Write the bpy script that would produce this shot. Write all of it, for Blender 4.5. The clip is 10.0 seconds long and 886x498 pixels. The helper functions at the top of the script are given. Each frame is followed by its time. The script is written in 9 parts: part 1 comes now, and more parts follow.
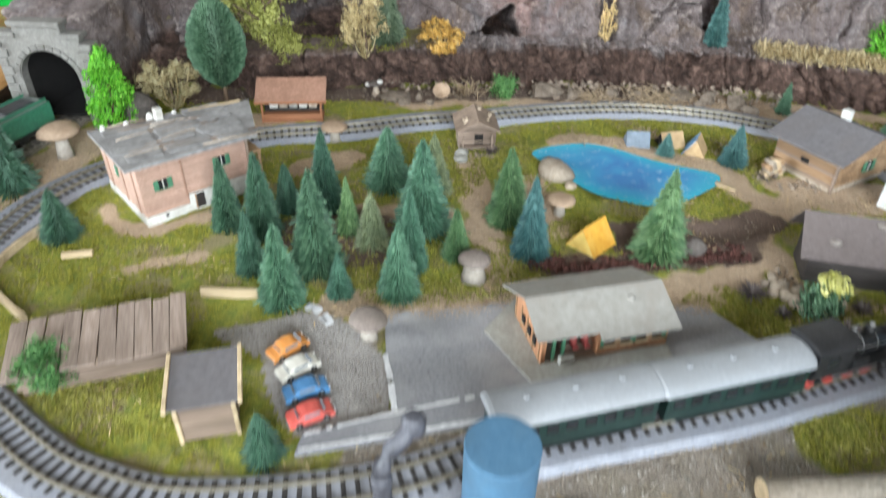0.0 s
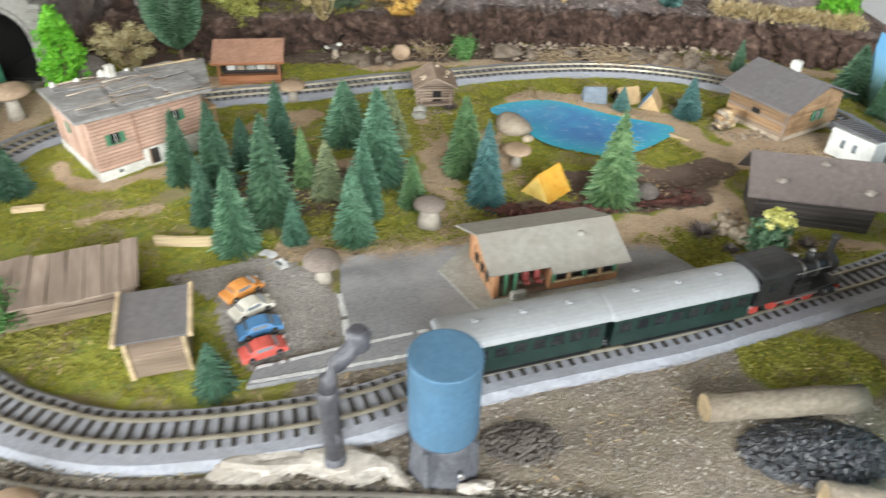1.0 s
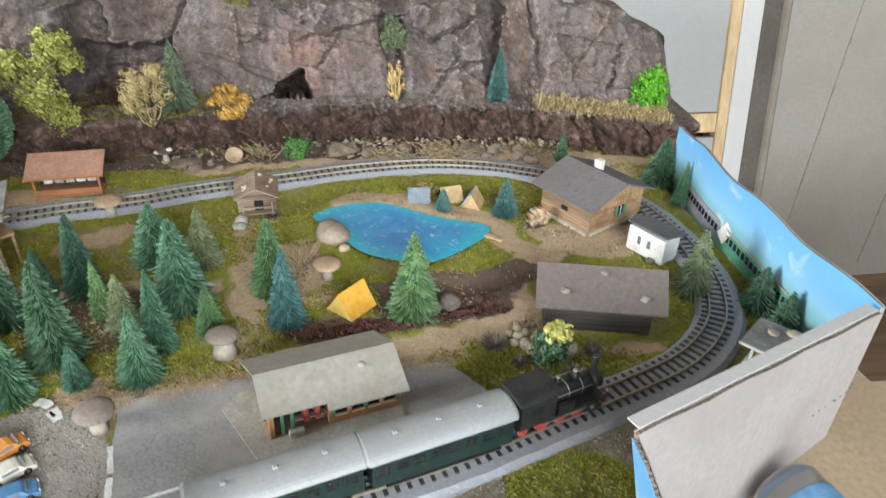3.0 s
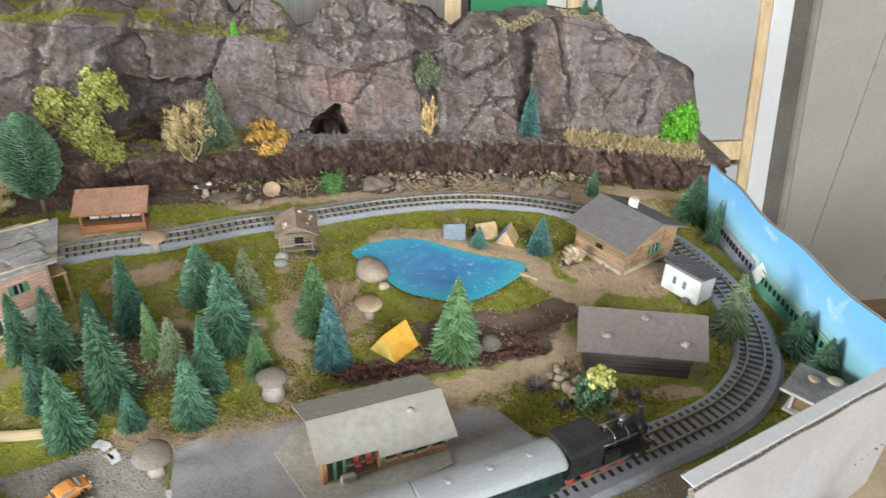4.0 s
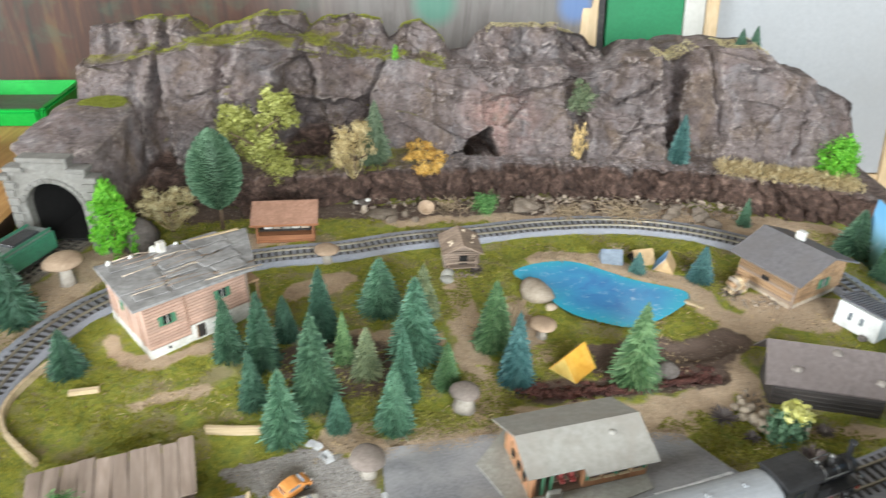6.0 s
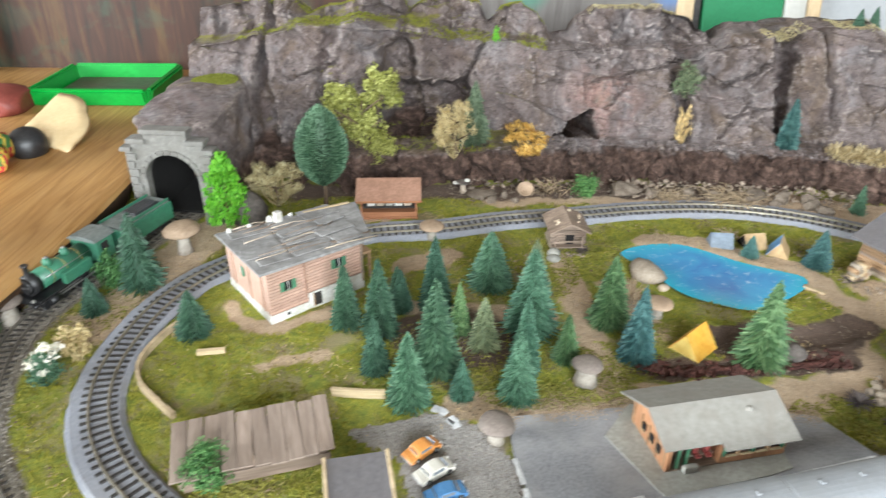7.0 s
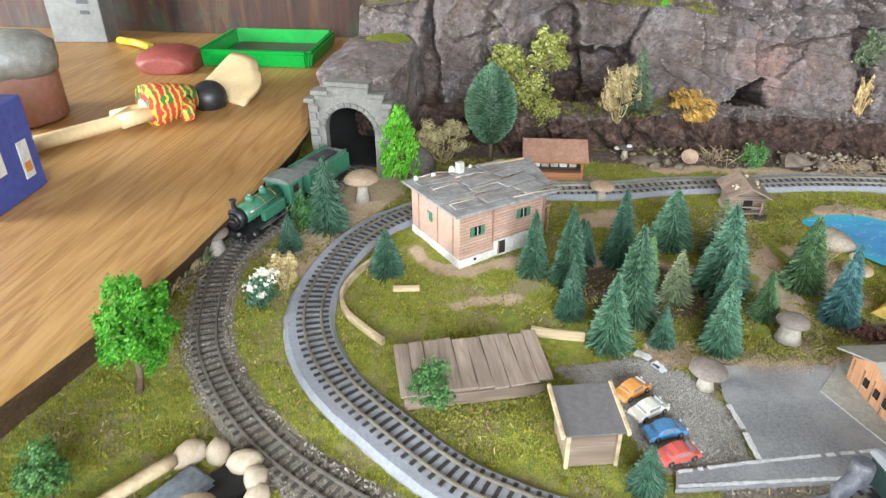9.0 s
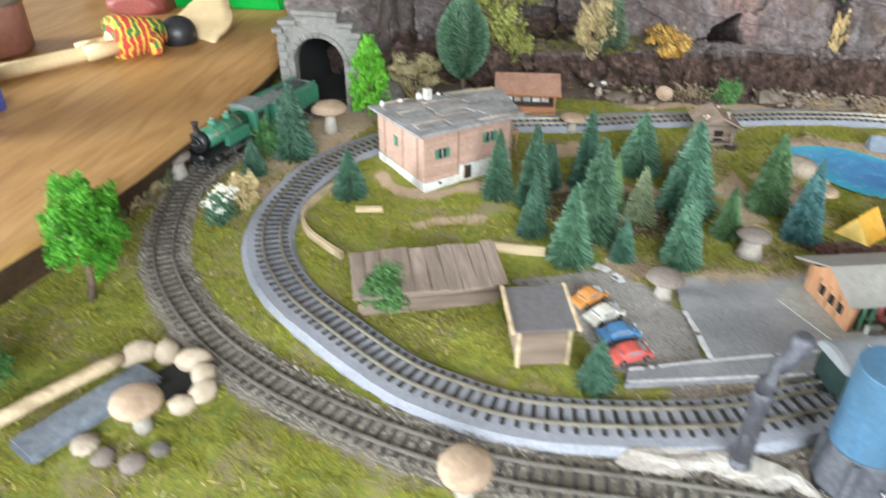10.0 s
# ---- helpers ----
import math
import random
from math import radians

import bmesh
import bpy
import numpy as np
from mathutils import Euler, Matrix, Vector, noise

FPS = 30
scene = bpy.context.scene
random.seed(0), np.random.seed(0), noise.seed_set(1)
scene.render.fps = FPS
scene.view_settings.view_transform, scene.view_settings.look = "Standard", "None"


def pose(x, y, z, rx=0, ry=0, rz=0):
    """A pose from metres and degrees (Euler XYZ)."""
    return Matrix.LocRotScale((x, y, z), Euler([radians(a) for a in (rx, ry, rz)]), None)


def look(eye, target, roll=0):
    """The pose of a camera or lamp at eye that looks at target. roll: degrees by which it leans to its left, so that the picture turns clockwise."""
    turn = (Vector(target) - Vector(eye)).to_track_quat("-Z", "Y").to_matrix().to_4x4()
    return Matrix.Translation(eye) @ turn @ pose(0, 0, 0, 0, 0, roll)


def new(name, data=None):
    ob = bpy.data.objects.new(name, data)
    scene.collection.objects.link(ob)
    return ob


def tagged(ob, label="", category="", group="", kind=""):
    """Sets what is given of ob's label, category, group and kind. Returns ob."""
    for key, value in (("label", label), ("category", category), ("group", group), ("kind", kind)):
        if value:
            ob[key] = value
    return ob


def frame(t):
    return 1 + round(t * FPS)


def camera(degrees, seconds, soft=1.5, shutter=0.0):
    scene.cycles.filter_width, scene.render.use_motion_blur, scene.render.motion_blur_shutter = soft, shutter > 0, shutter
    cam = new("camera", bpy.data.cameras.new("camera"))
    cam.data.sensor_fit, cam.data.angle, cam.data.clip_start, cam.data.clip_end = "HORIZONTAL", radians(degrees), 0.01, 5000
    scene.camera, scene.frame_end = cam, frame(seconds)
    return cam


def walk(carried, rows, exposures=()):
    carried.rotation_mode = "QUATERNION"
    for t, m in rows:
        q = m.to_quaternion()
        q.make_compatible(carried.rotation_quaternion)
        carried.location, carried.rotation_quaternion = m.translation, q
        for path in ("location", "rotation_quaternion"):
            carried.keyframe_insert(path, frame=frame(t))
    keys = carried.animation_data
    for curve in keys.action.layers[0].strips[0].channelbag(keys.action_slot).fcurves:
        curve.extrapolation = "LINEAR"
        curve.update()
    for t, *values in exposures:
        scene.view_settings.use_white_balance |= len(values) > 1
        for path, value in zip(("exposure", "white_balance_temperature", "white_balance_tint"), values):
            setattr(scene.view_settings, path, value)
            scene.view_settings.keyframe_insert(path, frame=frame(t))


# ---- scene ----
cam = camera(66.1, 10.0, soft=1.3, shutter=0.8)
PATH = [
    (0, (-0.013, -0.027, 0.393), (0.017, 1.608, -0.759), 1.1),
    (0.5, (-0.015, -0.062, 0.361), (0.025, 1.558, -0.811), 0.7),
    (1, (0.007, -0.056, 0.361), (0.104, 1.561, -0.811), 1.3),
    (1.5, (0.057, -0.043, 0.383), (0.229, 1.595, -0.752), 0.9),
    (2, (0.114, -0.044, 0.393), (0.375, 1.604, -0.71), 1.4),
    (2.5, (0.138, -0.041, 0.41), (0.458, 1.613, -0.667), 2.3),
    (4, (0.102, -0.025, 0.465), (0.385, 1.665, -0.566), 1.9),
    (4.5, (0.083, -0.025, 0.472), (0.34, 1.679, -0.542), 1.7),
    (5, (0.063, -0.027, 0.473), (0.288, 1.688, -0.531), 1.6),
    (5.5, (0.017, -0.027, 0.482), (0.185, 1.701, -0.51), 1.6),
    (7, (-0.102, -0.043, 0.448), (-0.15, 1.694, -0.542), 0.4),
    (7.5, (-0.137, -0.049, 0.436), (-0.245, 1.678, -0.565), 0.2),
    (8, (-0.168, -0.058, 0.428), (-0.321, 1.662, -0.582), 0.2),
    (8.5, (-0.204, -0.075, 0.417), (-0.413, 1.637, -0.596), 0.2),
    (9, (-0.224, -0.089, 0.412), (-0.491, 1.617, -0.598), -0.3),
    (9.5, (-0.222, -0.101, 0.384), (-0.489, 1.593, -0.646), -0.1),
    (10, (-0.188, -0.11, 0.355), (-0.431, 1.566, -0.709), 0.2),
]
walk(cam, [(t, look(eye, target, roll)) for t, eye, target, roll in PATH],
     exposures=[(0, 0.04, 6150, 10), (1, -0.03, 6650, 10), (2.5, -0.08, 6600, 10), (4, -0.06, 6550, 10), (5.5, 0.04, 6450, 10), (7.5, 0.17, 6300, 10), (9, 0.09, 6250, 10), (10, 0.02, 6200, 10)])

# ---- world and light: daylight through two windows of the room ----
world = bpy.data.worlds.new("daylight")
world.use_nodes = True
scene.world = world
wn = world.node_tree
sky = wn.nodes.new("ShaderNodeTexSky")
sky.sky_type, sky.sun_disc = "NISHITA", False
sky.sun_elevation, sky.sun_rotation = radians(40), radians(220)
wn.links.new(sky.outputs[0], wn.nodes["Background"].inputs[0])
wn.nodes["Background"].inputs[1].default_value = 0.12


def window_light(name, eye, target, wide, high, watts, colour):
    d = bpy.data.lights.new(name, "AREA")
    d.shape, d.size, d.size_y, d.energy, d.color = "RECTANGLE", wide, high, watts, colour
    new(name, d).matrix_world = look(eye, target)


window_light("window_daylight", (-3.82, -0.57, 0.85), (0.3, 0.75, 0.0), 1.6, 1.25, 295, (0.93, 0.99, 1.0))
window_light("window_daylight", (0.40, -1.92, 1.0), (0.2, 0.7, 0.0), 1.8, 1.1, 142, (0.93, 0.99, 1.0))


# ---- materials ----
def rgba(c):
    return (c[0], c[1], c[2], 1.0)


class Nodes:
    def __init__(self, name):
        self.m = bpy.data.materials.new(name)
        self.m.use_nodes = True
        self.t = self.m.node_tree
        self.bsdf = self.t.nodes["Principled BSDF"]

    def add(self, kind, **values):
        n = self.t.nodes.new(kind)
        for k, v in values.items():
            n.inputs[k].default_value = v
        return n

    def link(self, a, b):
        self.t.links.new(a, b)

    def where(self):
        return self.t.nodes.new("ShaderNodeNewGeometry").outputs["Position"]

    def noise(self, at, scale, detail=4.0, rough=0.6, distortion=0.0):
        n = self.add("ShaderNodeTexNoise", Scale=scale, Detail=detail, Roughness=rough, Distortion=distortion)
        self.link(at, n.inputs["Vector"])
        return n.outputs["Fac"]

    def ramp(self, fac, stops):
        r = self.t.nodes.new("ShaderNodeValToRGB")
        el = r.color_ramp.elements
        while len(el) < len(stops):
            el.new(0.5)
        for e, (p, c) in zip(el, stops):
            e.position, e.color = p, rgba(c)
        self.link(fac, r.inputs["Fac"])
        return r.outputs["Color"]

    def mix(self, fac, a, b, blend="MIX"):
        n = self.t.nodes.new("ShaderNodeMix")
        n.data_type, n.blend_type = "RGBA", blend
        for sock, v in ((n.inputs[0], fac), (n.inputs[6], a), (n.inputs[7], b)):
            if isinstance(v, (int, float)):
                sock.default_value = v
            elif isinstance(v, tuple):
                sock.default_value = rgba(v)
            else:
                self.link(v, sock)
        return n.outputs[2]

    def bump(self, height, strength, distance):
        b = self.add("ShaderNodeBump", Strength=strength, Distance=distance)
        self.link(height, b.inputs["Height"])
        self.link(b.outputs["Normal"], self.bsdf.inputs["Normal"])

    def done(self, colour, rough, metal=0.0):
        if isinstance(colour, tuple):
            self.bsdf.inputs["Base Color"].default_value = rgba(colour)
        else:
            self.link(colour, self.bsdf.inputs["Base Color"])
        self.bsdf.inputs["Roughness"].default_value = rough
        self.bsdf.inputs["Metallic"].default_value = metal
        return self.m


def surface(name, dark, light, rough=0.75, fine=420.0, coarse=45.0, stain=None, bump=0.35, depth=0.0012, metal=0.0, spread=0.0, island=0.0):
    """Two scales of variation: fine grain between dark and light, coarse stains."""
    n = Nodes(name)
    at = n.where()
    f = n.noise(at, fine, 5.0, 0.65)
    c = n.noise(at, coarse, 4.0, 0.6, 0.4)
    col = n.ramp(f, [(0.3, dark), (0.7, light)])
    col = n.mix(n.ramp(c, [(0.45, (0, 0, 0)), (0.68, (0.75, 0.75, 0.75))]), col, stain or tuple(0.72 * v for v in dark))
    if spread or island:
        if spread:
            r = n.t.nodes.new("ShaderNodeObjectInfo").outputs["Random"]
        else:
            r = n.t.nodes.new("ShaderNodeNewGeometry").outputs["Random Per Island"]
        k = spread or island
        v = n.ramp(r, [(0.0, (1 - k,) * 3), (1.0, (1 + k,) * 3)])
        col = n.mix(1.0, col, v, "MULTIPLY")
    if bump:
        n.bump(f, bump, depth)
    return n.done(col, rough, metal)


def wood(name, dark, light, along=(1, 0, 0), scale=60.0, rough=0.6, stretch=14.0, stain=None, bump=0.2):
    """Grain drawn out along one direction."""
    n = Nodes(name)
    mp = n.t.nodes.new("ShaderNodeMapping")
    mp.inputs["Scale"].default_value = tuple(1.0 / stretch if a else 1.0 for a in along)
    n.link(n.t.nodes.new("ShaderNodeTexCoord").outputs["Object"], mp.inputs["Vector"])
    g = n.noise(mp.outputs[0], scale * 6, 6.0, 0.65, 0.3)
    c = n.noise(mp.outputs[0], scale, 3.0, 0.5, 0.8)
    col = n.ramp(g, [(0.32, dark), (0.68, light)])
    col = n.mix(n.ramp(c, [(0.42, (0, 0, 0)), (0.7, (0.8, 0.8, 0.8))]), col, stain or tuple(0.6 * v for v in dark))
    r = n.ramp(n.t.nodes.new("ShaderNodeObjectInfo").outputs["Random"], [(0.0, (0.86,) * 3), (1.0, (1.12,) * 3)])
    col = n.mix(1.0, col, r, "MULTIPLY")
    n.bump(g, bump, 0.0008)
    return n.done(col, rough)


def leaf(name, dark, light, rough=0.6, tip=None):
    n = Nodes(name)
    at = n.where()
    isl = n.t.nodes.new("ShaderNodeNewGeometry").outputs["Random Per Island"]
    col = n.ramp(isl, [(0.0, dark), (0.5, light), (1.0, tip or tuple(1.35 * v for v in light))])
    obj = n.ramp(n.t.nodes.new("ShaderNodeObjectInfo").outputs["Random"], [(0.0, (0.75, 0.82, 0.85)), (1.0, (1.2, 1.12, 1.0))])
    col = n.mix(1.0, col, obj, "MULTIPLY")
    col = n.mix(n.ramp(n.noise(at, 90.0, 3.0), [(0.4, (0, 0, 0)), (0.75, (0.6, 0.6, 0.6))]), col, dark)
    # thin leaves let part of the light through
    tr_ = n.t.nodes.new("ShaderNodeBsdfTranslucent")
    n.link(col, tr_.inputs["Color"])
    ms = n.t.nodes.new("ShaderNodeMixShader")
    ms.inputs[0].default_value = 0.22
    n.link(n.bsdf.outputs[0], ms.inputs[1])
    n.link(tr_.outputs[0], ms.inputs[2])
    n.link(ms.outputs[0], n.t.nodes["Material Output"].inputs["Surface"])
    return n.done(col, rough)


# railway
BALLAST = surface("grey_roadbed_paint", (0.215, 0.225, 0.260), (0.33, 0.34, 0.38), 0.68, 300, 24, (0.245, 0.245, 0.26), 0.4, 0.0008)
BALLAST_OLD = surface("dusty_ballast", (0.14, 0.12, 0.095), (0.43, 0.38, 0.315), 0.95, 520, 34, (0.15, 0.125, 0.085), 1.0, 0.003)
SLEEPER = surface("dark_plastic_sleeper", (0.018, 0.016, 0.016), (0.055, 0.050, 0.048), 0.55, 500, 60, spread=0.25)
SLEEPER_OLD = surface("dusty_sleeper", (0.035, 0.03, 0.027), (0.11, 0.098, 0.085), 0.75, 500, 60, spread=0.25)
RAIL = surface("worn_brass_rail", (0.29, 0.26, 0.20), (0.46, 0.42, 0.335), 0.32, 600, 50, bump=0.1, metal=0.65)
RAIL_OLD = surface("tarnished_rail", (0.20, 0.18, 0.155), (0.38, 0.35, 0.31), 0.4, 600, 50, bump=0.1, metal=0.6)
# paving
ASPHALT = surface("worn_grey_asphalt", (0.175, 0.175, 0.187), (0.315, 0.315, 0.332), 0.85, 420, 16, (0.385, 0.378, 0.378), 0.4, 0.0005)
PEBBLE = surface("loose_gravel_stone", (0.19, 0.17, 0.145), (0.42, 0.38, 0.335), 0.9, 300, 60, island=0.55)
WHITE_LINE = surface("chipped_white_paint", (0.55, 0.55, 0.56), (0.82, 0.82, 0.82), 0.7, 500, 120, (0.42, 0.42, 0.43))
PAD = surface("pale_plinth_paint", (0.28, 0.275, 0.245), (0.43, 0.425, 0.385), 0.8, 300, 45, (0.26, 0.25, 0.215))
# buildings
ROOF_GREY = surface("grey_flat_roof_sheet", (0.215, 0.209, 0.205), (0.375, 0.366, 0.362), 0.76, 160, 30, (0.13, 0.125, 0.12), 0.4, 0.001)
ROOF_SAGE = surface("grey_green_roof_board", (0.225, 0.215, 0.19), (0.315, 0.30, 0.27), 0.78, 160, 28, (0.24, 0.215, 0.185), 0.3, 0.0008)
ROOF_SLATE = surface("dark_grey_roof_sheet", (0.105, 0.097, 0.101), (0.155, 0.144, 0.149), 0.8, 180, 30, (0.125, 0.112, 0.11), 0.3, 0.0006)
ROOF_UMBER = surface("grey_brown_roof_sheet", (0.080, 0.064, 0.060), (0.130, 0.105, 0.099), 0.82, 180, 30, (0.105, 0.083, 0.077), 0.3, 0.0006)
ROOF_RUST = surface("brown_roof_tile_sheet", (0.25, 0.13, 0.085), (0.38, 0.215, 0.15), 0.72, 260, 60, (0.21, 0.11, 0.07))
BRICK = surface("salmon_brick", (0.40, 0.245, 0.185), (0.58, 0.39, 0.305), 0.82, 380, 40, (0.38, 0.26, 0.20), spread=0.13)
MORTAR = surface("brown_mortar", (0.27, 0.15, 0.10), (0.40, 0.25, 0.18), 0.9, 380, 55)
WHITEWASH = surface("dirty_whitewash", (0.50, 0.49, 0.45), (0.72, 0.71, 0.67), 0.85, 300, 40, (0.36, 0.32, 0.26), 0.4)
TIMBER_TAN = wood("tan_timber", (0.26, 0.15, 0.075), (0.46, 0.30, 0.17), (1, 0, 0))
TIMBER_LOG = wood("weathered_log", (0.19, 0.135, 0.10), (0.37, 0.28, 0.215), (1, 0, 0))
TIMBER_ORANGE = wood("orange_timber", (0.42, 0.19, 0.09), (0.60, 0.32, 0.17), (0, 0, 1))
PLANK = wood("weathered_roof_plank", (0.25, 0.185, 0.145), (0.41, 0.325, 0.27), (0, 1, 0), 70)
BOARD_PALE = wood("pale_stripwood", (0.46, 0.34, 0.20), (0.68, 0.54, 0.35), (1, 0, 0))
TIMBER_DARK = wood("black_stained_timber", (0.018, 0.015, 0.014), (0.06, 0.05, 0.045), (1, 0, 0))
TIMBER_RED = wood("red_brown_planks", (0.28, 0.11, 0.05), (0.42, 0.19, 0.09), (1, 0, 0))
GREEN_PAINT = surface("green_shutter_paint", (0.05, 0.16, 0.09), (0.10, 0.28, 0.16), 0.6)
GLASS_DARK = surface("dark_window_film", (0.01, 0.012, 0.014), (0.03, 0.034, 0.038), 0.15, bump=0.0)
# near-black that paints the shade inside openings; also colours the spring basin
INTERIOR = surface("dark_interior", (0.004, 0.0035, 0.003), (0.012, 0.010, 0.009), 0.9)
WHITE_PLASTIC = surface("white_plastic", (0.66, 0.66, 0.65), (0.82, 0.82, 0.80), 0.5, 300, 50, (0.5, 0.5, 0.48))
# nature
ROCK = Nodes("purple_grey_plaster_rock")
STONE = surface("beige_stone", (0.30, 0.24, 0.18), (0.52, 0.44, 0.35), 0.85, 260, 60, (0.26, 0.20, 0.15), 0.5, 0.0015, spread=0.2)
STONE_CREAM = surface("cream_pebble", (0.43, 0.34, 0.245), (0.60, 0.50, 0.385), 0.6, 200, 40, (0.36, 0.27, 0.19), 0.15, spread=0.1)
PORTAL_GREY = surface("grey_brown_stone", (0.17, 0.145, 0.125), (0.31, 0.275, 0.245), 0.85, 260, 60, (0.15, 0.125, 0.11), 0.5, 0.0015, spread=0.15)
STONE_DARK = surface("dark_stone", (0.10, 0.085, 0.075), (0.22, 0.19, 0.17), 0.9, 260, 60, bump=0.7, depth=0.002, spread=0.2)
MUSHROOM = surface("tan_mushroom_cap", (0.34, 0.235, 0.155), (0.50, 0.37, 0.26), 0.75, 200, 50, (0.29, 0.20, 0.135), 0.3, spread=0.12)
STEM = surface("pale_mushroom_stem", (0.34, 0.30, 0.25), (0.52, 0.47, 0.41), 0.8, 300, 60)
BARK = surface("brown_bark", (0.10, 0.065, 0.04), (0.22, 0.15, 0.10), 0.9, 500, 80, bump=0.8)
FIR = leaf("blue_green_fir_needle", (0.028, 0.082, 0.048), (0.084, 0.205, 0.122), tip=(0.215, 0.39, 0.265))
FIR_DARK = leaf("dark_fir_needle", (0.018, 0.056, 0.032), (0.058, 0.142, 0.084), tip=(0.155, 0.285, 0.185))
FIR_GREEN = leaf("green_fir_needle", (0.035, 0.090, 0.035), (0.11, 0.23, 0.095), tip=(0.26, 0.40, 0.20))
FIR_OLIVE = leaf("olive_fir_needle", (0.055, 0.085, 0.042), (0.16, 0.21, 0.12), tip=(0.29, 0.34, 0.20))
FIR_BLUE = leaf("teal_fir_needle", (0.02, 0.075, 0.075), (0.065, 0.18, 0.175), tip=(0.17, 0.32, 0.30))
LEAF_BRIGHT = leaf("bright_green_foam_leaf", (0.06, 0.26, 0.012), (0.15, 0.50, 0.03), tip=(0.28, 0.66, 0.07))
LEAF_TREE = leaf("fresh_green_foam_leaf", (0.030, 0.16, 0.008), (0.085, 0.36, 0.018), tip=(0.19, 0.54, 0.05))
LEAF_GREEN = leaf("mid_green_foam_leaf", (0.03, 0.11, 0.03), (0.085, 0.23, 0.065), tip=(0.19, 0.36, 0.13))
LEAF_DEEP = leaf("deep_green_bristle", (0.040, 0.105, 0.055), (0.105, 0.205, 0.115), tip=(0.22, 0.35, 0.22))
LEAF_YELLOW = leaf("yellow_green_foam_leaf", (0.22, 0.21, 0.035), (0.46, 0.44, 0.10), tip=(0.68, 0.64, 0.22))
LEAF_DRY = leaf("dry_beige_leaf", (0.40, 0.29, 0.13), (0.66, 0.52, 0.27), tip=(0.82, 0.70, 0.42))
LEAF_GOLD = leaf("golden_dry_leaf", (0.42, 0.24, 0.05), (0.66, 0.43, 0.11), tip=(0.80, 0.60, 0.22))
LEAF_WHITE = leaf("white_blossom", (0.60, 0.62, 0.58), (0.78, 0.79, 0.76), tip=(0.85, 0.85, 0.84))
LEAF_LEMON = leaf("lemon_foam_blossom", (0.50, 0.50, 0.12), (0.68, 0.67, 0.24), tip=(0.78, 0.77, 0.38))
MOSS_TUFT = leaf("moss_flock", (0.14, 0.15, 0.015), (0.29, 0.295, 0.035), 0.9, tip=(0.40, 0.385, 0.075))
STRAW = leaf("straw_fibre", (0.46, 0.33, 0.16), (0.70, 0.55, 0.31), 0.8, tip=(0.84, 0.72, 0.48))
TWIG = surface("dry_twig", (0.28, 0.20, 0.12), (0.48, 0.37, 0.24), 0.85, 500, 60)
COAL = surface("black_coal", (0.016, 0.017, 0.02), (0.06, 0.062, 0.07), 0.4, 500, 60, island=0.4)
# vehicles
CAR_GLASS = surface("smoked_toy_glass", (0.16, 0.18, 0.20), (0.26, 0.28, 0.31), 0.25, bump=0.0)
CAR_ORANGE = surface("orange_car_paint", (0.62, 0.24, 0.05), (0.74, 0.32, 0.09), 0.4, 300, 50, (0.55, 0.22, 0.06), 0.05)
CAR_CREAM = surface("cream_car_paint", (0.64, 0.61, 0.53), (0.76, 0.73, 0.66), 0.4, 300, 50, (0.58, 0.54, 0.46), 0.05)
CAR_BLUE = surface("blue_car_paint", (0.07, 0.21, 0.44), (0.11, 0.29, 0.54), 0.4, 300, 50, (0.09, 0.22, 0.42), 0.05)
CAR_RED = surface("red_car_paint", (0.58, 0.09, 0.075), (0.70, 0.14, 0.11), 0.4, 300, 50, (0.5, 0.1, 0.08), 0.05)
COACH_GREEN = surface("dark_green_coach_paint", (0.008, 0.020, 0.018), (0.018, 0.040, 0.034), 0.35, 300, 50, bump=0.05)
COACH_ROOF = surface("silver_grey_coach_roof", (0.235, 0.245, 0.258), (0.295, 0.305, 0.318), 0.42, 300, 40, (0.25, 0.258, 0.266), 0.08)
BLACK = surface("satin_black_metal", (0.012, 0.012, 0.013), (0.04, 0.04, 0.042), 0.4, 400, 60, bump=0.1)
RED_WHEEL = surface("red_wheel_paint", (0.40, 0.045, 0.03), (0.55, 0.08, 0.06), 0.45)
STEEL = surface("bright_steel", (0.45, 0.45, 0.45), (0.65, 0.65, 0.64), 0.3, metal=0.8, bump=0.05)
LOCO_GREEN = surface("green_loco_paint", (0.03, 0.15, 0.085), (0.065, 0.235, 0.145), 0.4, 300, 60, (0.05, 0.15, 0.10), 0.08)
LOCO_GREY = surface("dusty_grey_cab_roof", (0.13, 0.15, 0.14), (0.25, 0.27, 0.26), 0.6, 300, 60)
BRASS = surface("brass", (0.5, 0.36, 0.12), (0.65, 0.5, 0.2), 0.35, metal=0.8, bump=0.05)
TANK_BLUE = surface("chalky_blue_tank_paint", (0.05, 0.125, 0.215), (0.082, 0.18, 0.28), 0.6, 260, 30, (0.06, 0.122, 0.185), 0.12)
TANK_GREY = surface("dark_grey_stand_paint", (0.06, 0.062, 0.075), (0.13, 0.135, 0.155), 0.7, 300, 50)
IRON = surface("dark_grey_iron", (0.05, 0.05, 0.06), (0.12, 0.12, 0.14), 0.5, 400, 60)


# ---- mesh helpers ----
def thing(name, at=(0, 0, 0), rz=0.0, label="", category="", group="", kind=""):
    ob = new(name)
    ob.empty_display_size = 0.01
    ob.matrix_basis = pose(at[0], at[1], at[2], 0, 0, rz)
    return tagged(ob, label, category, group, kind)


def link_mesh(name, me, material, parent=None, label=""):
    if material is not None and not me.materials:
        me.materials.append(material)
    ob = new(name, me)
    if parent is not None:
        ob.parent = parent
    if label:
        ob["label"] = label
    return ob


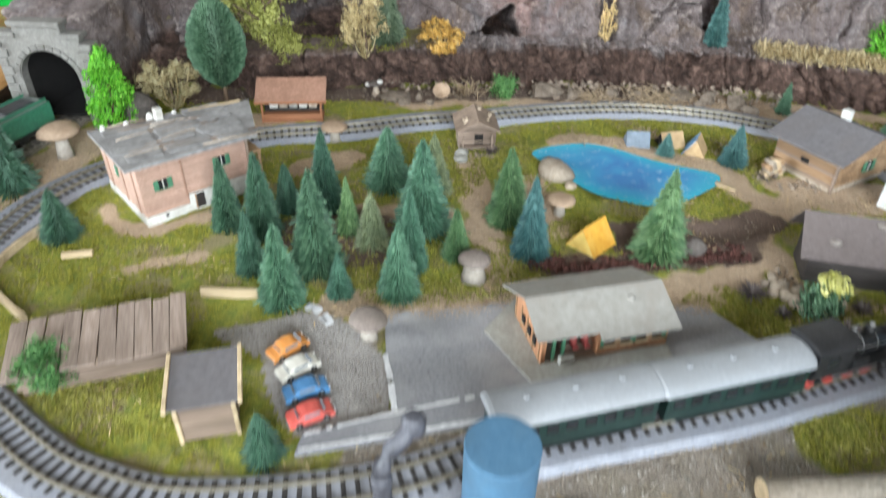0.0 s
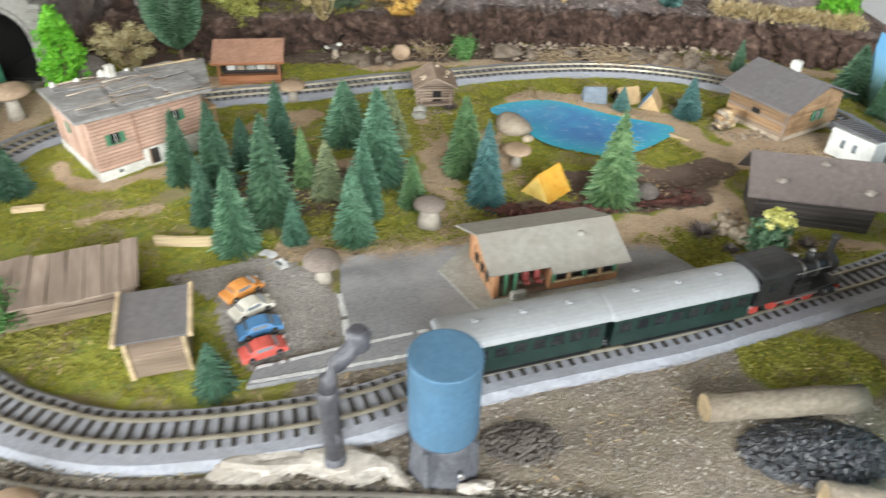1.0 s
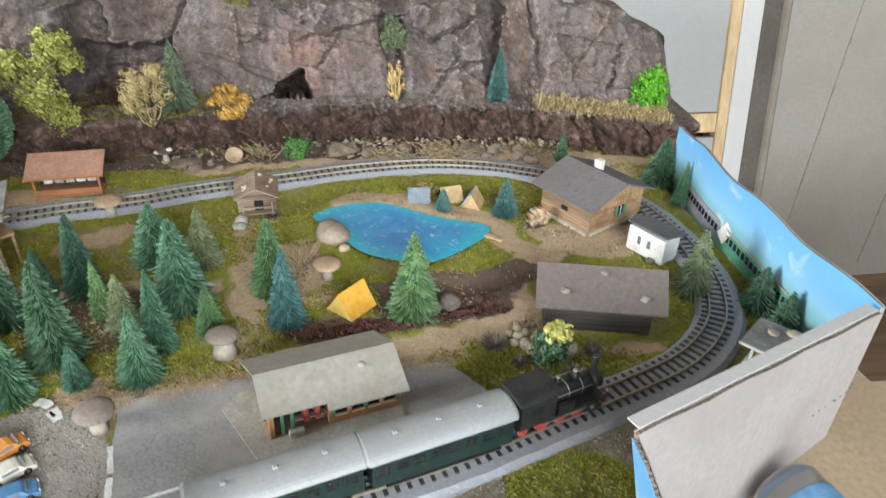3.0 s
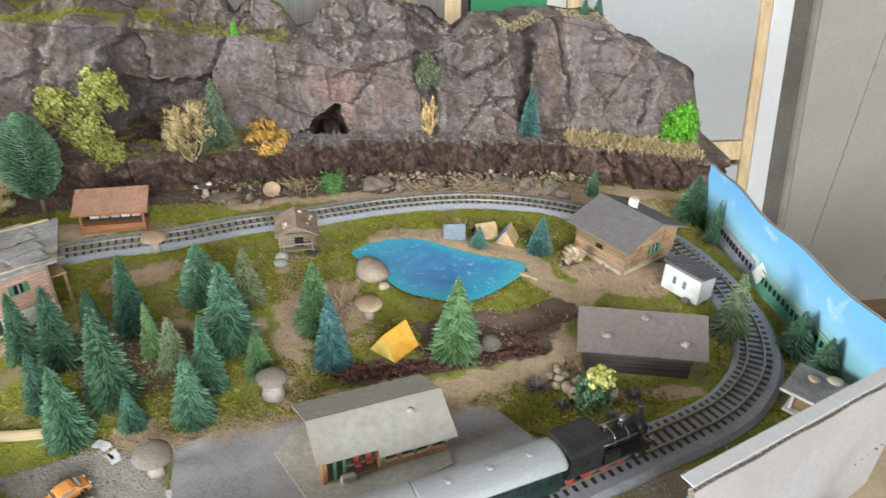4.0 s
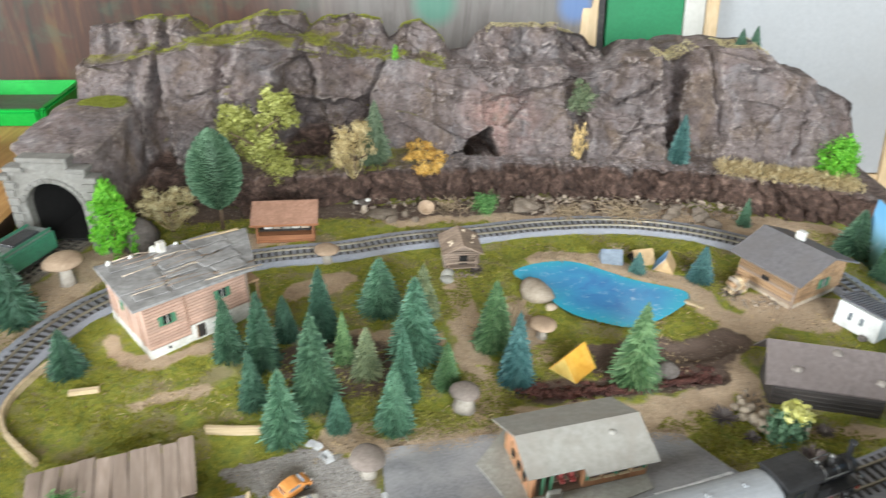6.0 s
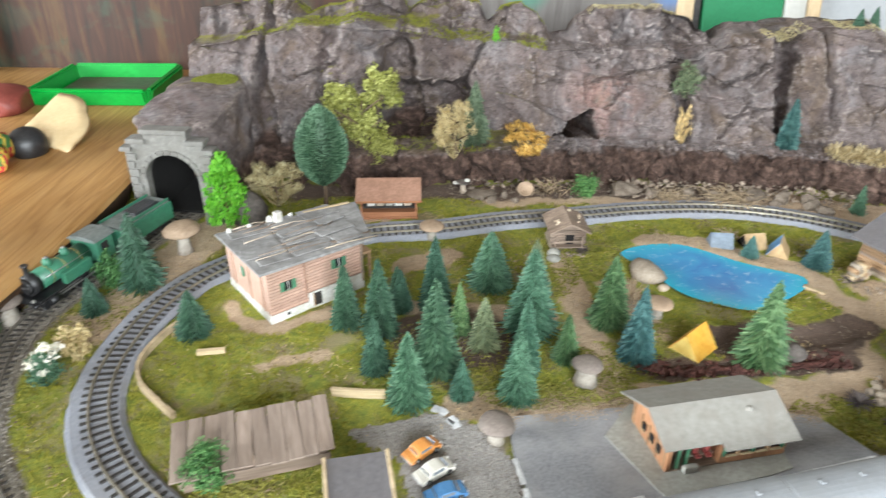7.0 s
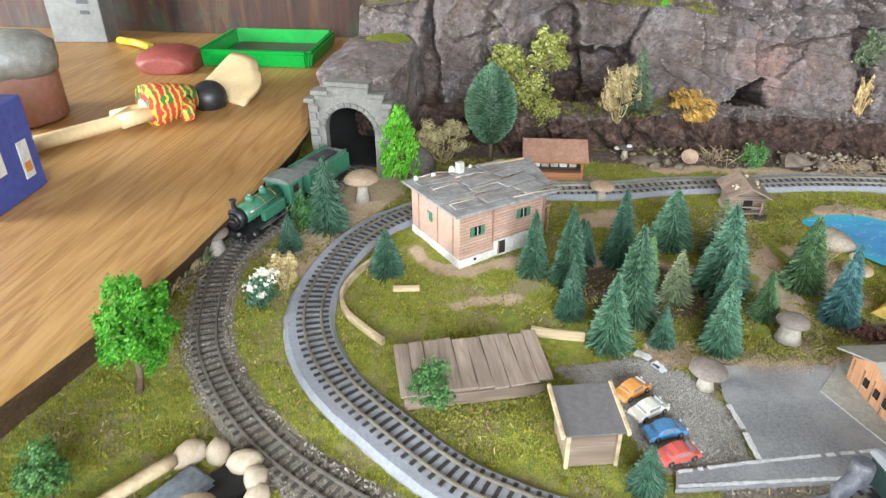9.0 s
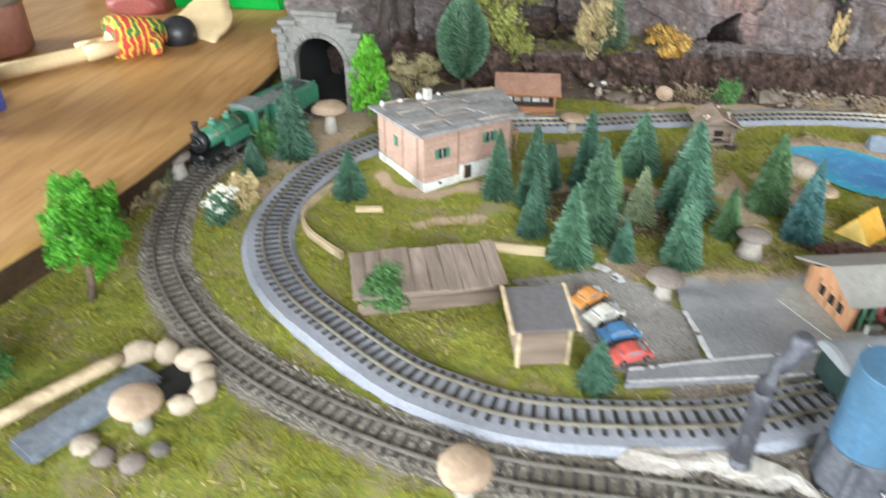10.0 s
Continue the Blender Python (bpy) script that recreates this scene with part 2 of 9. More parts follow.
def part(name, bm, material, parent=None, label="", smooth=False):
    bm.normal_update()
    me = bpy.data.meshes.new(name)
    bm.to_mesh(me)
    bm.free()
    if smooth:
        for p in me.polygons:
            p.use_smooth = True
    return link_mesh(name, me, material, parent, label)


def raw(name, verts, faces, material, parent=None, label="", smooth=False):
    me = bpy.data.meshes.new(name)
    me.from_pydata([tuple(v) for v in verts], [], [tuple(f) for f in faces])
    me.update()
    if smooth:
        for p in me.polygons:
            p.use_smooth = True
    return link_mesh(name, me, material, parent, label)


def box(sx, sy, sz, at=(0, 0, 0), rot=(0, 0, 0), bevel=0.0006, bm=None, seg=1):
    """A box with its base centre at `at`; edges bevelled."""
    bm = bm or bmesh.new()
    b = bmesh.new()
    bmesh.ops.create_cube(b, size=1.0, matrix=Matrix.Diagonal((sx, sy, sz, 1)))
    if bevel:
        bmesh.ops.bevel(b, geom=b.edges[:], offset=min(bevel, 0.45 * min(sx, sy, sz)), segments=seg, affect="EDGES")
    bmesh.ops.transform(b, matrix=pose(at[0], at[1], at[2], *rot) @ Matrix.Translation((0, 0, sz / 2)), verts=b.verts)
    return joined(bm, b)


def joined(bm, b):
    lut = {}
    for v in b.verts:
        lut[v] = bm.verts.new(v.co)
    for f in b.faces:
        nf = bm.faces.new([lut[v] for v in f.verts])
        nf.smooth = f.smooth
    b.free()
    return bm


def cyl(r1, r2, h, at=(0, 0, 0), rot=(0, 0, 0), seg=20, bevel=0.0, bm=None, smooth=True):
    """A cone or cylinder with its base centre at `at`."""
    bm = bm or bmesh.new()
    b = bmesh.new()
    bmesh.ops.create_cone(b, cap_ends=True, segments=seg, radius1=r1, radius2=r2, depth=h)
    if bevel:
        caps = [e for e in b.edges if abs(e.verts[0].co.z - e.verts[1].co.z) < 1e-7]
        bmesh.ops.bevel(b, geom=caps, offset=bevel, segments=2, affect="EDGES")
    for f in b.faces:
        f.smooth = smooth and len(f.verts) == 4
    bmesh.ops.transform(b, matrix=pose(at[0], at[1], at[2], *rot) @ Matrix.Translation((0, 0, h / 2)), verts=b.verts)
    return joined(bm, b)


def lathe(profile, seg=24, at=(0, 0, 0), rot=(0, 0, 0), bm=None, wob=0.0, seed=0):
    """A turned body from (radius, height) pairs."""
    bm = bm or bmesh.new()
    rnd = random.Random(seed)
    m = pose(at[0], at[1], at[2], *rot)
    rings = []
    ph = [rnd.uniform(0, 6.28) for _ in range(3)]
    for r, z in profile:
        ring = []
        for i in range(seg):
            a = 2 * math.pi * i / seg
            k = 1 + wob * (math.sin(2 * a + ph[0]) + 0.6 * math.sin(3 * a + ph[1]) + 0.4 * math.sin(5 * a + ph[2]))
            ring.append(bm.verts.new(m @ Vector((r * k * math.cos(a), r * k * math.sin(a), z))))
        rings.append(ring)
    for a, b in zip(rings, rings[1:]):
        for i in range(seg):
            f = bm.faces.new((a[i], a[(i + 1) % seg], b[(i + 1) % seg], b[i]))
            f.smooth = True
    bm.faces.new(list(reversed(rings[0])))
    bm.faces.new(rings[-1])
    return bm


def prism(outline, z0, z1, bm=None, m=None, bevel=0.0):
    """An outline in the plan (counter-clockwise) raised from z0 to z1."""
    bm = bm or bmesh.new()
    b = bmesh.new()
    low = [b.verts.new((p[0], p[1], z0)) for p in outline]
    top = [b.verts.new((p[0], p[1], z1)) for p in outline]
    n = len(outline)
    b.faces.new(list(reversed(low)))
    b.faces.new(top)
    for i in range(n):
        b.faces.new((low[i], low[(i + 1) % n], top[(i + 1) % n], top[i]))
    if bevel:
        bmesh.ops.bevel(b, geom=[e for e in b.edges if e.verts[0].co.z == z1 and e.verts[1].co.z == z1], offset=bevel, segments=2, affect="EDGES")
    if m is not None:
        bmesh.ops.transform(b, matrix=m, verts=b.verts)
    return joined(bm, b)


def tube(points, radius, seg=8, bm=None, taper=1.0):
    """A round bar along points."""
    bm = bm or bmesh.new()
    pts = [Vector(p) for p in points]
    rings = []
    for i, p in enumerate(pts):
        t = (pts[min(i + 1, len(pts) - 1)] - pts[max(i - 1, 0)]).normalized()
        side = t.cross(Vector((0, 0, 1)) if abs(t.z) < 0.9 else Vector((1, 0, 0))).normalized()
        up = side.cross(t)
        r = radius * (1 + (taper - 1) * i / max(1, len(pts) - 1))
        rings.append([bm.verts.new(p + r * (math.cos(6.2832 * k / seg) * side + math.sin(6.2832 * k / seg) * up)) for k in range(seg)])
    for a, b in zip(rings, rings[1:]):
        for k in range(seg):
            f = bm.faces.new((a[k], a[(k + 1) % seg], b[(k + 1) % seg], b[k]))
            f.smooth = True
    bm.faces.new(list(reversed(rings[0])))
    bm.faces.new(rings[-1])
    return bm


def boulder(r, seed, flat=0.7, rough=0.22, sub=2, bm=None, at=(0, 0, 0)):
    """A worn stone that sits on the ground at `at`."""
    bm = bm or bmesh.new()
    b = bmesh.new()
    bmesh.ops.create_icosphere(b, subdivisions=sub, radius=1.0)
    off = Vector((seed * 3.17, seed * 1.71, seed * 0.57))
    for v in b.verts:
        k = 1 + rough * (noise.noise(v.co * 1.1 + off) + 0.5 * noise.noise(v.co * 2.7 + off))
        v.co = v.co * k * r
        v.co.z = v.co.z * flat + 0.55 * r * flat
    for f in b.faces:
        f.smooth = True
    bmesh.ops.transform(b, matrix=Matrix.Translation(at), verts=b.verts)
    return joined(bm, b)


def smooth_line(pts, step, closed=False):
    """Catmull-Rom through the points, resampled to even steps: places and tangents."""
    p = np.array(pts, float)
    n = len(p)
    out = []
    for i in range(n if closed else n - 1):
        a, b, c, d = (p[(i + k) % n] for k in (-1, 0, 1, 2)) if closed else (p[max(i - 1, 0)], p[i], p[i + 1], p[min(i + 2, n - 1)])
        for s in np.linspace(0, 1, 24, endpoint=False):
            out.append(0.5 * (2 * b + (c - a) * s + (2 * a - 5 * b + 4 * c - d) * s * s + (3 * b - a - 3 * c + d) * s ** 3))
    out.append(p[0] if closed else p[-1])
    q = np.array(out)
    if closed:
        for _ in range(30):
            w = q[:-1]
            w = 0.25 * np.roll(w, 1, 0) + 0.5 * w + 0.25 * np.roll(w, -1, 0)
            q = np.vstack([w, w[:1]])
    ln = np.concatenate([[0], np.cumsum(np.linalg.norm(np.diff(q, axis=0), axis=1))])
    cnt = max(2, int(round(ln[-1] / step)))
    s = np.linspace(0, ln[-1], cnt + 1)
    r = np.stack([np.interp(s, ln, q[:, k]) for k in range(q.shape[1])], 1)
    t = np.gradient(r, axis=0)
    if closed:
        t[0] = t[-1] = r[1] - r[-2]
    t /= np.linalg.norm(t, axis=1)[:, None]
    return r, t


def sweep(line, tangents, section, closed, name, material, parent, label="", wobble=0.0):
    """A closed cross-section (offset to the right, height) carried along a line in the plan."""
    verts, faces = [], []
    k = len(section)
    rnd = np.random.RandomState(7)
    n = len(line) - (1 if closed else 0)
    for i in range(n):
        rx, ry = tangents[i][1], -tangents[i][0]
        for o, z in section:
            j = wobble * rnd.uniform(-1, 1) if wobble else 0.0
            verts.append((line[i][0] + rx * (o + j), line[i][1] + ry * (o + j), z + 0.4 * j))
    for i in range(n if closed else n - 1):
        a, b = i * k, ((i + 1) % n) * k
        for j in range(k):
            faces.append((a + j, b + j, b + (j + 1) % k, a + (j + 1) % k))
    if not closed:
        faces.append(tuple(range(k)))
        faces.append(tuple(reversed(range((n - 1) * k, n * k))))
    return raw(name, verts, faces, material, parent, label)


# ---- plan ----
MAIN = [(-0.184, 0.238), (-0.11, 0.241), (-0.03, 0.256), (0.046, 0.286), (0.143, 0.310), (0.212, 0.326), (0.276, 0.347), (0.333, 0.366), (0.392, 0.385),
        (0.46, 0.413), (0.513, 0.458), (0.54, 0.508), (0.553, 0.56), (0.555, 0.62), (0.548, 0.68), (0.53, 0.735), (0.49, 0.787), (0.42, 0.832), (0.35, 0.860),
        (0.265, 0.873), (0.16, 0.864), (0.078, 0.846), (-0.038, 0.823), (-0.10, 0.803), (-0.139, 0.794), (-0.227, 0.777), (-0.315, 0.743),
        (-0.393, 0.682), (-0.436, 0.61), (-0.450, 0.53), (-0.446, 0.46), (-0.422, 0.40), (-0.383, 0.350), (-0.336, 0.312), (-0.278, 0.270), (-0.238, 0.252)]
SIDING = [(-0.478, 0.93), (-0.494, 0.85), (-0.520, 0.76), (-0.549, 0.67), (-0.570, 0.60), (-0.577, 0.55), (-0.573, 0.51), (-0.554, 0.448), (-0.530, 0.392), (-0.495, 0.343),
          (-0.446, 0.294), (-0.395, 0.258), (-0.335, 0.228), (-0.265, 0.203), (-0.188, 0.187), (-0.11, 0.184), (-0.02, 0.180), (0.06, 0.172), (0.14, 0.158)]
main_line, main_dir = smooth_line(MAIN, 0.0095, True)
side_line, side_dir = smooth_line(SIDING, 0.0096)
POND = [(0.109, 0.736), (0.122, 0.752), (0.153, 0.765), (0.19, 0.768), (0.222, 0.752), (0.262, 0.722), (0.300, 0.704), (0.327, 0.690), (0.322, 0.668), (0.295, 0.644), (0.262, 0.622),
        (0.235, 0.613), (0.205, 0.622), (0.172, 0.640), (0.152, 0.665), (0.143, 0.692), (0.126, 0.712)]
pond_line, _ = smooth_line(POND, 0.006, True)


def off_line(px, py, pts):
    """Distance from places to a line in the plan."""
    best = np.full(px.shape, 9.0)
    q = np.array(pts, float)
    for (ax, ay), (bx, by) in zip(q[:-1], q[1:]):
        dx, dy = bx - ax, by - ay
        t = np.clip(((px - ax) * dx + (py - ay) * dy) / (dx * dx + dy * dy + 1e-12), 0, 1)
        best = np.minimum(best, np.hypot(px - ax - t * dx, py - ay - t * dy))
    return best


def inside(px, py, pts):
    c = np.zeros(px.shape, bool)
    q = list(pts)
    for (ax, ay), (bx, by) in zip(q, q[1:] + q[:1]):
        hit = ((ay > py) != (by > py)) & (px < (bx - ax) * (py - ay) / (by - ay + 1e-12) + ax)
        c ^= hit
    return c


def fade(d, w, soft=0.012):
    return np.clip((w - d) / soft + 0.5, 0, 1)


LOT = [(-0.205, 0.405), (-0.12, 0.436), (-0.085, 0.42), (-0.052, 0.378), (-0.038, 0.312), (-0.103, 0.292), (-0.128, 0.31), (-0.152, 0.372)]
PATHS = [([(0.056, 0.44), (0.049, 0.50), (0.042, 0.56), (0.038, 0.64), (0.03, 0.73)], 0.0165),
         ([(-0.10, 0.440), (-0.03, 0.442), (0.03, 0.452), (0.10, 0.470), (0.2, 0.472), (0.29, 0.492), (0.315, 0.53), (0.345, 0.60), (0.40, 0.63), (0.47, 0.625)], 0.017),
         ([(0.15, 0.775), (0.2, 0.782), (0.25, 0.752), (0.30, 0.728), (0.345, 0.70), (0.34, 0.66), (0.36, 0.63)], 0.016),
         ([(-0.36, 0.60), (-0.325, 0.565), (-0.29, 0.56), (-0.23, 0.60)], 0.007), ([(-0.30, 0.50), (-0.24, 0.515)], 0.006), ([(-0.06, 0.436), (0.03, 0.447), (0.10, 0.459), (0.23, 0.447)], 0.013),
         ([(-0.19, 0.62), (-0.13, 0.60), (-0.06, 0.60), (0.0, 0.60)], 0.012), ([(-0.17, 0.70), (-0.12, 0.73)], 0.018)]
PATHS += [([(0.12, 0.918), (0.2, 0.92), (0.38, 0.91), (0.48, 0.875), (0.60, 0.835)], 0.040), ([(-0.30, 0.83), (-0.22, 0.845)], 0.02), ([(-0.05, 0.895), (0.1, 0.915)], 0.016),
         ([(-0.50, 0.56), (-0.47, 0.70), (-0.44, 0.80)], 0.035), ([(0.09, 0.67), (0.10, 0.60), (0.11, 0.57)], 0.02), ([(0.40, 0.665), (0.445, 0.645), (0.50, 0.655)], 0.022), ([(0.325, 0.54), (0.33, 0.47), (0.335, 0.45)], 0.014), ([(0.34, 0.445), (0.45, 0.44)], 0.008), ([(0.12, 0.40), (0.20, 0.425), (0.24, 0.455)], 0.010)]
DITCH = [(0.085, 0.515), (0.13, 0.505), (0.18, 0.51), (0.24, 0.52), (0.30, 0.53)]
TRENCH = [(0.19, 0.555), (0.245, 0.565), (0.30, 0.57), (0.335, 0.585)]


def zones(px, py):
    wx, wy = np.zeros(px.shape), np.zeros(px.shape)
    for i in range(px.size):
        q = Vector((px.flat[i], py.flat[i], 0.7))
        wx.flat[i] = 0.010 * noise.noise(q * 28) + 0.006 * noise.noise(q * 75)
        wy.flat[i] = 0.010 * noise.noise(q * 28 + Vector((9, 4, 1))) + 0.006 * noise.noise(q * 75 + Vector((3, 8, 2)))
    tx, ty = px, py
    px, py = px + wx, py + wy
    dirt = np.zeros(px.shape)
    for pts, w in PATHS:
        dirt = np.maximum(dirt, fade(off_line(px, py, pts), w, 0.022))
    dark = np.maximum(fade(off_line(px, py, DITCH), 0.014, 0.02), fade(off_line(px, py, TRENCH), 0.027, 0.025))
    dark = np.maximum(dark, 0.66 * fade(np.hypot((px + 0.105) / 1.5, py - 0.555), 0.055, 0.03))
    dark = np.maximum(dark, 0.75 * fade(off_line(px, py, [(-0.36, 0.915), (-0.2, 0.925), (-0.05, 0.93), (0.1, 0.945), (0.3, 0.945)]), 0.028, 0.035))
    grav = inside(tx + 0.4 * wx, ty + 0.4 * wy, LOT).astype(float)
    px, py = tx, ty
    front = np.clip((0.30 + 0.12 * px - py) / 0.02 + 0.5, 0, 1) * np.clip((px + 0.10) / 0.05, 0, 1)
    lawn = fade(np.hypot((px - 0.305) / 1.35, py - 0.290), 0.042, 0.03)
    front *= 1 - lawn
    grav = np.maximum(grav, front)
    grav = np.maximum(grav, 0.75 * fade(off_line(px, py, side_line[::4]), 0.026, 0.02))
    return dirt, grav, dark


def ground_height(px, py):
    z = np.zeros(px.shape)
    for i in range(px.size):
        p = Vector((px.flat[i], py.flat[i], 0.3))
        z.flat[i] = 0.0022 * noise.noise(p * 22) + 0.0012 * noise.noise(p * 70) + 0.0006 * noise.noise(p * 190)
    return z


# ---- ground ----
GX, GY = np.linspace(-0.665, 0.672, 300), np.linspace(-0.02, 1.02, 236)
gx, gy = np.meshgrid(GX, GY)
gz = ground_height(gx, gy) - 0.0015
gd = np.minimum(off_line(gx, gy, pond_line), 0.05)
gin = inside(gx, gy, [tuple(p) for p in pond_line])
gz = np.where(gin, -0.001 - np.minimum(gd * 0.5, 0.006), gz + 0.0032 * np.exp(-((gd - 0.012) / 0.012) ** 2))
dirt, grav, dark = zones(gx, gy)
gz -= 0.007 * np.clip((dark - 0.8) / 0.2, 0, 1)
gz = np.where(dirt + grav > 0.5, np.minimum(gz, 0.0008), gz)
ground = new("ground", bpy.data.meshes.new("ground"))
rows_, cols_ = gx.shape
ground.data.from_pydata(np.stack([gx.ravel(), gy.ravel(), gz.ravel()], 1).tolist(), [],
                        [(r * cols_ + c, r * cols_ + c + 1, (r + 1) * cols_ + c + 1, (r + 1) * cols_ + c) for r in range(rows_ - 1) for c in range(cols_ - 1)
                         if (GX[c] < 0.604 or GY[r] > 0.79) and (GX[c] < 0.332 or (GX[c] < 0.345 and GY[r] < 0.25) or GY[r] > 0.243 + 0.426 * (GX[c] - 0.315) - 0.004)])
za = ground.data.color_attributes.new("zone", "FLOAT_COLOR", "POINT")
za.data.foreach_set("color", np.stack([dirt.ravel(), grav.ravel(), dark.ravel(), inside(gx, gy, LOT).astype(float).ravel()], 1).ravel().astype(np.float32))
for p in ground.data.polygons:
    p.use_smooth = True
tagged(ground, "mossy yellow-green model railway ground with sandy paths", "ground", kind="structure")
g = Nodes("flocked_ground")
at = g.where()
zn = g.t.nodes.new("ShaderNodeVertexColor")
zn.layer_name = "zone"
sp = g.t.nodes.new("ShaderNodeSeparateColor")
g.link(zn.outputs["Color"], sp.inputs[0])
fine_n, mid_n, big_n = g.noise(at, 620, 5, 0.7), g.noise(at, 110, 5, 0.65, 0.5), g.noise(at, 24, 4, 0.6, 0.6)
moss = g.ramp(fine_n, [(0.28, (0.13, 0.135, 0.014)), (0.5, (0.29, 0.295, 0.036)), (0.75, (0.48, 0.47, 0.09))])
moss = g.mix(g.ramp(mid_n, [(0.42, (0, 0, 0)), (0.62, (1, 1, 1))]), moss, g.ramp(fine_n, [(0.3, (0.09, 0.125, 0.017)), (0.7, (0.26, 0.31, 0.05))]))
moss = g.mix(g.ramp(big_n, [(0.50, (0, 0, 0)), (0.62, (0.85, 0.85, 0.85))]), moss, g.ramp(fine_n, [(0.3, (0.19, 0.15, 0.075)), (0.7, (0.40, 0.33, 0.19))]))
sand = g.ramp(fine_n, [(0.28, (0.35, 0.245, 0.155)), (0.72, (0.72, 0.55, 0.385))])
sand = g.mix(g.ramp(mid_n, [(0.48, (0, 0, 0)), (0.72, (0.55, 0.55, 0.55))]), sand, (0.30, 0.205, 0.125))
grit = g.ramp(fine_n, [(0.3, (0.13, 0.104, 0.080)), (0.5, (0.27, 0.225, 0.180)), (0.72, (0.49, 0.42, 0.345))])
grit = g.mix(g.ramp(big_n, [(0.45, (0, 0, 0)), (0.66, (0.75, 0.75, 0.75))]), grit, g.ramp(fine_n, [(0.3, (0.15, 0.125, 0.085)), (0.7, (0.34, 0.29, 0.21))]))
grit = g.mix(zn.outputs["Alpha"], grit, g.ramp(fine_n, [(0.3, (0.21, 0.19, 0.175)), (0.5, (0.40, 0.375, 0.35)), (0.72, (0.62, 0.59, 0.56))]))
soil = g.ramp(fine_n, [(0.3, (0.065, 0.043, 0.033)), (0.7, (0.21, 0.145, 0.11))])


def ragged(chan):
    m = g.t.nodes.new("ShaderNodeMath")
    m.operation = "ADD"
    g.link(sp.outputs[chan], m.inputs[0])
    g.link(g.mix(0.5, mid_n, big_n), m.inputs[1])
    return g.ramp(m.outputs[0], [(0.82, (0, 0, 0)), (1.12, (1, 1, 1))])


col = g.mix(ragged(0), moss, sand)
col = g.mix(ragged(1), col, grit)
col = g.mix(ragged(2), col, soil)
g.bump(fine_n, 0.9, 0.0022)
g.done(col, 0.95)
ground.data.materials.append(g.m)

board = link_mesh("layout_board", bpy.data.meshes.new("layout_board"), TIMBER_TAN)
prism([(-0.665, -0.03), (0.322, -0.03), (0.322, 0.245), (0.588, 0.36), (0.600, 0.50), (0.612, 0.76), (0.672, 0.80), (0.672, 1.42), (-0.665, 1.42)], -0.060, -0.016, bevel=0.002).to_mesh(board.data)
tagged(board, "wooden baseboard under the model landscape", "baseboard", kind="structure")

# pond
ring = np.array([p[:2] for p in pond_line[:-1]])
mid_ = np.array([0.212, 0.690])
wvts, wfcs, wshade = [], [], []
LEVELS = (1.0, 0.93, 0.82, 0.66, 0.42, 0.0)
for lv in LEVELS:
    for q in ring:
        c_ = mid_ + (q - mid_) * lv
        wvts.append((c_[0], c_[1], 0.0012))
        wshade.append(min(1.0, max(0.0, (lv - 0.45) / 0.55)))
nr = len(ring)
for k in range(len(LEVELS) - 1):
    for i in range(nr):
        wfcs.append((k * nr + i, k * nr + (i + 1) % nr, (k + 1) * nr + (i + 1) % nr, (k + 1) * nr + i))
w = Nodes("blue_resin_water")
at = w.where()
wv = w.noise(at, 22, 4, 0.6, 0.8)
shoal = w.t.nodes.new("ShaderNodeVertexColor")
shoal.layer_name = "shoal"
wc = w.ramp(wv, [(0.30, (0.08, 0.38, 0.60)), (0.5, (0.07, 0.29, 0.57)), (0.72, (0.06, 0.19, 0.48))])
wc = w.mix(shoal.outputs["Color"], wc, (0.045, 0.44, 0.60))
# pale flecks paint whitish sparkle into the water's colour
wc = w.mix(w.ramp(w.noise(at, 85, 5, 0.7, 0.5), [(0.57, (0, 0, 0)), (0.72, (0.75, 0.75, 0.75))]), wc, (0.50, 0.68, 0.78))
w.bump(w.noise(at, 160, 3), 0.15, 0.0008)
w.done(wc, 0.14)
pond = raw("water", wvts, wfcs, w.m)
wa = pond.data.color_attributes.new("shoal", "FLOAT_COLOR", "POINT")
wa.data.foreach_set("color", np.repeat(np.array(wshade, np.float32) ** 2, 4))
tagged(pond, "glossy bright blue resin pond with painted pale sparkle", "pond", kind="structure")


# ---- tracks ----
def sleeper_mesh(name, length, material):
    me = bpy.data.meshes.new(name)
    box(0.0034, length, 0.0014, bevel=0.0003).to_mesh(me)
    me.materials.append(material)
    return me


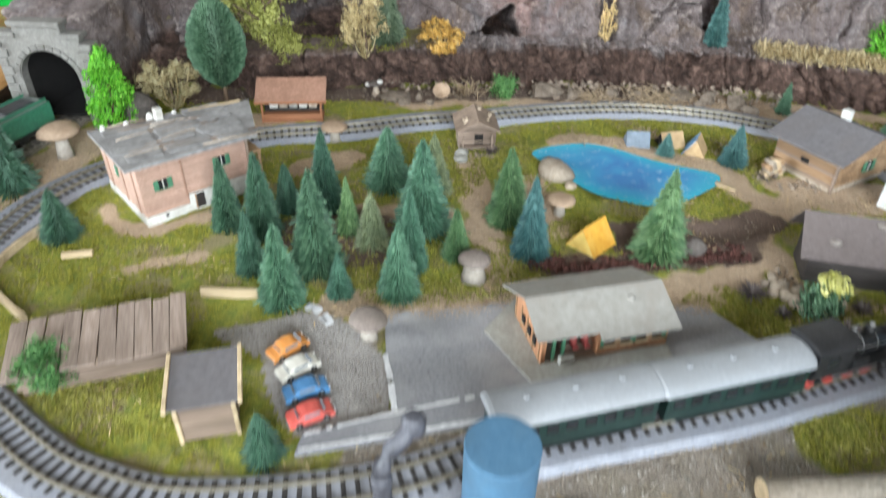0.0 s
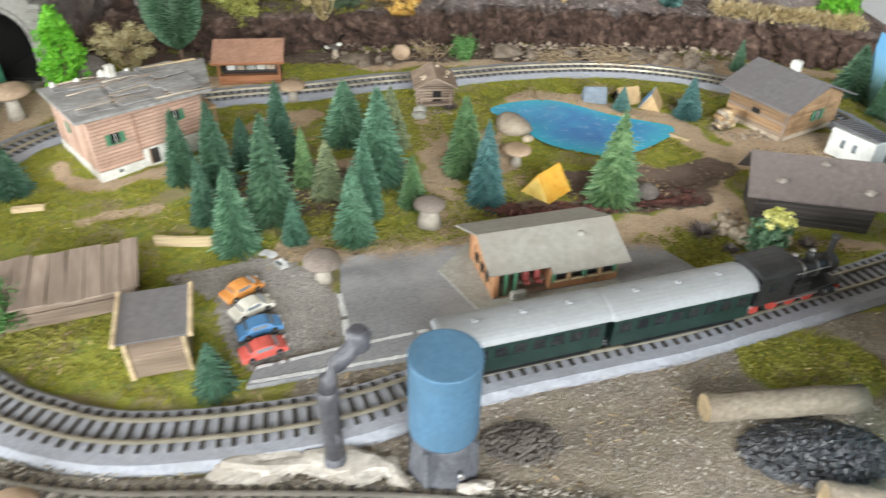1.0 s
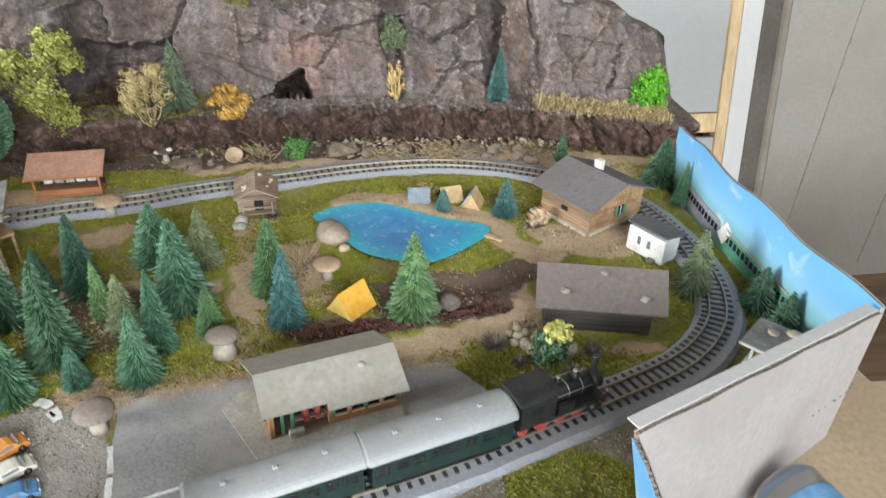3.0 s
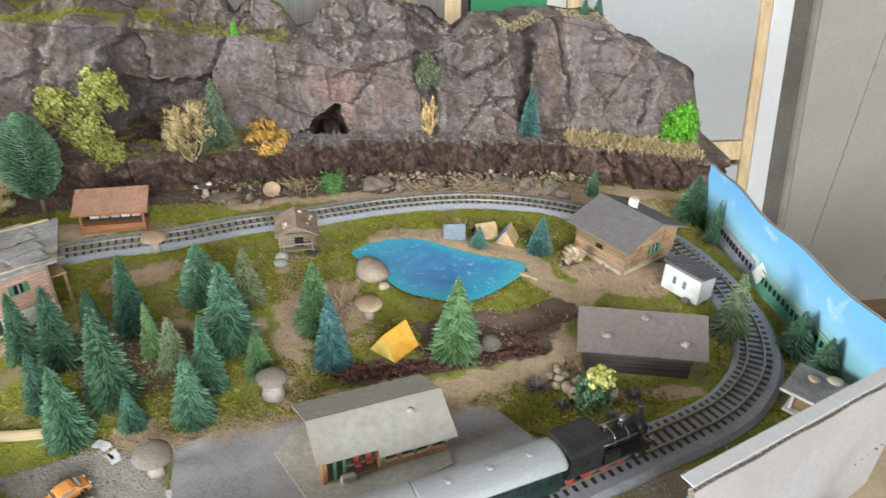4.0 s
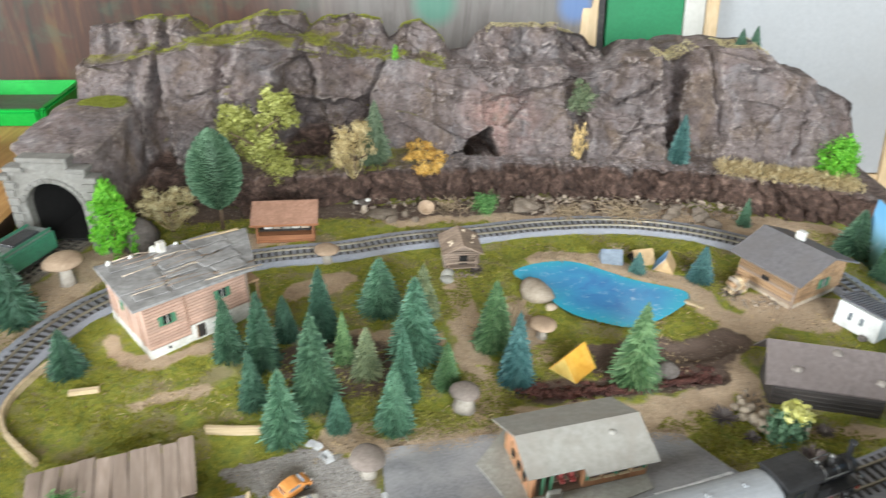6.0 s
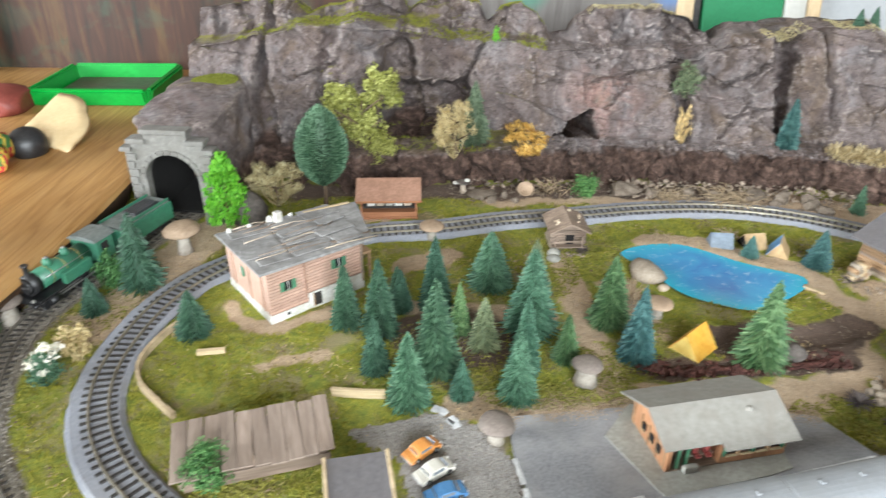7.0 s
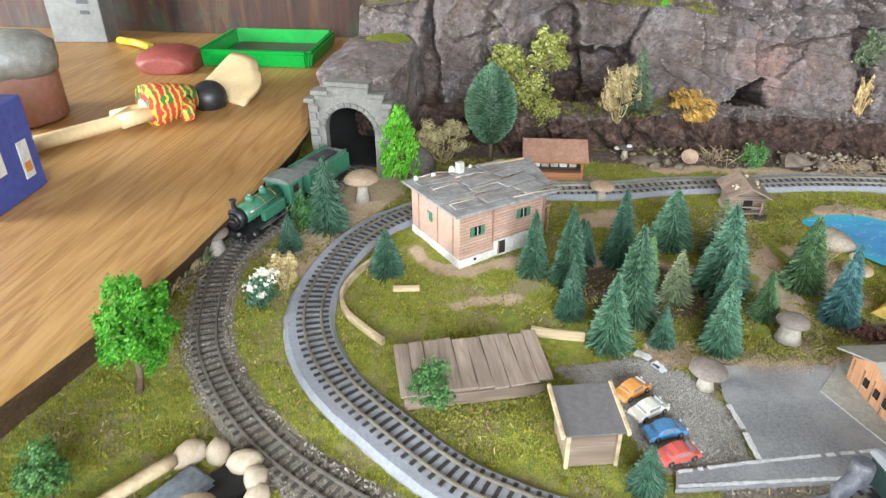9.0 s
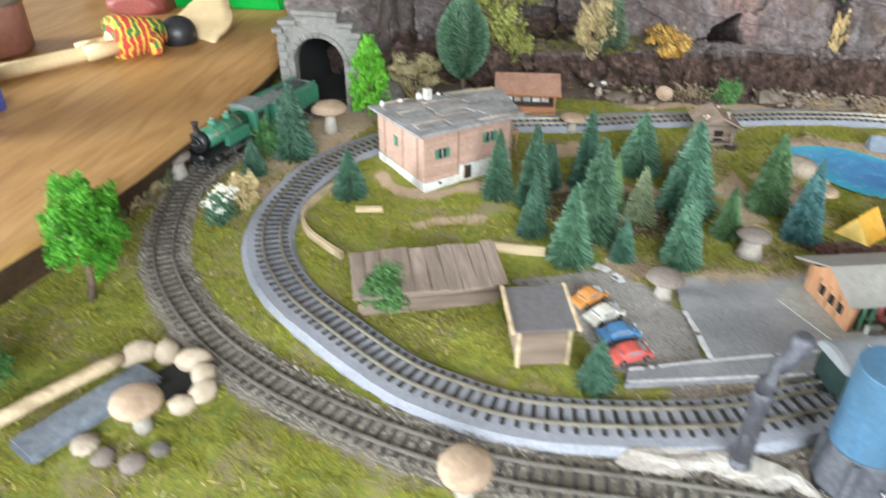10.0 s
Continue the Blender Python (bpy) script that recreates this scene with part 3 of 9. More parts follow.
def railway(name, line, tangents, closed, bed, sleeper, rail, label, half_gauge, length, top, near, inner=0.004, outer=0.004):
    root = thing(name, label=label, category="railway track", kind="structure")
    wi, wo = length / 2 + inner, length / 2 + outer
    sweep(line, tangents, [(-wi - 0.0045, -0.003), (-wi - 0.0045, 0.0008), (-wi, top), (wo, top), (wo + 0.0045, 0.0008), (wo + 0.0045, -0.003)], closed, "roadbed", bed, root, wobble=0.0006)
    for s in (-1, 1):
        c = s * half_gauge
        sweep(line, tangents, [(c - 0.0013, top + 0.0009), (c - 0.0008, top + 0.0034), (c + 0.0008, top + 0.0034), (c + 0.0013, top + 0.0009)], closed, "rail", rail, root)
    me = sleeper_mesh("sleeper", length, sleeper)
    rnd = random.Random(3)
    rest_v, rest_f = [], []
    base = [v.co.copy() for v in me.vertices]
    count = 0
    for i in range(len(line) - 1):
        m = pose(line[i][0], line[i][1], top - 0.0004, 0, 0, math.degrees(math.atan2(tangents[i][1], tangents[i][0])) + rnd.uniform(-1, 1))
        if near(line[i]) and count < 300:
            ob = link_mesh("sleeper", me, None, root)
            ob.matrix_basis = m
            count += 1
        else:
            k = len(rest_v)
            rest_v += [m @ v for v in base]
            rest_f += [tuple(k + j for j in p.vertices) for p in me.polygons]
    if rest_v:
        tagged(raw("distant_sleepers", rest_v, rest_f, sleeper, root), kind="stuff")
    return root


# ---- cliff behind the line ----
EDGE = [(-0.66, 0.90), (-0.50, 0.935), (-0.40, 0.945), (-0.33, 0.93), (-0.26, 0.932), (-0.11, 0.943), (0.03, 0.955), (0.15, 0.960), (0.29, 0.950), (0.43, 0.938), (0.50, 0.920), (0.56, 0.895), (0.62, 0.868), (0.69, 0.85)]
EDGE_Z = [(-0.66, 0.05), (-0.40, 0.05), (-0.30, 0.055), (-0.10, 0.057), (0.03, 0.066), (0.15, 0.068), (0.29, 0.066), (0.43, 0.062), (0.5, 0.06), (0.6, 0.062), (0.69, 0.06)]
FOOT = [(-0.66, 0.98), (-0.40, 0.975), (-0.30, 0.99), (-0.22, 1.03), (-0.12, 1.045), (-0.03, 1.02), (0.03, 0.985), (0.15, 0.978), (0.27, 0.970), (0.33, 0.960), (0.38, 0.962), (0.42, 1.00), (0.46, 0.965), (0.54, 0.950), (0.60, 0.932), (0.66, 0.92), (0.69, 0.95)]
CREST = [(-0.66, 0.17), (-0.55, 0.19), (-0.46, 0.205), (-0.36, 0.222), (-0.26, 0.228), (-0.2, 0.21), (-0.12, 0.196), (0.0, 0.196), (0.05, 0.192), (0.12, 0.194), (0.2, 0.198), (0.25, 0.19), (0.285, 0.195), (0.31, 0.218), (0.37, 0.226), (0.42, 0.226), (0.46, 0.238), (0.50, 0.240), (0.526, 0.224), (0.55, 0.205), (0.596, 0.193), (0.612, 0.177), (0.645, 0.168), (0.67, 0.158), (0.679, 0.145), (0.683, 0.11), (0.687, 0.03)]
UPPER = [(-0.66, 0.20), (-0.55, 0.235), (-0.444, 0.252), (-0.381, 0.252), (-0.357, 0.228), (-0.333, 0.240), (-0.261, 0.252), (-0.21, 0.247), (-0.195, 0.222), (-0.165, 0.245), (-0.139, 0.248), (-0.077, 0.241), (-0.062, 0.212), (-0.035, 0.241), (-0.008, 0.246), (0.019, 0.230), (0.041, 0.203), (0.07, 0.206), (0.086, 0.232), (0.109, 0.247), (0.2, 0.249), (0.258, 0.238), (0.295, 0.20), (0.324, 0.226), (0.4, 0.232), (0.5, 0.230), (0.54, 0.200), (0.6, 0.178), (0.64, 0.155), (0.672, 0.14), (0.682, 0.09), (0.687, 0.02)]


def along(table, x):
    return float(np.interp(x, [p[0] for p in table], [p[1] for p in table]))


# clefts: height and x of both edges, depth
CLEFTS = [([(0.05, 0.240), (0.09, 0.234), (0.14, 0.226), (0.20, 0.220), (0.24, 0.214)], [(0.05, 0.248), (0.09, 0.252), (0.14, 0.255), (0.19, 0.264), (0.24, 0.29)], 0.034),
          ([(0.05, 0.392), (0.07, 0.391), (0.143, 0.383), (0.24, 0.366)], [(0.05, 0.402), (0.07, 0.405), (0.148, 0.408), (0.24, 0.418)], 0.046),
          ([(0.03, -0.425), (0.11, -0.434), (0.16, -0.428), (0.2, -0.42)], [(0.03, -0.392), (0.11, -0.402), (0.16, -0.413), (0.2, -0.414)], 0.05),
          ([(0.05, -0.246), (0.10, -0.242), (0.185, -0.228), (0.20, -0.205)], [(0.05, -0.150), (0.10, -0.180), (0.185, -0.186), (0.20, -0.200)], 0.036),
          ([(0.17, -0.330), (0.24, -0.312)], [(0.17, -0.322), (0.24, -0.290)], 0.012)]
# cracks: from (x, z) to (x, z), width, depth, and how far the rock past it stands back
CRACKS = [(-0.068, 0.195, -0.106, 0.120, 0.0045, 0.014, 0.010), (0.300, 0.152, 0.372, 0.186, 0.0035, 0.012, 0.004), (0.308, 0.108, 0.380, 0.122, 0.0028, 0.008, 0.003), (0.270, 0.20, 0.345, 0.214, 0.003, 0.006, 0.002),
          (0.449, 0.230, 0.474, 0.105, 0.0040, 0.012, 0.006), (0.601, 0.150, 0.574, 0.081, 0.0045, 0.012, 0.008), (0.50, 0.20, 0.535, 0.205, 0.003, 0.007, 0.0), (0.179, 0.255, 0.262, 0.205, 0.006, 0.02, 0.0)]
CRACKS += [(0.10, 0.150, 0.215, 0.176, 0.003, 0.006, 0.003), (-0.03, 0.168, 0.06, 0.150, 0.0028, 0.005, 0.002), (0.125, 0.115, 0.165, 0.16, 0.0028, 0.006, 0.002), (-0.26, 0.19, -0.15, 0.205, 0.004, 0.006, 0.0),
          (0.06, 0.20, 0.12, 0.172, 0.004, 0.006, 0.003), (0.30, 0.075, 0.345, 0.135, 0.003, 0.006, 0.002), (0.52, 0.10, 0.56, 0.165, 0.0025, 0.005, 0.002), (-0.37, 0.15, -0.30, 0.175, 0.004, 0.009, 0.004)]


def slabs(q, depth, groove):
    """Angular broken blocks: each cell steps and tilts by its own amount, with a groove at its edge."""
    q = q + 0.22 * Vector((noise.noise(q * 1.7), noise.noise(q * 1.7 + Vector((7, 0, 0))), noise.noise(q * 1.7 + Vector((0, 9, 0)))))
    ds, ps = noise.voronoi(q, distance_metric="DISTANCE")
    c = ps[0]
    r1, r2, r3 = noise.cell(c * 13.7), noise.cell(c * 17.3 + Vector((3, 1, 4))), noise.cell(c * 23.1 + Vector((9, 2, 6)))
    k = q - c
    return depth * (0.55 * r1 + 0.9 * (k.x * r2 + k.z * r3)) - groove * max(0.0, 1 - (ds[1] - ds[0]) / 0.09)


def smoothstep(a, b, v):
    t = min(max((v - a) / (b - a), 0.0), 1.0)
    return t * t * (3 - 2 * t)


def rock_face(x, z, p):
    """Broad weathered faces, broken by clefts, cracks and patches of crumbled rock."""
    wob = 0.005 * noise.noise(Vector((x * 45, 3, z * 45))) + 0.003 * noise.noise(Vector((x * 120, 3, z * 120)))
    crumble = smoothstep(0.05, 0.45, noise.noise(Vector((x * 8, 2.2, z * 12))) + 0.35 * noise.noise(Vector((x * 30, 2.2, z * 40))))
    d = 0.013 * noise.noise(Vector((x * 7, 0.3, z * 9))) + 0.006 * noise.noise(Vector((x * 19, 1.3, z * 22)))
    d += slabs(Vector((x * 5.2 + 1.5 * z, 0.4, z * 7)), 0.018, 0.0) + (0.25 + crumble) * slabs(Vector((x * 22 + 6 * z, 5.4, z * 34)), 0.009, 0.0012)
    d += (0.16 + 0.9 * crumble) * (0.0050 * noise.noise(p * 55) + 0.0036 * noise.noise(p * 125)) + 0.0010 * noise.noise(p * 210)
    d += 0.007 * (noise.cell(Vector((math.floor(x * 14 + 5 * z + 0.8 * noise.noise(Vector((x * 16, 1, z * 16)))), 3, math.floor(z * 17 + 2.5 * x)))) - 0.5)
    # strata: shallow ledges dipping gently
    st = z * 62 + x * 9 + 1.6 * noise.noise(Vector((x * 9, 8, z * 9)))
    d += 0.0016 * (abs((st % 1.0) - 0.5) - 0.25) * (0.5 + crumble)
    for left, right, depth in CLEFTS:
        a, b = along(left, z) + wob, along(right, z) + wob
        if a - 0.03 < x < b + 0.03:
            d -= depth * smoothstep(a - 0.004, a + 0.005, x) * (1 - smoothstep(b - 0.006, b + 0.008, x)) * (1 + 0.3 * noise.noise(p * 60))
            d += 0.006 * math.exp(-((x - a + 0.010) / 0.010) ** 2) + 0.005 * math.exp(-((x - b - 0.012) / 0.010) ** 2)
    for x0, z0, x1, z1, wd, dp, step in CRACKS:
        ex, ez = x1 - x0, z1 - z0
        l2 = ex * ex + ez * ez
        t = ((x - x0) * ex + (z - z0) * ez) / l2
        if -0.2 < t < 1.2:
            side = ((x - x0) * ez - (z - z0) * ex) / math.sqrt(l2) + wob
            if abs(side) < 0.06:
                fade = smoothstep(-0.15, 0.12, t) * (1 - smoothstep(0.88, 1.15, t))
                d -= 1.5 * fade * dp * math.exp(-(side / (0.8 * wd)) ** 2)
                if side > 0:
                    d -= fade * step * math.exp(-side / 0.03)
    return d


def cliff_point(x, v):
    e, ez, ft, cz, uz = (along(t, x) for t in (EDGE, EDGE_Z, FOOT, CREST, UPPER))
    cz += 0.009 * noise.noise(Vector((x * 13, 4, 0))) + 0.005 * noise.noise(Vector((x * 41, 4, 0)))
    ft += 0.006 * noise.noise(Vector((x * 17, 6, 0))) + 0.004 * noise.noise(Vector((x * 50, 6, 0)))
    if v < 0.2:
        s = v / 0.2
        y, z, face = e + 0.012 * (1 - s), -0.012 + (ez + 0.012) * s, 1.0
    elif v < 0.32:
        s = (v - 0.2) / 0.12
        y, z, face = e + (ft - e) * s, ez + 0.006 * s, 0.25
    elif v < 0.74:
        s = (v - 0.32) / 0.42
        y, z, face = ft + 0.055 * s ** 1.3, ez + 0.006 + (cz - ez - 0.006) * s, 1.0
    elif v < 0.80:
        s = (v - 0.74) / 0.06
        y, z, face = ft + 0.055 + 0.045 * s, cz + 0.004 * s, 0.3
    elif v < 0.92:
        s = (v - 0.80) / 0.12
        y, z, face = ft + 0.10 + 0.03 * s, cz + 0.004 + (uz - cz - 0.004) * s, 0.8
    else:
        s = (v - 0.92) / 0.08
        y, z, face = ft + 0.13 + 0.10 * s, uz - 0.035 * s * s, 0.3
    p = Vector((x, y * 0.6, z))
    d = 0.0
    if v >= 0.27:
        d += face * rock_face(x, z, p)
        if v > 0.78:
            d += face * (0.7 * slabs(Vector((x * 15, 9.4, z * 16)), 0.022, 0.010) + 0.010 * noise.noise(p * 17) + slabs(Vector((x * 42, 2.4, z * 46)), 0.009, 0.003))
        if 0.30 < v < 0.93:
            rough_ = 0.35 * noise.noise(p * 70) + 0.25 * noise.noise(p * 160)
            up_ = (z - 0.074) / 0.036
            left_, right_ = 0.048 + 0.044 * up_, 0.112 - 0.008 * up_
            hole = max(abs(x - (left_ + right_) / 2) / max(0.003, (right_ - left_) / 2), abs(up_ - 0.5) / 0.5) + 0.7 * rough_
            d -= 0.17 * min(1.0, max(0.0, (1.1 - hole) / 0.22))
            if x < -0.08:
                hollow = max(abs(x + 0.165) / 0.066, abs(z - 0.098) / 0.040) + 0.45 * noise.noise(p * 30) + 0.25 * noise.noise(p * 80)
                d -= 0.075 * smoothstep(0.0, 0.5, 1.15 - hollow)
                over = max(abs(x + 0.20) / 0.06, abs(z - 0.19) / 0.03)
                d += 0.016 * smoothstep(0.0, 0.6, 1.2 - over)
    else:
        d += face * (slabs(Vector((x * 34 + 14 * z, 1.7, z * 11)), 0.026, 0.010) + slabs(Vector((x * 85 + 25 * z, 3.7, z * 45)), 0.009, 0.004) + 0.004 * noise.noise(p * 60) + 0.005 * noise.noise(p * 130) + 0.008 * noise.noise(p * 12))
        z += (0.006 * noise.noise(Vector((x * 28, 0, 0))) + 0.003 * noise.noise(Vector((x * 90, 0, 4)))) * min(1.0, v / 0.2)
    n = Vector((0, -1, 0.25)) if face > 0.5 else Vector((0, -0.15, 1))
    n.normalize()
    k = d if face > 0.5 else 0.7 * d
    return Vector((x + 0.2 * d * noise.noise(p * 30), y, z)) + n * k


NX, NV = 560, 240
cv = [cliff_point(-0.535 + 1.222 * i / NX, j / NV) for j in range(NV + 1) for i in range(NX + 1)]
cf = [(j * (NX + 1) + i, j * (NX + 1) + i + 1, (j + 1) * (NX + 1) + i + 1, (j + 1) * (NX + 1) + i) for j in range(NV) for i in range(NX)]
cliff = raw("cliff", cv, cf, None, smooth=True)
tagged(cliff, "purple-grey plaster rock face with a dark cave over a brown ledge", "cliff", kind="structure")
at = ROCK.where()
fn, mn, bn = ROCK.noise(at, 420, 6, 0.72), ROCK.noise(at, 38, 6, 0.66, 0.5), ROCK.noise(at, 11, 4, 0.6, 0.5)
rc = ROCK.ramp(mn, [(0.24, (0.085, 0.068, 0.064)), (0.42, (0.160, 0.134, 0.134)), (0.58, (0.215, 0.185, 0.188)), (0.80, (0.30, 0.265, 0.268))])
rc = ROCK.mix(ROCK.ramp(bn, [(0.50, (0, 0, 0)), (0.62, (0.75, 0.75, 0.75))]), rc, ROCK.ramp(mn, [(0.3, (0.125, 0.096, 0.094)), (0.7, (0.255, 0.203, 0.203))]))
tint = ROCK.noise(at, 17, 4, 0.6, 0.9)
rc = ROCK.mix(ROCK.ramp(tint, [(0.34, (0.8, 0.8, 0.8)), (0.48, (0, 0, 0))]), rc, ROCK.ramp(mn, [(0.3, (0.095, 0.068, 0.050)), (0.7, (0.225, 0.170, 0.128))]))
rc = ROCK.mix(ROCK.ramp(tint, [(0.54, (0, 0, 0)), (0.66, (0.75, 0.75, 0.75))]), rc, ROCK.ramp(mn, [(0.3, (0.135, 0.132, 0.148)), (0.7, (0.34, 0.333, 0.358))]))
# rosy paint round the cave mouth
rose = ROCK.t.nodes.new("ShaderNodeVectorMath")
rose.operation = "DISTANCE"
ROCK.link(at, rose.inputs[0])
rose.inputs[1].default_value = (0.115, 1.0, 0.125)
rs = ROCK.add("ShaderNodeMapRange", **{"From Min": 0.02, "From Max": 0.075, "To Min": 0.6, "To Max": 0.0})
ROCK.link(rose.outputs["Value"], rs.inputs["Value"])
rm = ROCK.t.nodes.new("ShaderNodeMath")
rm.operation = "MULTIPLY"
ROCK.link(rs.outputs[0], rm.inputs[0])
ROCK.link(ROCK.ramp(ROCK.noise(at, 26, 4, 0.6, 0.8), [(0.42, (0, 0, 0)), (0.56, (1, 1, 1))]), rm.inputs[1])
rc = ROCK.mix(rm.outputs[0], rc, (0.42, 0.25, 0.225))
# chalky dry-brushed grains and dark pores
ck_ = ROCK.noise(at, 120, 6, 0.78, 0.4)
patchy = ROCK.ramp(ROCK.noise(at, 21, 3, 0.6, 0.4), [(0.42, (0, 0, 0)), (0.60, (0.6, 0.6, 0.6))])
ck2 = ROCK.t.nodes.new("ShaderNodeMath")
ck2.operation = "MULTIPLY"
ROCK.link(ROCK.ramp(ck_, [(0.53, (0, 0, 0)), (0.64, (1, 1, 1))]), ck2.inputs[0])
ROCK.link(patchy, ck2.inputs[1])
rc = ROCK.mix(ck2.outputs[0], rc, (0.58, 0.53, 0.51))
rc = ROCK.mix(ROCK.ramp(ck_, [(0.35, (0.8, 0.8, 0.8)), (0.48, (0, 0, 0))]), rc, (0.055, 0.042, 0.038))
rc = ROCK.mix(ROCK.ramp(fn, [(0.56, (0, 0, 0)), (0.74, (0.42, 0.42, 0.42))]), rc, (0.46, 0.43, 0.425))
rc = ROCK.mix(ROCK.ramp(fn, [(0.30, (0.6, 0.6, 0.6)), (0.46, (0, 0, 0))]), rc, (0.065, 0.053, 0.052))
gn = ROCK.t.nodes.new("ShaderNodeNewGeometry")
# pale dry-brushed arrises
ed_ = ROCK.t.nodes.new("ShaderNodeMath")
ed_.operation = "MULTIPLY"
ROCK.link(ROCK.ramp(gn.outputs["Pointiness"], [(0.515, (0, 0, 0)), (0.58, (0.75, 0.75, 0.75))]), ed_.inputs[0])
ROCK.link(ROCK.ramp(ck_, [(0.42, (0, 0, 0)), (0.56, (1, 1, 1))]), ed_.inputs[1])
rc = ROCK.mix(ed_.outputs[0], rc, (0.52, 0.48, 0.47))
sx = ROCK.t.nodes.new("ShaderNodeSeparateXYZ")
ROCK.link(gn.outputs["Normal"], sx.inputs[0])
px_ = ROCK.t.nodes.new("ShaderNodeSeparateXYZ")
ROCK.link(at, px_.inputs[0])
# turf on the flat tops, brown earth on the ledge below the terrace
flat = ROCK.t.nodes.new("ShaderNodeMath")
flat.operation = "MULTIPLY"
ROCK.link(ROCK.ramp(sx.outputs["Z"], [(0.78, (0, 0, 0)), (0.96, (1, 1, 1))]), flat.inputs[0])
neg = ROCK.t.nodes.new("ShaderNodeMapRange")
for k, v in (("From Min", -0.04), ("From Max", 0.02), ("To Min", 1.0), ("To Max", 0.0)):
    neg.inputs[k].default_value = v
ROCK.link(px_.outputs["X"], neg.inputs["Value"])
back_ = ROCK.add("ShaderNodeMapRange", **{"From Min": 0.925, "From Max": 0.965, "To Min": 0.0, "To Max": 1.0})
ROCK.link(px_.outputs["Y"], back_.inputs["Value"])
bk_ = ROCK.t.nodes.new("ShaderNodeMath")
bk_.operation = "MULTIPLY"
ROCK.link(neg.outputs[0], bk_.inputs[0])
ROCK.link(back_.outputs[0], bk_.inputs[1])
tf_ = ROCK.t.nodes.new("ShaderNodeMath")
tf_.operation = "MULTIPLY"
ROCK.link(ROCK.ramp(bn, [(0.48, (0, 0, 0)), (0.60, (1, 1, 1))]), tf_.inputs[0])
ROCK.link(bk_.outputs[0], tf_.inputs[1])
ROCK.link(tf_.outputs[0], flat.inputs[1])
rc = ROCK.mix(flat.outputs[0], rc, ROCK.ramp(fn, [(0.3, (0.15, 0.15, 0.025)), (0.7, (0.37, 0.36, 0.09))]))
low = ROCK.t.nodes.new("ShaderNodeMapRange")
for k, v in (("From Min", 0.052), ("From Max", 0.068), ("To Min", 1.0), ("To Max", 0.0)):
    low.inputs[k].default_value = v
ROCK.link(px_.outputs["Z"], low.inputs["Value"])
rc = ROCK.mix(low.outputs[0], rc, ROCK.ramp(ROCK.mix(0.55, mn, ck_), [(0.36, (0.020, 0.012, 0.009)), (0.5, (0.105, 0.064, 0.050)), (0.62, (0.27, 0.185, 0.150))]))
ROCK.bump(ROCK.mix(0.6, fn, ck_), 1.0, 0.009)
ROCK.done(ROCK.mix(1.0, rc, (0.955, 0.880, 0.825), "MULTIPLY"), 0.9)
cliff.data.materials.append(ROCK.m)

# ---- tunnel hill ----
hv, hf = [], []
HN, HM = 70, 60
HC = Vector((-0.489, 0.898))
for j in range(HM + 1):
    for i in range(HN):
        a = 2 * math.pi * i / HN
        s = j / HM
        ca, sa = math.cos(a), math.sin(a)
        sq = (abs(ca) ** 4 + abs(sa) ** 4) ** -0.25
        shrink = 1 - 0.16 * s if s < 0.82 else (1 - 0.16 * 0.82) * max(0.0, 1 - (s - 0.82) / 0.18)
        rx, ry = 0.066 * sq * shrink, 0.088 * sq * shrink
        lx, ly = rx * ca * (0.93 if ca < 0 else 1.0), ry * sa
        z = 0.158 * min(1.0, s / 0.82) * (1 + 0.12 * (ly / 0.10)) + (0.012 * (s - 0.82) / 0.18 if s > 0.82 else 0)
        c33, s33 = math.cos(radians(-4)), math.sin(radians(-4))
        p = Vector((HC.x + lx * c33 - ly * s33, HC.y + lx * s33 + ly * c33, z - 0.01))
        d = 0.014 * noise.noise(p * 11) + 0.007 * noise.noise(p * 33) + 0.003 * noise.noise(p * 90)
        if ly < -0.06 and abs(lx) < 0.075:
            d *= 0.3
        out = Vector((ca * c33 - sa * s33, ca * s33 + sa * c33, 0.4)).normalized()
        hv.append(p + out * d)
for j in range(HM):
    for i in range(HN):
        f = (j * HN + i, j * HN + (i + 1) % HN, (j + 1) * HN + (i + 1) % HN, (j + 1) * HN + i)
        c = sum((hv[k] for k in f), Vector()) / 4
        lx, ly = (c.x - HC.x) * c33 + (c.y - HC.y) * s33, -(c.x - HC.x) * s33 + (c.y - HC.y) * c33
        if not (ly < -0.045 and abs(lx) < 0.042 and c.z < 0.110):
            hf.append(f)
hill = raw("tunnel_hill", hv, hf, ROCK.m, smooth=True)
tagged(hill, "grey plaster hill with turf on top over the tunnel mouth", "hill", kind="structure")


def plain(name, sx, sy, sz, at, material, label, category, bevel=0.002, back=0.0):
    ob = part(name, box(sx, sy, sz, at, (-back, 0, 0), bevel=bevel), material)
    return tagged(ob, label, category, kind="structure")


# unseen room shell, added; its dull tone deepens the layout's shade
WALL = surface("dull_beige_wall", (0.22, 0.20, 0.175), (0.28, 0.255, 0.225), 0.9, 120, 3, (0.21, 0.19, 0.165), 0.1)
FLOOR = wood("brown_floor_board", (0.20, 0.13, 0.08), (0.34, 0.24, 0.16), (1, 0, 0), 6)
plain("floor", 6.6, 3.9, 0.1, (-0.75, -0.2, -0.95), FLOOR, "brown wooden floor of the room", "floor")
plain("ceiling", 6.6, 3.9, 0.1, (-0.75, -0.2, 1.8), WALL, "unseen added ceiling of the room in dull beige", "ceiling")
plain("wall_east", 0.1, 3.9, 2.65, (2.5, -0.2, -0.85), WALL, "unseen added wall of the room in dull beige", "wall")
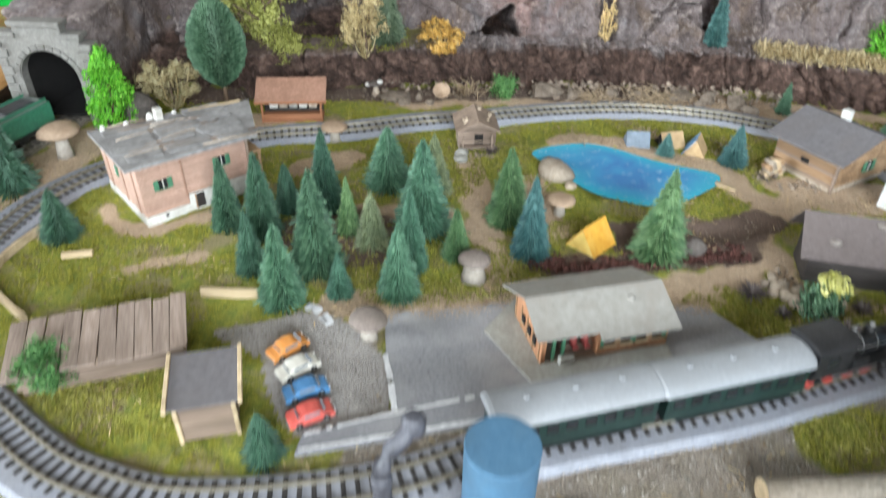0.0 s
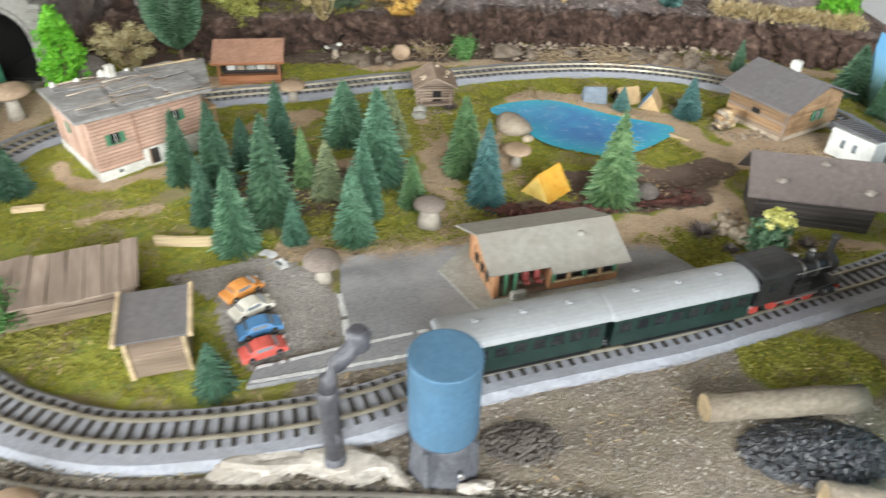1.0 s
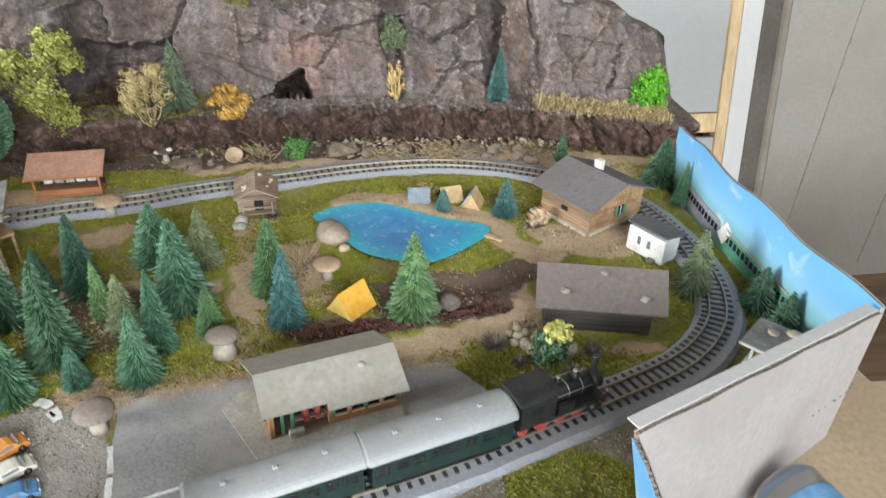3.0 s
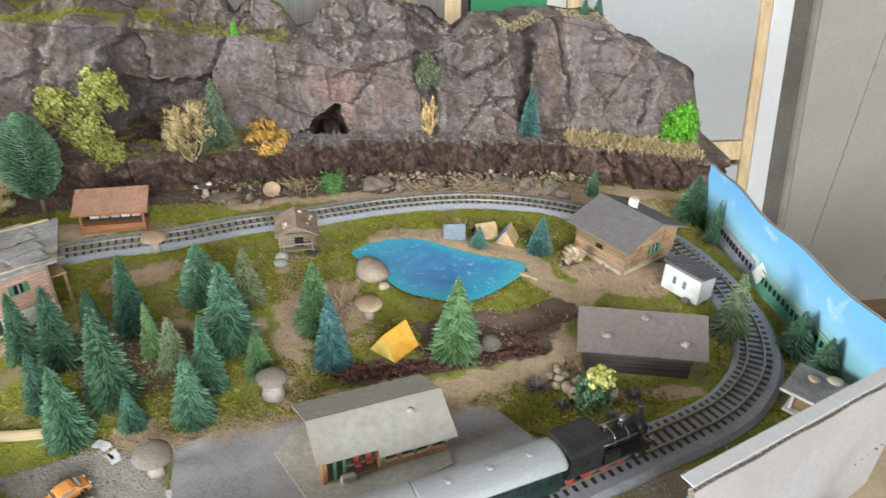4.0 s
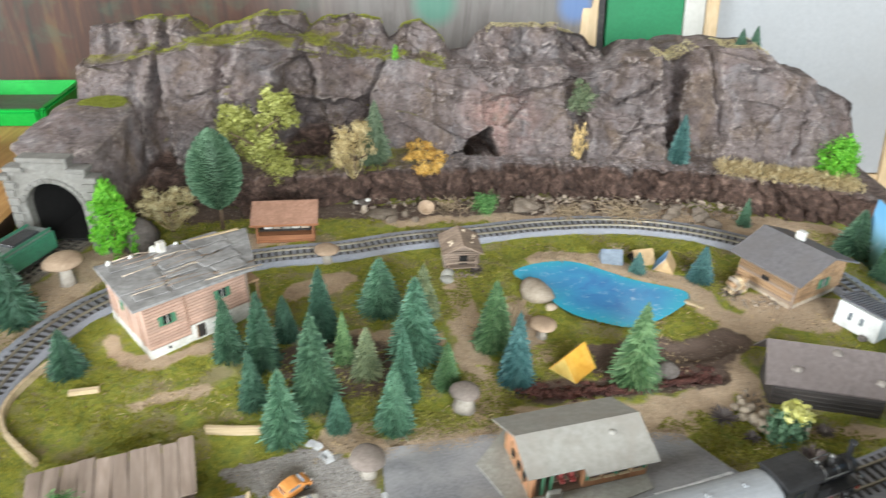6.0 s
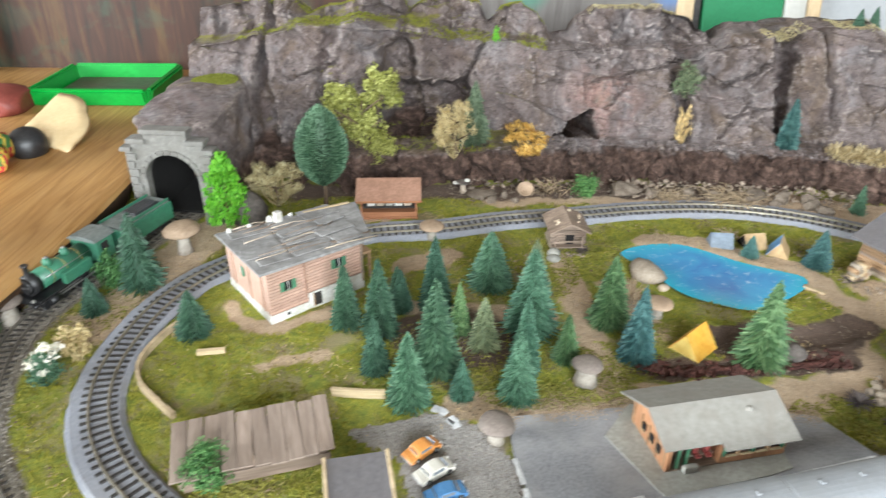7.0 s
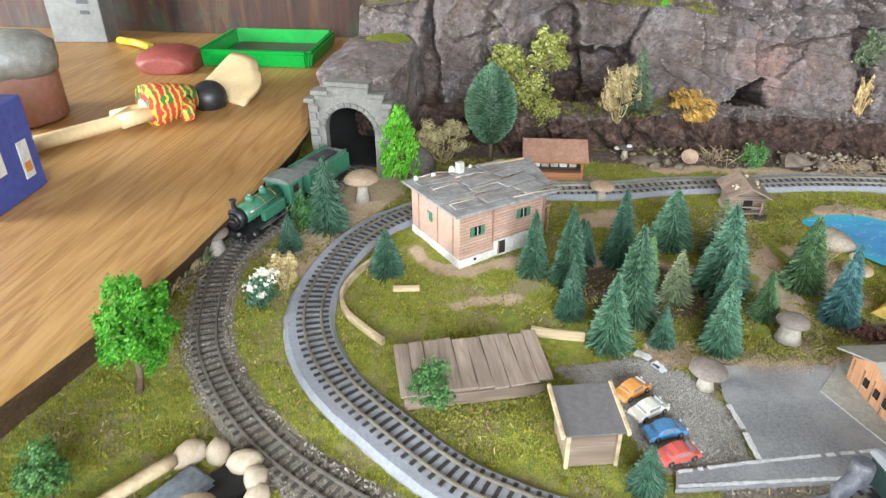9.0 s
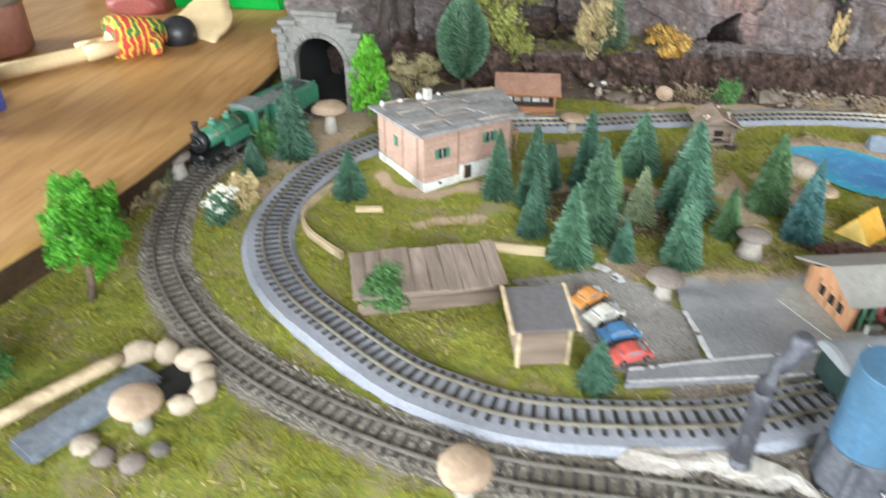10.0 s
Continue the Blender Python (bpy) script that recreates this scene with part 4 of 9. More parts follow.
plain("wall_north", 6.4, 0.1, 2.65, (-0.75, 1.75, -0.85), WALL, "added dull beige wall hidden behind the layout", "wall")
for k, (s, a) in enumerate((((0.1, 3.9, 1.05), (-4.0, -0.2, -0.85)), ((0.1, 3.9, 0.3), (-4.0, -0.2, 1.5)), ((0.1, 0.75, 1.3), (-4.0, -1.775, 0.2)), ((0.1, 1.5, 1.3), (-4.0, 1.0, 0.2)))):
    plain("wall_west", *s, a, WALL, "dull beige wall with a window opening", "wall")
for k, (s, a) in enumerate((((6.4, 0.1, 1.25), (-0.75, -2.1, -0.85)), ((6.4, 0.1, 0.25), (-0.75, -2.1, 1.55)), ((3.25, 0.1, 1.15), (-2.325, -2.1, 0.4)), ((1.1, 0.1, 1.15), (1.9, -2.1, 0.4)))):
    plain("wall_south", *s, a, WALL, "dull beige wall with a window opening", "wall")

# timber work table beside the layout
TABLE = Nodes("oiled_softwood")
tc = TABLE.t.nodes.new("ShaderNodeTexCoord")
mp = TABLE.t.nodes.new("ShaderNodeMapping")
mp.inputs["Scale"].default_value, mp.inputs["Rotation"].default_value = (1.0, 0.055, 0.5), (0, 0, radians(4))
TABLE.link(tc.outputs["Object"], mp.inputs["Vector"])
ring_, streak, fn = TABLE.noise(mp.outputs[0], 26, 3, 0.5, 1.2), TABLE.noise(mp.outputs[0], 95, 4, 0.6, 0.4), TABLE.noise(mp.outputs[0], 420, 4, 0.65)
saw = TABLE.t.nodes.new("ShaderNodeMath")
saw.operation = "PINGPONG"
saw.inputs[1].default_value = 0.07
TABLE.link(ring_, saw.inputs[0])
tcol = TABLE.ramp(saw.outputs[0], [(0.0, (0.32, 0.160, 0.050)), (0.018, (0.40, 0.212, 0.069)), (0.045, (0.47, 0.265, 0.094)), (0.07, (0.505, 0.296, 0.112))])
tcol = TABLE.mix(TABLE.ramp(streak, [(0.42, (0, 0, 0)), (0.68, (0.55, 0.55, 0.55))]), tcol, (0.36, 0.182, 0.058))
tcol = TABLE.mix(TABLE.ramp(fn, [(0.35, (0.35, 0.35, 0.35)), (0.6, (0, 0, 0))]), tcol, (0.30, 0.155, 0.055))
TABLE.bump(fn, 0.12, 0.0006)
TABLE.done(tcol, 0.42)
# undercut waney edge: (x, z) round the top
prof = [(-1.9, -0.014), (-0.660, -0.014), (-0.656, 0.004), (-0.647, 0.022), (-0.637, 0.036), (-0.634, 0.043), (-0.638, 0.048), (-0.649, 0.05), (-1.9, 0.05)]
ys = np.linspace(-0.3, 1.42, 110)
EDGE_Y, EDGE_X = (-0.3, 0.2, 0.25, 0.30, 0.39, 0.47, 0.60, 0.77, 0.86, 0.93, 1.0, 1.42), (-0.01, 0.0, 0.010, 0.020, 0.038, 0.049, 0.056, 0.060, 0.056, 0.035, 0.015, 0.0)
tv = []
for y in ys:
    wobx = 0.004 * noise.noise(Vector((0.3, y * 4, 0))) + float(np.interp(y, EDGE_Y, EDGE_X))
    tv += [(x + (wobx + 0.004 * noise.noise(Vector((k, y * 22, z * 30))) * (1 < k < 5) if x > -1 else 0), y, z) for k, (x, z) in enumerate(prof)]
n = len(prof)


def table_faces(keep):
    return [(i * n + k, i * n + (k + 1) % n, (i + 1) * n + (k + 1) % n, (i + 1) * n + k) for i in range(len(ys) - 1) for k in keep]


ends = [tuple(range(n)), tuple(reversed(range((len(ys) - 1) * n, len(ys) * n)))]
table = thing("work_table", (0, 0, 0), label="oiled softwood work table with a waney edge beside the layout", category="table")
raw("tabletop", tv, table_faces((0, 5, 6, 7, 8)) + ends, TABLE.m, table)
# edge face coloured dark brown to paint the shade on the table's side
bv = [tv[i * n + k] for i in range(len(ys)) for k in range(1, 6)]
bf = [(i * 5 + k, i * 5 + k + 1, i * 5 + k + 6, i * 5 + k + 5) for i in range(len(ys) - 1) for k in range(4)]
raw("bark_edge", bv, bf, surface("painted_shade_edge", (0.040, 0.021, 0.011), (0.14, 0.072, 0.032), 0.85, 260, 30, (0.055, 0.028, 0.014), 0.6, 0.002), table, "rough waney edge coloured dark for shade", True)
for x, y in ((-1.8, -0.2), (-0.78, -0.2), (-1.8, 1.3), (-0.78, 1.3)):
    part("leg", box(0.06, 0.06, 0.85, (x, y, -0.85), bevel=0.004), TABLE.m, table)

# table under the layout
CARD_BROWN = surface("brown_cardboard", (0.30, 0.225, 0.15), (0.42, 0.325, 0.225), 0.85, 160, 14, (0.35, 0.27, 0.19), 0.15)
under = thing("trestle_table", label="brown hardboard table that carries the layout", category="table")
part("tabletop", prism([(-0.64, -0.2), (1.5, -0.2), (1.5, 0.42), (0.69, 0.42), (0.69, 1.415), (-0.64, 1.415)], -0.092, -0.0625, bevel=0.003), CARD_BROWN, under)
for x, y in ((-0.5, -0.1), (1.4, -0.1), (-0.5, 1.35), (0.62, 1.35)):
    part("leg", box(0.05, 0.05, 0.76, (x, y, -0.85), bevel=0.004), TIMBER_TAN, under)

# painted board, green board and white panel behind the cliff
PAINTED = Nodes("rust_and_green_painted_board")
at = PAINTED.where()
mp = PAINTED.t.nodes.new("ShaderNodeMapping")
mp.inputs["Scale"].default_value = (1.6, 1.0, 0.16)
PAINTED.link(at, mp.inputs["Vector"])
a, b = PAINTED.noise(mp.outputs[0], 18, 6, 0.7, 1.2), PAINTED.noise(at, 9, 5, 0.65, 0.6)
pc = PAINTED.ramp(a, [(0.3, (0.014, 0.013, 0.009)), (0.42, (0.040, 0.017, 0.010)), (0.55, (0.060, 0.023, 0.013)), (0.64, (0.095, 0.050, 0.018)), (0.70, (0.020, 0.032, 0.018))])
pc = PAINTED.mix(PAINTED.ramp(b, [(0.5, (0, 0, 0)), (0.66, (0.75, 0.75, 0.75))]), pc, PAINTED.ramp(a, [(0.35, (0.025, 0.045, 0.03)), (0.7, (0.07, 0.085, 0.05))]))
pxx = PAINTED.t.nodes.new("ShaderNodeSeparateXYZ")
PAINTED.link(at, pxx.inputs[0])
gf = PAINTED.add("ShaderNodeMapRange", **{"From Min": -0.36, "From Max": -0.12, "To Min": 0.0, "To Max": 0.85})
PAINTED.link(pxx.outputs["X"], gf.inputs["Value"])
pc = PAINTED.mix(gf.outputs[0], pc, PAINTED.ramp(a, [(0.3, (0.12, 0.105, 0.095)), (0.5, (0.18, 0.165, 0.155)), (0.7, (0.22, 0.205, 0.20))]))
for cx, rad, col_ in ((0.025, 0.055, (0.06, 0.20, 0.14)), (0.315, 0.045, (0.10, 0.19, 0.40))):
    ds_ = PAINTED.t.nodes.new("ShaderNodeVectorMath")
    ds_.operation = "DISTANCE"
    PAINTED.link(at, ds_.inputs[0])
    ds_.inputs[1].default_value = (cx, 1.42, 0.225)
    fo = PAINTED.add("ShaderNodeMapRange", **{"From Min": rad * 0.5, "From Max": rad, "To Min": 0.8, "To Max": 0.0})
    PAINTED.link(ds_.outputs["Value"], fo.inputs["Value"])
    pc = PAINTED.mix(fo.outputs[0], pc, col_)
PAINTED.bump(a, 0.2, 0.002)
PAINTED.done(pc, 0.55)
GREEN_BOARD = surface("flat_green_paint", (0.0, 0.16, 0.055), (0.005, 0.20, 0.07), 0.6, 150, 10, (0.0, 0.15, 0.05), 0.05)
PANEL = surface("pale_grey_panel", (0.34, 0.352, 0.366), (0.385, 0.397, 0.411), 0.75, 100, 4, (0.345, 0.352, 0.358), 0.05)
PINE = wood("pale_pine_batten", (0.50, 0.36, 0.20), (0.66, 0.50, 0.31), (0, 0, 1), 20)
plain("backdrop", 2.56, 0.02, 1.0, (-0.93, 1.43, -0.1), PAINTED.m, "board painted in rust red and mossy green streaks", "backdrop")
plain("trim", 0.034, 0.025, 1.0, (0.347, 1.365, -0.1), PINE, "ochre upright batten between boards", "batten", back=12)
# black strip stands in for the shadow along the batten's right side
plain("trim", 0.020, 0.012, 1.0, (0.3745, 1.380, -0.1), TIMBER_DARK, "dark strip that paints the shadow beside the batten", "batten", back=12)
plain("backdrop", 0.161, 0.02, 1.0, (0.4655, 1.37, -0.1), GREEN_BOARD, "flat bright green painted board", "backdrop", back=12)
plain("trim", 0.042, 0.024, 1.0, (0.568, 1.364, -0.1), surface("cream_upright_paint", (0.47, 0.46, 0.42), (0.54, 0.53, 0.49), 0.6, 120, 8), "cream painted upright beside the green board", "batten", back=12)
plain("trim", 0.026, 0.020, 0.9, (0.603, 1.356, -0.1), PINE, "pine upright beside the pale panel", "batten", back=12)
plain("backdrop", 0.535, 0.018, 0.9, (0.83, 1.37, -0.125), PANEL, "pale grey panel in a pine surround", "panel", back=12)
plain("trim", 0.56, 0.024, 0.045, (0.83, 1.360, -0.171), PINE, "pine cross batten under the pale panel", "batten", back=12)
plain("trim", 0.026, 0.026, 1.25, (1.052, 1.285, -0.5), PINE, "pine upright edge of the pale panel", "batten", back=12)
plain("trim", 0.05, 0.03, 1.35, (1.091, 1.265, -0.6), surface("white_gloss_trim", (0.55, 0.56, 0.57), (0.60, 0.61, 0.62), 0.5, 120, 8, (0.52, 0.53, 0.54), 0.03), "white painted upright post beside the panel", "post", back=12)
plain("backdrop", 0.535, 0.018, 0.35, (0.83, 1.284, -0.525), PANEL, "pale grey panel below the batten", "panel", back=12)
plain("trim", 0.030, 0.02, 1.5, (1.222, 1.305, -0.7), surface("tan_post_paint", (0.25, 0.225, 0.19), (0.31, 0.28, 0.24), 0.7, 120, 8), "tan edge strip beside the door", "post", bevel=0.009, back=12)
# dark board paints the shadowed gap between post and door
plain("trim", 0.086, 0.02, 1.5, (1.162, 1.30, -0.7), surface("gap_shade_paint", (0.10, 0.09, 0.08), (0.15, 0.135, 0.12), 0.7, 120, 8), "dark strip painting the shaded gap between post and door", "post", back=12)
DOORGREY = surface("warm_grey_door_paint", (0.39, 0.374, 0.345), (0.455, 0.438, 0.41), 0.6, 90, 5, (0.38, 0.362, 0.33), 0.06)
doorway = thing("door_1", (1.55, 1.66, -0.85), label="warm grey panelled door standing behind the layout", category="door", kind="structure")
part("leaf", box(0.78, 0.035, 2.05, (0.13, 0, 0), bevel=0.004), DOORGREY, doorway)
for dx in (0.02, 0.34):
    part("groove", box(0.006, 0.004, 1.9, (dx, -0.019, 0.06), bevel=0.0), surface("groove_shadow_paint", (0.40, 0.38, 0.35), (0.46, 0.44, 0.41), 0.7), doorway)
part("jamb", box(0.05, 0.06, 2.1, (-0.30, 0, 0), bevel=0.004), PINE, doorway)


# ---- plants ----
def fir_mesh(name, seed, layers=38, droop=0.55, fill=1.0, profile=1.0):
    """A crown one unit high and one unit in radius: dense whorls of fine bristly sprays."""
    rnd = random.Random(seed)
    v, f = [], []
    layers = int(layers * 1.7)
    for k in range(layers):
        s = (k + rnd.uniform(-0.6, 0.6)) / layers
        s = min(max(s, 0.0), 0.99)
        z = 0.05 + 0.95 * s
        r = (1 - s) ** (0.74 * profile) * rnd.uniform(0.84, 1.04) + 0.03
        n = max(8, int((12 + 62 * (1 - s)) * fill))
        a0 = rnd.uniform(0, 6.28)
        for i in range(n):
            a = a0 + 6.2832 * i / n + rnd.uniform(-0.3, 0.3)
            rr = r * rnd.uniform(0.50, 1.06)
            if rnd.random() < 0.10:
                rr *= rnd.uniform(1.08, 1.24)
            ca, sa = math.cos(a), math.sin(a)
            wd = 0.0175 * (0.5 + r) * rnd.uniform(0.6, 1.4)
            dz = rnd.uniform(-0.018, 0.018)
            zi, zo = z + 0.012 + dz, z - droop * 0.07 * rr + dz + rnd.uniform(-0.026, 0.026)
            b = len(v)
            twist = rnd.uniform(-0.16, 0.16)
            for t, ww in ((0.46, 0.6), (0.70, 1.0), (0.88, 0.8), (1.0, 0.15)):
                zz = zi + (zo - zi) * t ** 1.4
                aa = a + twist * (t - 0.46)
                x, y = math.cos(aa) * rr * t, math.sin(aa) * rr * t
                v += [(x - sa * wd * ww, y + ca * wd * ww, zz - 0.010 * ww), (x, y, zz + 0.006), (x + sa * wd * ww, y - ca * wd * ww, zz - 0.010 * ww)]
            for q in range(3):
                o = b + 3 * q
                f += [(o, o + 1, o + 4, o + 3), (o + 1, o + 2, o + 5, o + 4)]
    # closed inner cone, so that no daylight shows through the middle
    b = len(v)
    for k in range(9):
        s = k / 8
        for i in range(10):
            r = 0.62 * (1 - s) ** (0.74 * profile)
            v.append((r * math.cos(0.6283 * i), r * math.sin(0.6283 * i), 0.07 + 0.90 * s))
    for k in range(8):
        for i in range(10):
            f.append((b + 10 * k + i, b + 10 * k + (i + 1) % 10, b + 10 * (k + 1) + (i + 1) % 10, b + 10 * (k + 1) + i))
    me = bpy.data.meshes.new(name)
    me.from_pydata(v, [], f)
    return me


def leaf_cloud(name, seed, blobs, leaves=900, size=0.09, flat=0.6, clump=13):
    """Small tilted leaves spread over blobs (x, y, z, radius), denser towards their skins."""
    rnd = random.Random(seed)
    v, f = [], []
    tot = sum(b[3] ** 2 for b in blobs)
    for bx, by, bz, br in blobs:
        clumps = [Vector((rnd.gauss(0, 1), rnd.gauss(0, 1), rnd.gauss(0, 1))).normalized() * rnd.uniform(0.55, 1.05) for _ in range(clump)]
        for _ in range(int(leaves * br * br / tot)):
            d = (rnd.choice(clumps) + 0.21 * Vector((rnd.gauss(0, 1), rnd.gauss(0, 1), rnd.gauss(0, 1))))
            c = Vector((bx, by, bz)) + d * br
            d.normalize()
            up = (d + 0.9 * Vector((rnd.uniform(-1, 1), rnd.uniform(-1, 1), rnd.uniform(-1, 1)))).normalized()
            s = up.cross(Vector((0.3, 0.8, 0.5))).normalized()
            t = up.cross(s)
            l = size * rnd.uniform(0.6, 1.3)
            b = len(v)
            v += [tuple(c - s * l), tuple(c - t * l * flat + up * l * 0.25), tuple(c + s * l), tuple(c + t * l * flat + up * l * 0.25)]
            f.append((b, b + 1, b + 2, b + 3))
    me = bpy.data.meshes.new(name)
    me.from_pydata(v, [], f)
    return me


def with_material(me, material):
    me = me.copy()
    me.materials.clear()
    me.materials.append(material)
    return me


FIRS = [fir_mesh("crown", 11, 40), fir_mesh("crown", 12, 34, 0.8), fir_mesh("crown", 13, 44, 0.5, 1.1, 0.9), fir_mesh("crown", 14, 26, 0.9, 0.7)]
fir_cache = {}


def fir(x, y, z, h, r, material, kind, label, lean=0.0):
    root = thing("conifer", (x, y, z), (x * 7919 + y * 104729) % 360, label, "tree", "conifers")
    part("trunk", cyl(0.05 * r + 0.0011, 0.0006, h * 0.9, seg=8), BARK, root)
    key = (material.name, kind)
    if key not in fir_cache:
        fir_cache[key] = with_material(FIRS[kind], material)
    c = link_mesh("crown", fir_cache[key], None, root)
    c.scale = (r, r, h)
    c.rotation_euler = (radians(lean), 0, 0)
    return root


dark_label, blue_label = "dark green flocked model fir tree standing on moss", "blue-green model fir tree with frosted drooping needles"
WOOD = [
        (-0.147, 0.448, 0.080, 0.0215, FIR, 0, blue_label), (-0.097, 0.458, 0.045, 0.0125, FIR, 1, "short blue-green model fir tree on the verge"), (-0.043, 0.460, 0.074, 0.0200, FIR, 1, blue_label), (-0.034, 0.500, 0.086, 0.0165, FIR, 0, blue_label), (-0.172, 0.612, 0.050, 0.0130, FIR_DARK, 2, dark_label),
        (-0.184, 0.493, 0.066, 0.0155, FIR_DARK, 1, dark_label), (-0.123, 0.497, 0.104, 0.0245, FIR_DARK, 2, "tall dark green model fir tree in the small wood"), (-0.225, 0.569, 0.078, 0.0175, FIR_DARK, 0, dark_label),
        (-0.186, 0.556, 0.090, 0.0195, FIR_DARK, 2, dark_label), (-0.167, 0.602, 0.053, 0.0135, FIR_DARK, 1, dark_label), (-0.128, 0.604, 0.092, 0.0195, FIR_DARK, 0, dark_label),
        (-0.064, 0.658, 0.071, 0.0265, FIR, 2, blue_label), (-0.100, 0.562, 0.062, 0.0125, FIR_GREEN, 1, "slim light green model fir tree in the small wood"), (-0.074, 0.538, 0.061, 0.0185, FIR_OLIVE, 3, "sparse olive brown model fir tree in the small wood")]
PATH_FIRS = [
        (-0.023, 0.567, 0.100, 0.0295, FIR, 0, "broad blue-green model fir tree beside the path"), (-0.012, 0.645, 0.070, 0.020, FIR_OLIVE, 1, "grey-green model fir tree beside the log hut"), (0.010, 0.518, 0.055, 0.0145, FIR_GREEN, 0, "small bright green model fir tree beside the path"),
        (0.066, 0.585, 0.083, 0.0225, FIR_GREEN, 2, "green model fir tree beside the sandy path"), (0.083, 0.523, 0.086, 0.0190, FIR_BLUE, 1, "blue teal model fir tree beside the sandy path"), (0.211, 0.524, 0.094, 0.0265, FIR_GREEN, 1, "green model fir tree with pale tips below the pond")]
OUTER_FIRS = [
        (-0.388, 0.548, 0.054, 0.0200, FIR_DARK, 0, "small dark model fir tree beside the track curve"), (0.278, 0.740, 0.031, 0.0130, FIR_BLUE, 3, "tiny teal model fir tree between the tents"), (0.357, 0.721, 0.050, 0.0170, FIR_BLUE, 1, "teal model fir tree beside the timber house"),
        (-0.485, 0.642, 0.095, 0.0290, FIR_DARK, 3, "dark open model fir tree beside the green locomotive"), (-0.515, 0.584, 0.044, 0.0150, FIR_DARK, 1, "small dark model fir tree beside the siding"), (-0.129, 0.279, 0.044, 0.0160, FIR_DARK, 3, "small dark model fir tree beside the little shed"),
        (0.606, 0.790, 0.066, 0.0270, FIR_DARK, 0, "broad dark green model fir tree by the painted sky"), (0.6035, 0.722, 0.062, 0.0125, FIR, 3, "thin blue-green model fir tree by the painted sky"), (0.520, 0.522, 0.080, 0.0230, FIR_OLIVE, 3, "sparse olive model fir tree between barn and track"),
        (0.577, 0.487, 0.052, 0.0210, FIR_DARK, 3, "dark green model fir tree by the painted sky"), (0.578, 0.443, 0.052, 0.0180, FIR_DARK, 3, "dark green model fir tree by the painted sky"), (0.484, 0.876, 0.045, 0.0115, FIR_DARK, 3, "small dark model fir tree below the ledge")]
for x, y, h, r, m, k, lab in WOOD + PATH_FIRS + OUTER_FIRS:
    fir(x, y, -0.001, h * 1.04, r * 1.10, m, k, lab)
fir(-0.082, 0.992, 0.056, 0.100, 0.0290, FIR_OLIVE, 1, "grey-green model fir tree on the rock terrace")
fir(0.402, 0.972, 0.064, 0.078, 0.0190, FIR_BLUE, 2, "slim blue-green model fir tree in a rock cleft")
for dx, hh in ((0.0, 0.030), (0.022, 0.034)):
    fir(0.490 + dx, 1.030, 0.232, hh, 0.011, FIR_DARK, 3, "tiny dark model fir tree on the cliff top")

LOBED = [(0, 0, 0.42, 0.42), (0.28, 0.1, 0.62, 0.34), (-0.3, 0.05, 0.6, 0.33), (0.05, -0.3, 0.7, 0.32), (0.0, 0.25, 0.82, 0.28), (0.12, -0.05, 0.98, 0.22), (-0.34, -0.2, 0.3, 0.26), (0.34, -0.2, 0.28, 0.26), (0.0, -0.38, 0.35, 0.25)]
CROWN = [(0.27 * math.cos(k * 2.4) * (1 if k % 2 else 1.35), 0.27 * math.sin(k * 2.4) * (1 if k % 2 else 1.35), 0.30 + 0.055 * k, 0.27) for k in range(9)] + [(0, 0, 0.5, 0.4), (0.05, 0, 0.95, 0.24)]
ROUND = [(0, 0, 0.5, 0.5), (0.15, 0.1, 0.7, 0.3), (-0.2, -0.1, 0.6, 0.35), (0.1, -0.25, 0.45, 0.33)]
STACK = [(0.0, 0.0, 0.20, 0.34), (0.26, 0.05, 0.12, 0.24), (-0.27, -0.05, 0.15, 0.25), (0.05, 0, 0.48, 0.31), (-0.22, 0.05, 0.46, 0.22), (0.25, 0, 0.5, 0.2), (0, 0, 0.72, 0.25), (-0.14, 0, 0.84, 0.17), (0.1, 0, 0.95, 0.14)]
TIERS = [(rr * math.cos(k * 1.2566 + zz * 9), rr * math.sin(k * 1.2566 + zz * 9), zz, 0.13 + 0.12 * rr) for rr, zz in ((0.40, 0.08), (0.40, 0.27), (0.35, 0.46), (0.27, 0.64), (0.16, 0.81), (0.04, 0.95)) for k in range(5)]
SPRAY = [(0.0, 0.0, 0.12, 0.16), (-0.3, 0.1, 0.45, 0.2), (0.3, -0.1, 0.4, 0.2), (-0.05, -0.2, 0.6, 0.2), (-0.42, -0.1, 0.78, 0.18), (0.18, 0.1, 0.75, 0.18), (0.45, 0.0, 0.7, 0.17), (-0.15, 0.1, 0.95, 0.16), (0.3, -0.1, 0.98, 0.13)]
TWIN = [(0.0, 0, 0.12, 0.22), (-0.22, 0.1, 0.22, 0.2), (0.2, -0.1, 0.25, 0.2), (-0.42, 0.0, 0.42, 0.2), (-0.14, 0.1, 0.44, 0.2), (-0.5, 0.05, 0.62, 0.16), (-0.24, -0.05, 0.64, 0.19), (0.1, 0.0, 0.52, 0.17), (0.34, 0.0, 0.72, 0.2), (0.52, 0.05, 0.62, 0.15), (0.24, 0.05, 0.9, 0.18), (0.46, -0.05, 0.92, 0.16)]


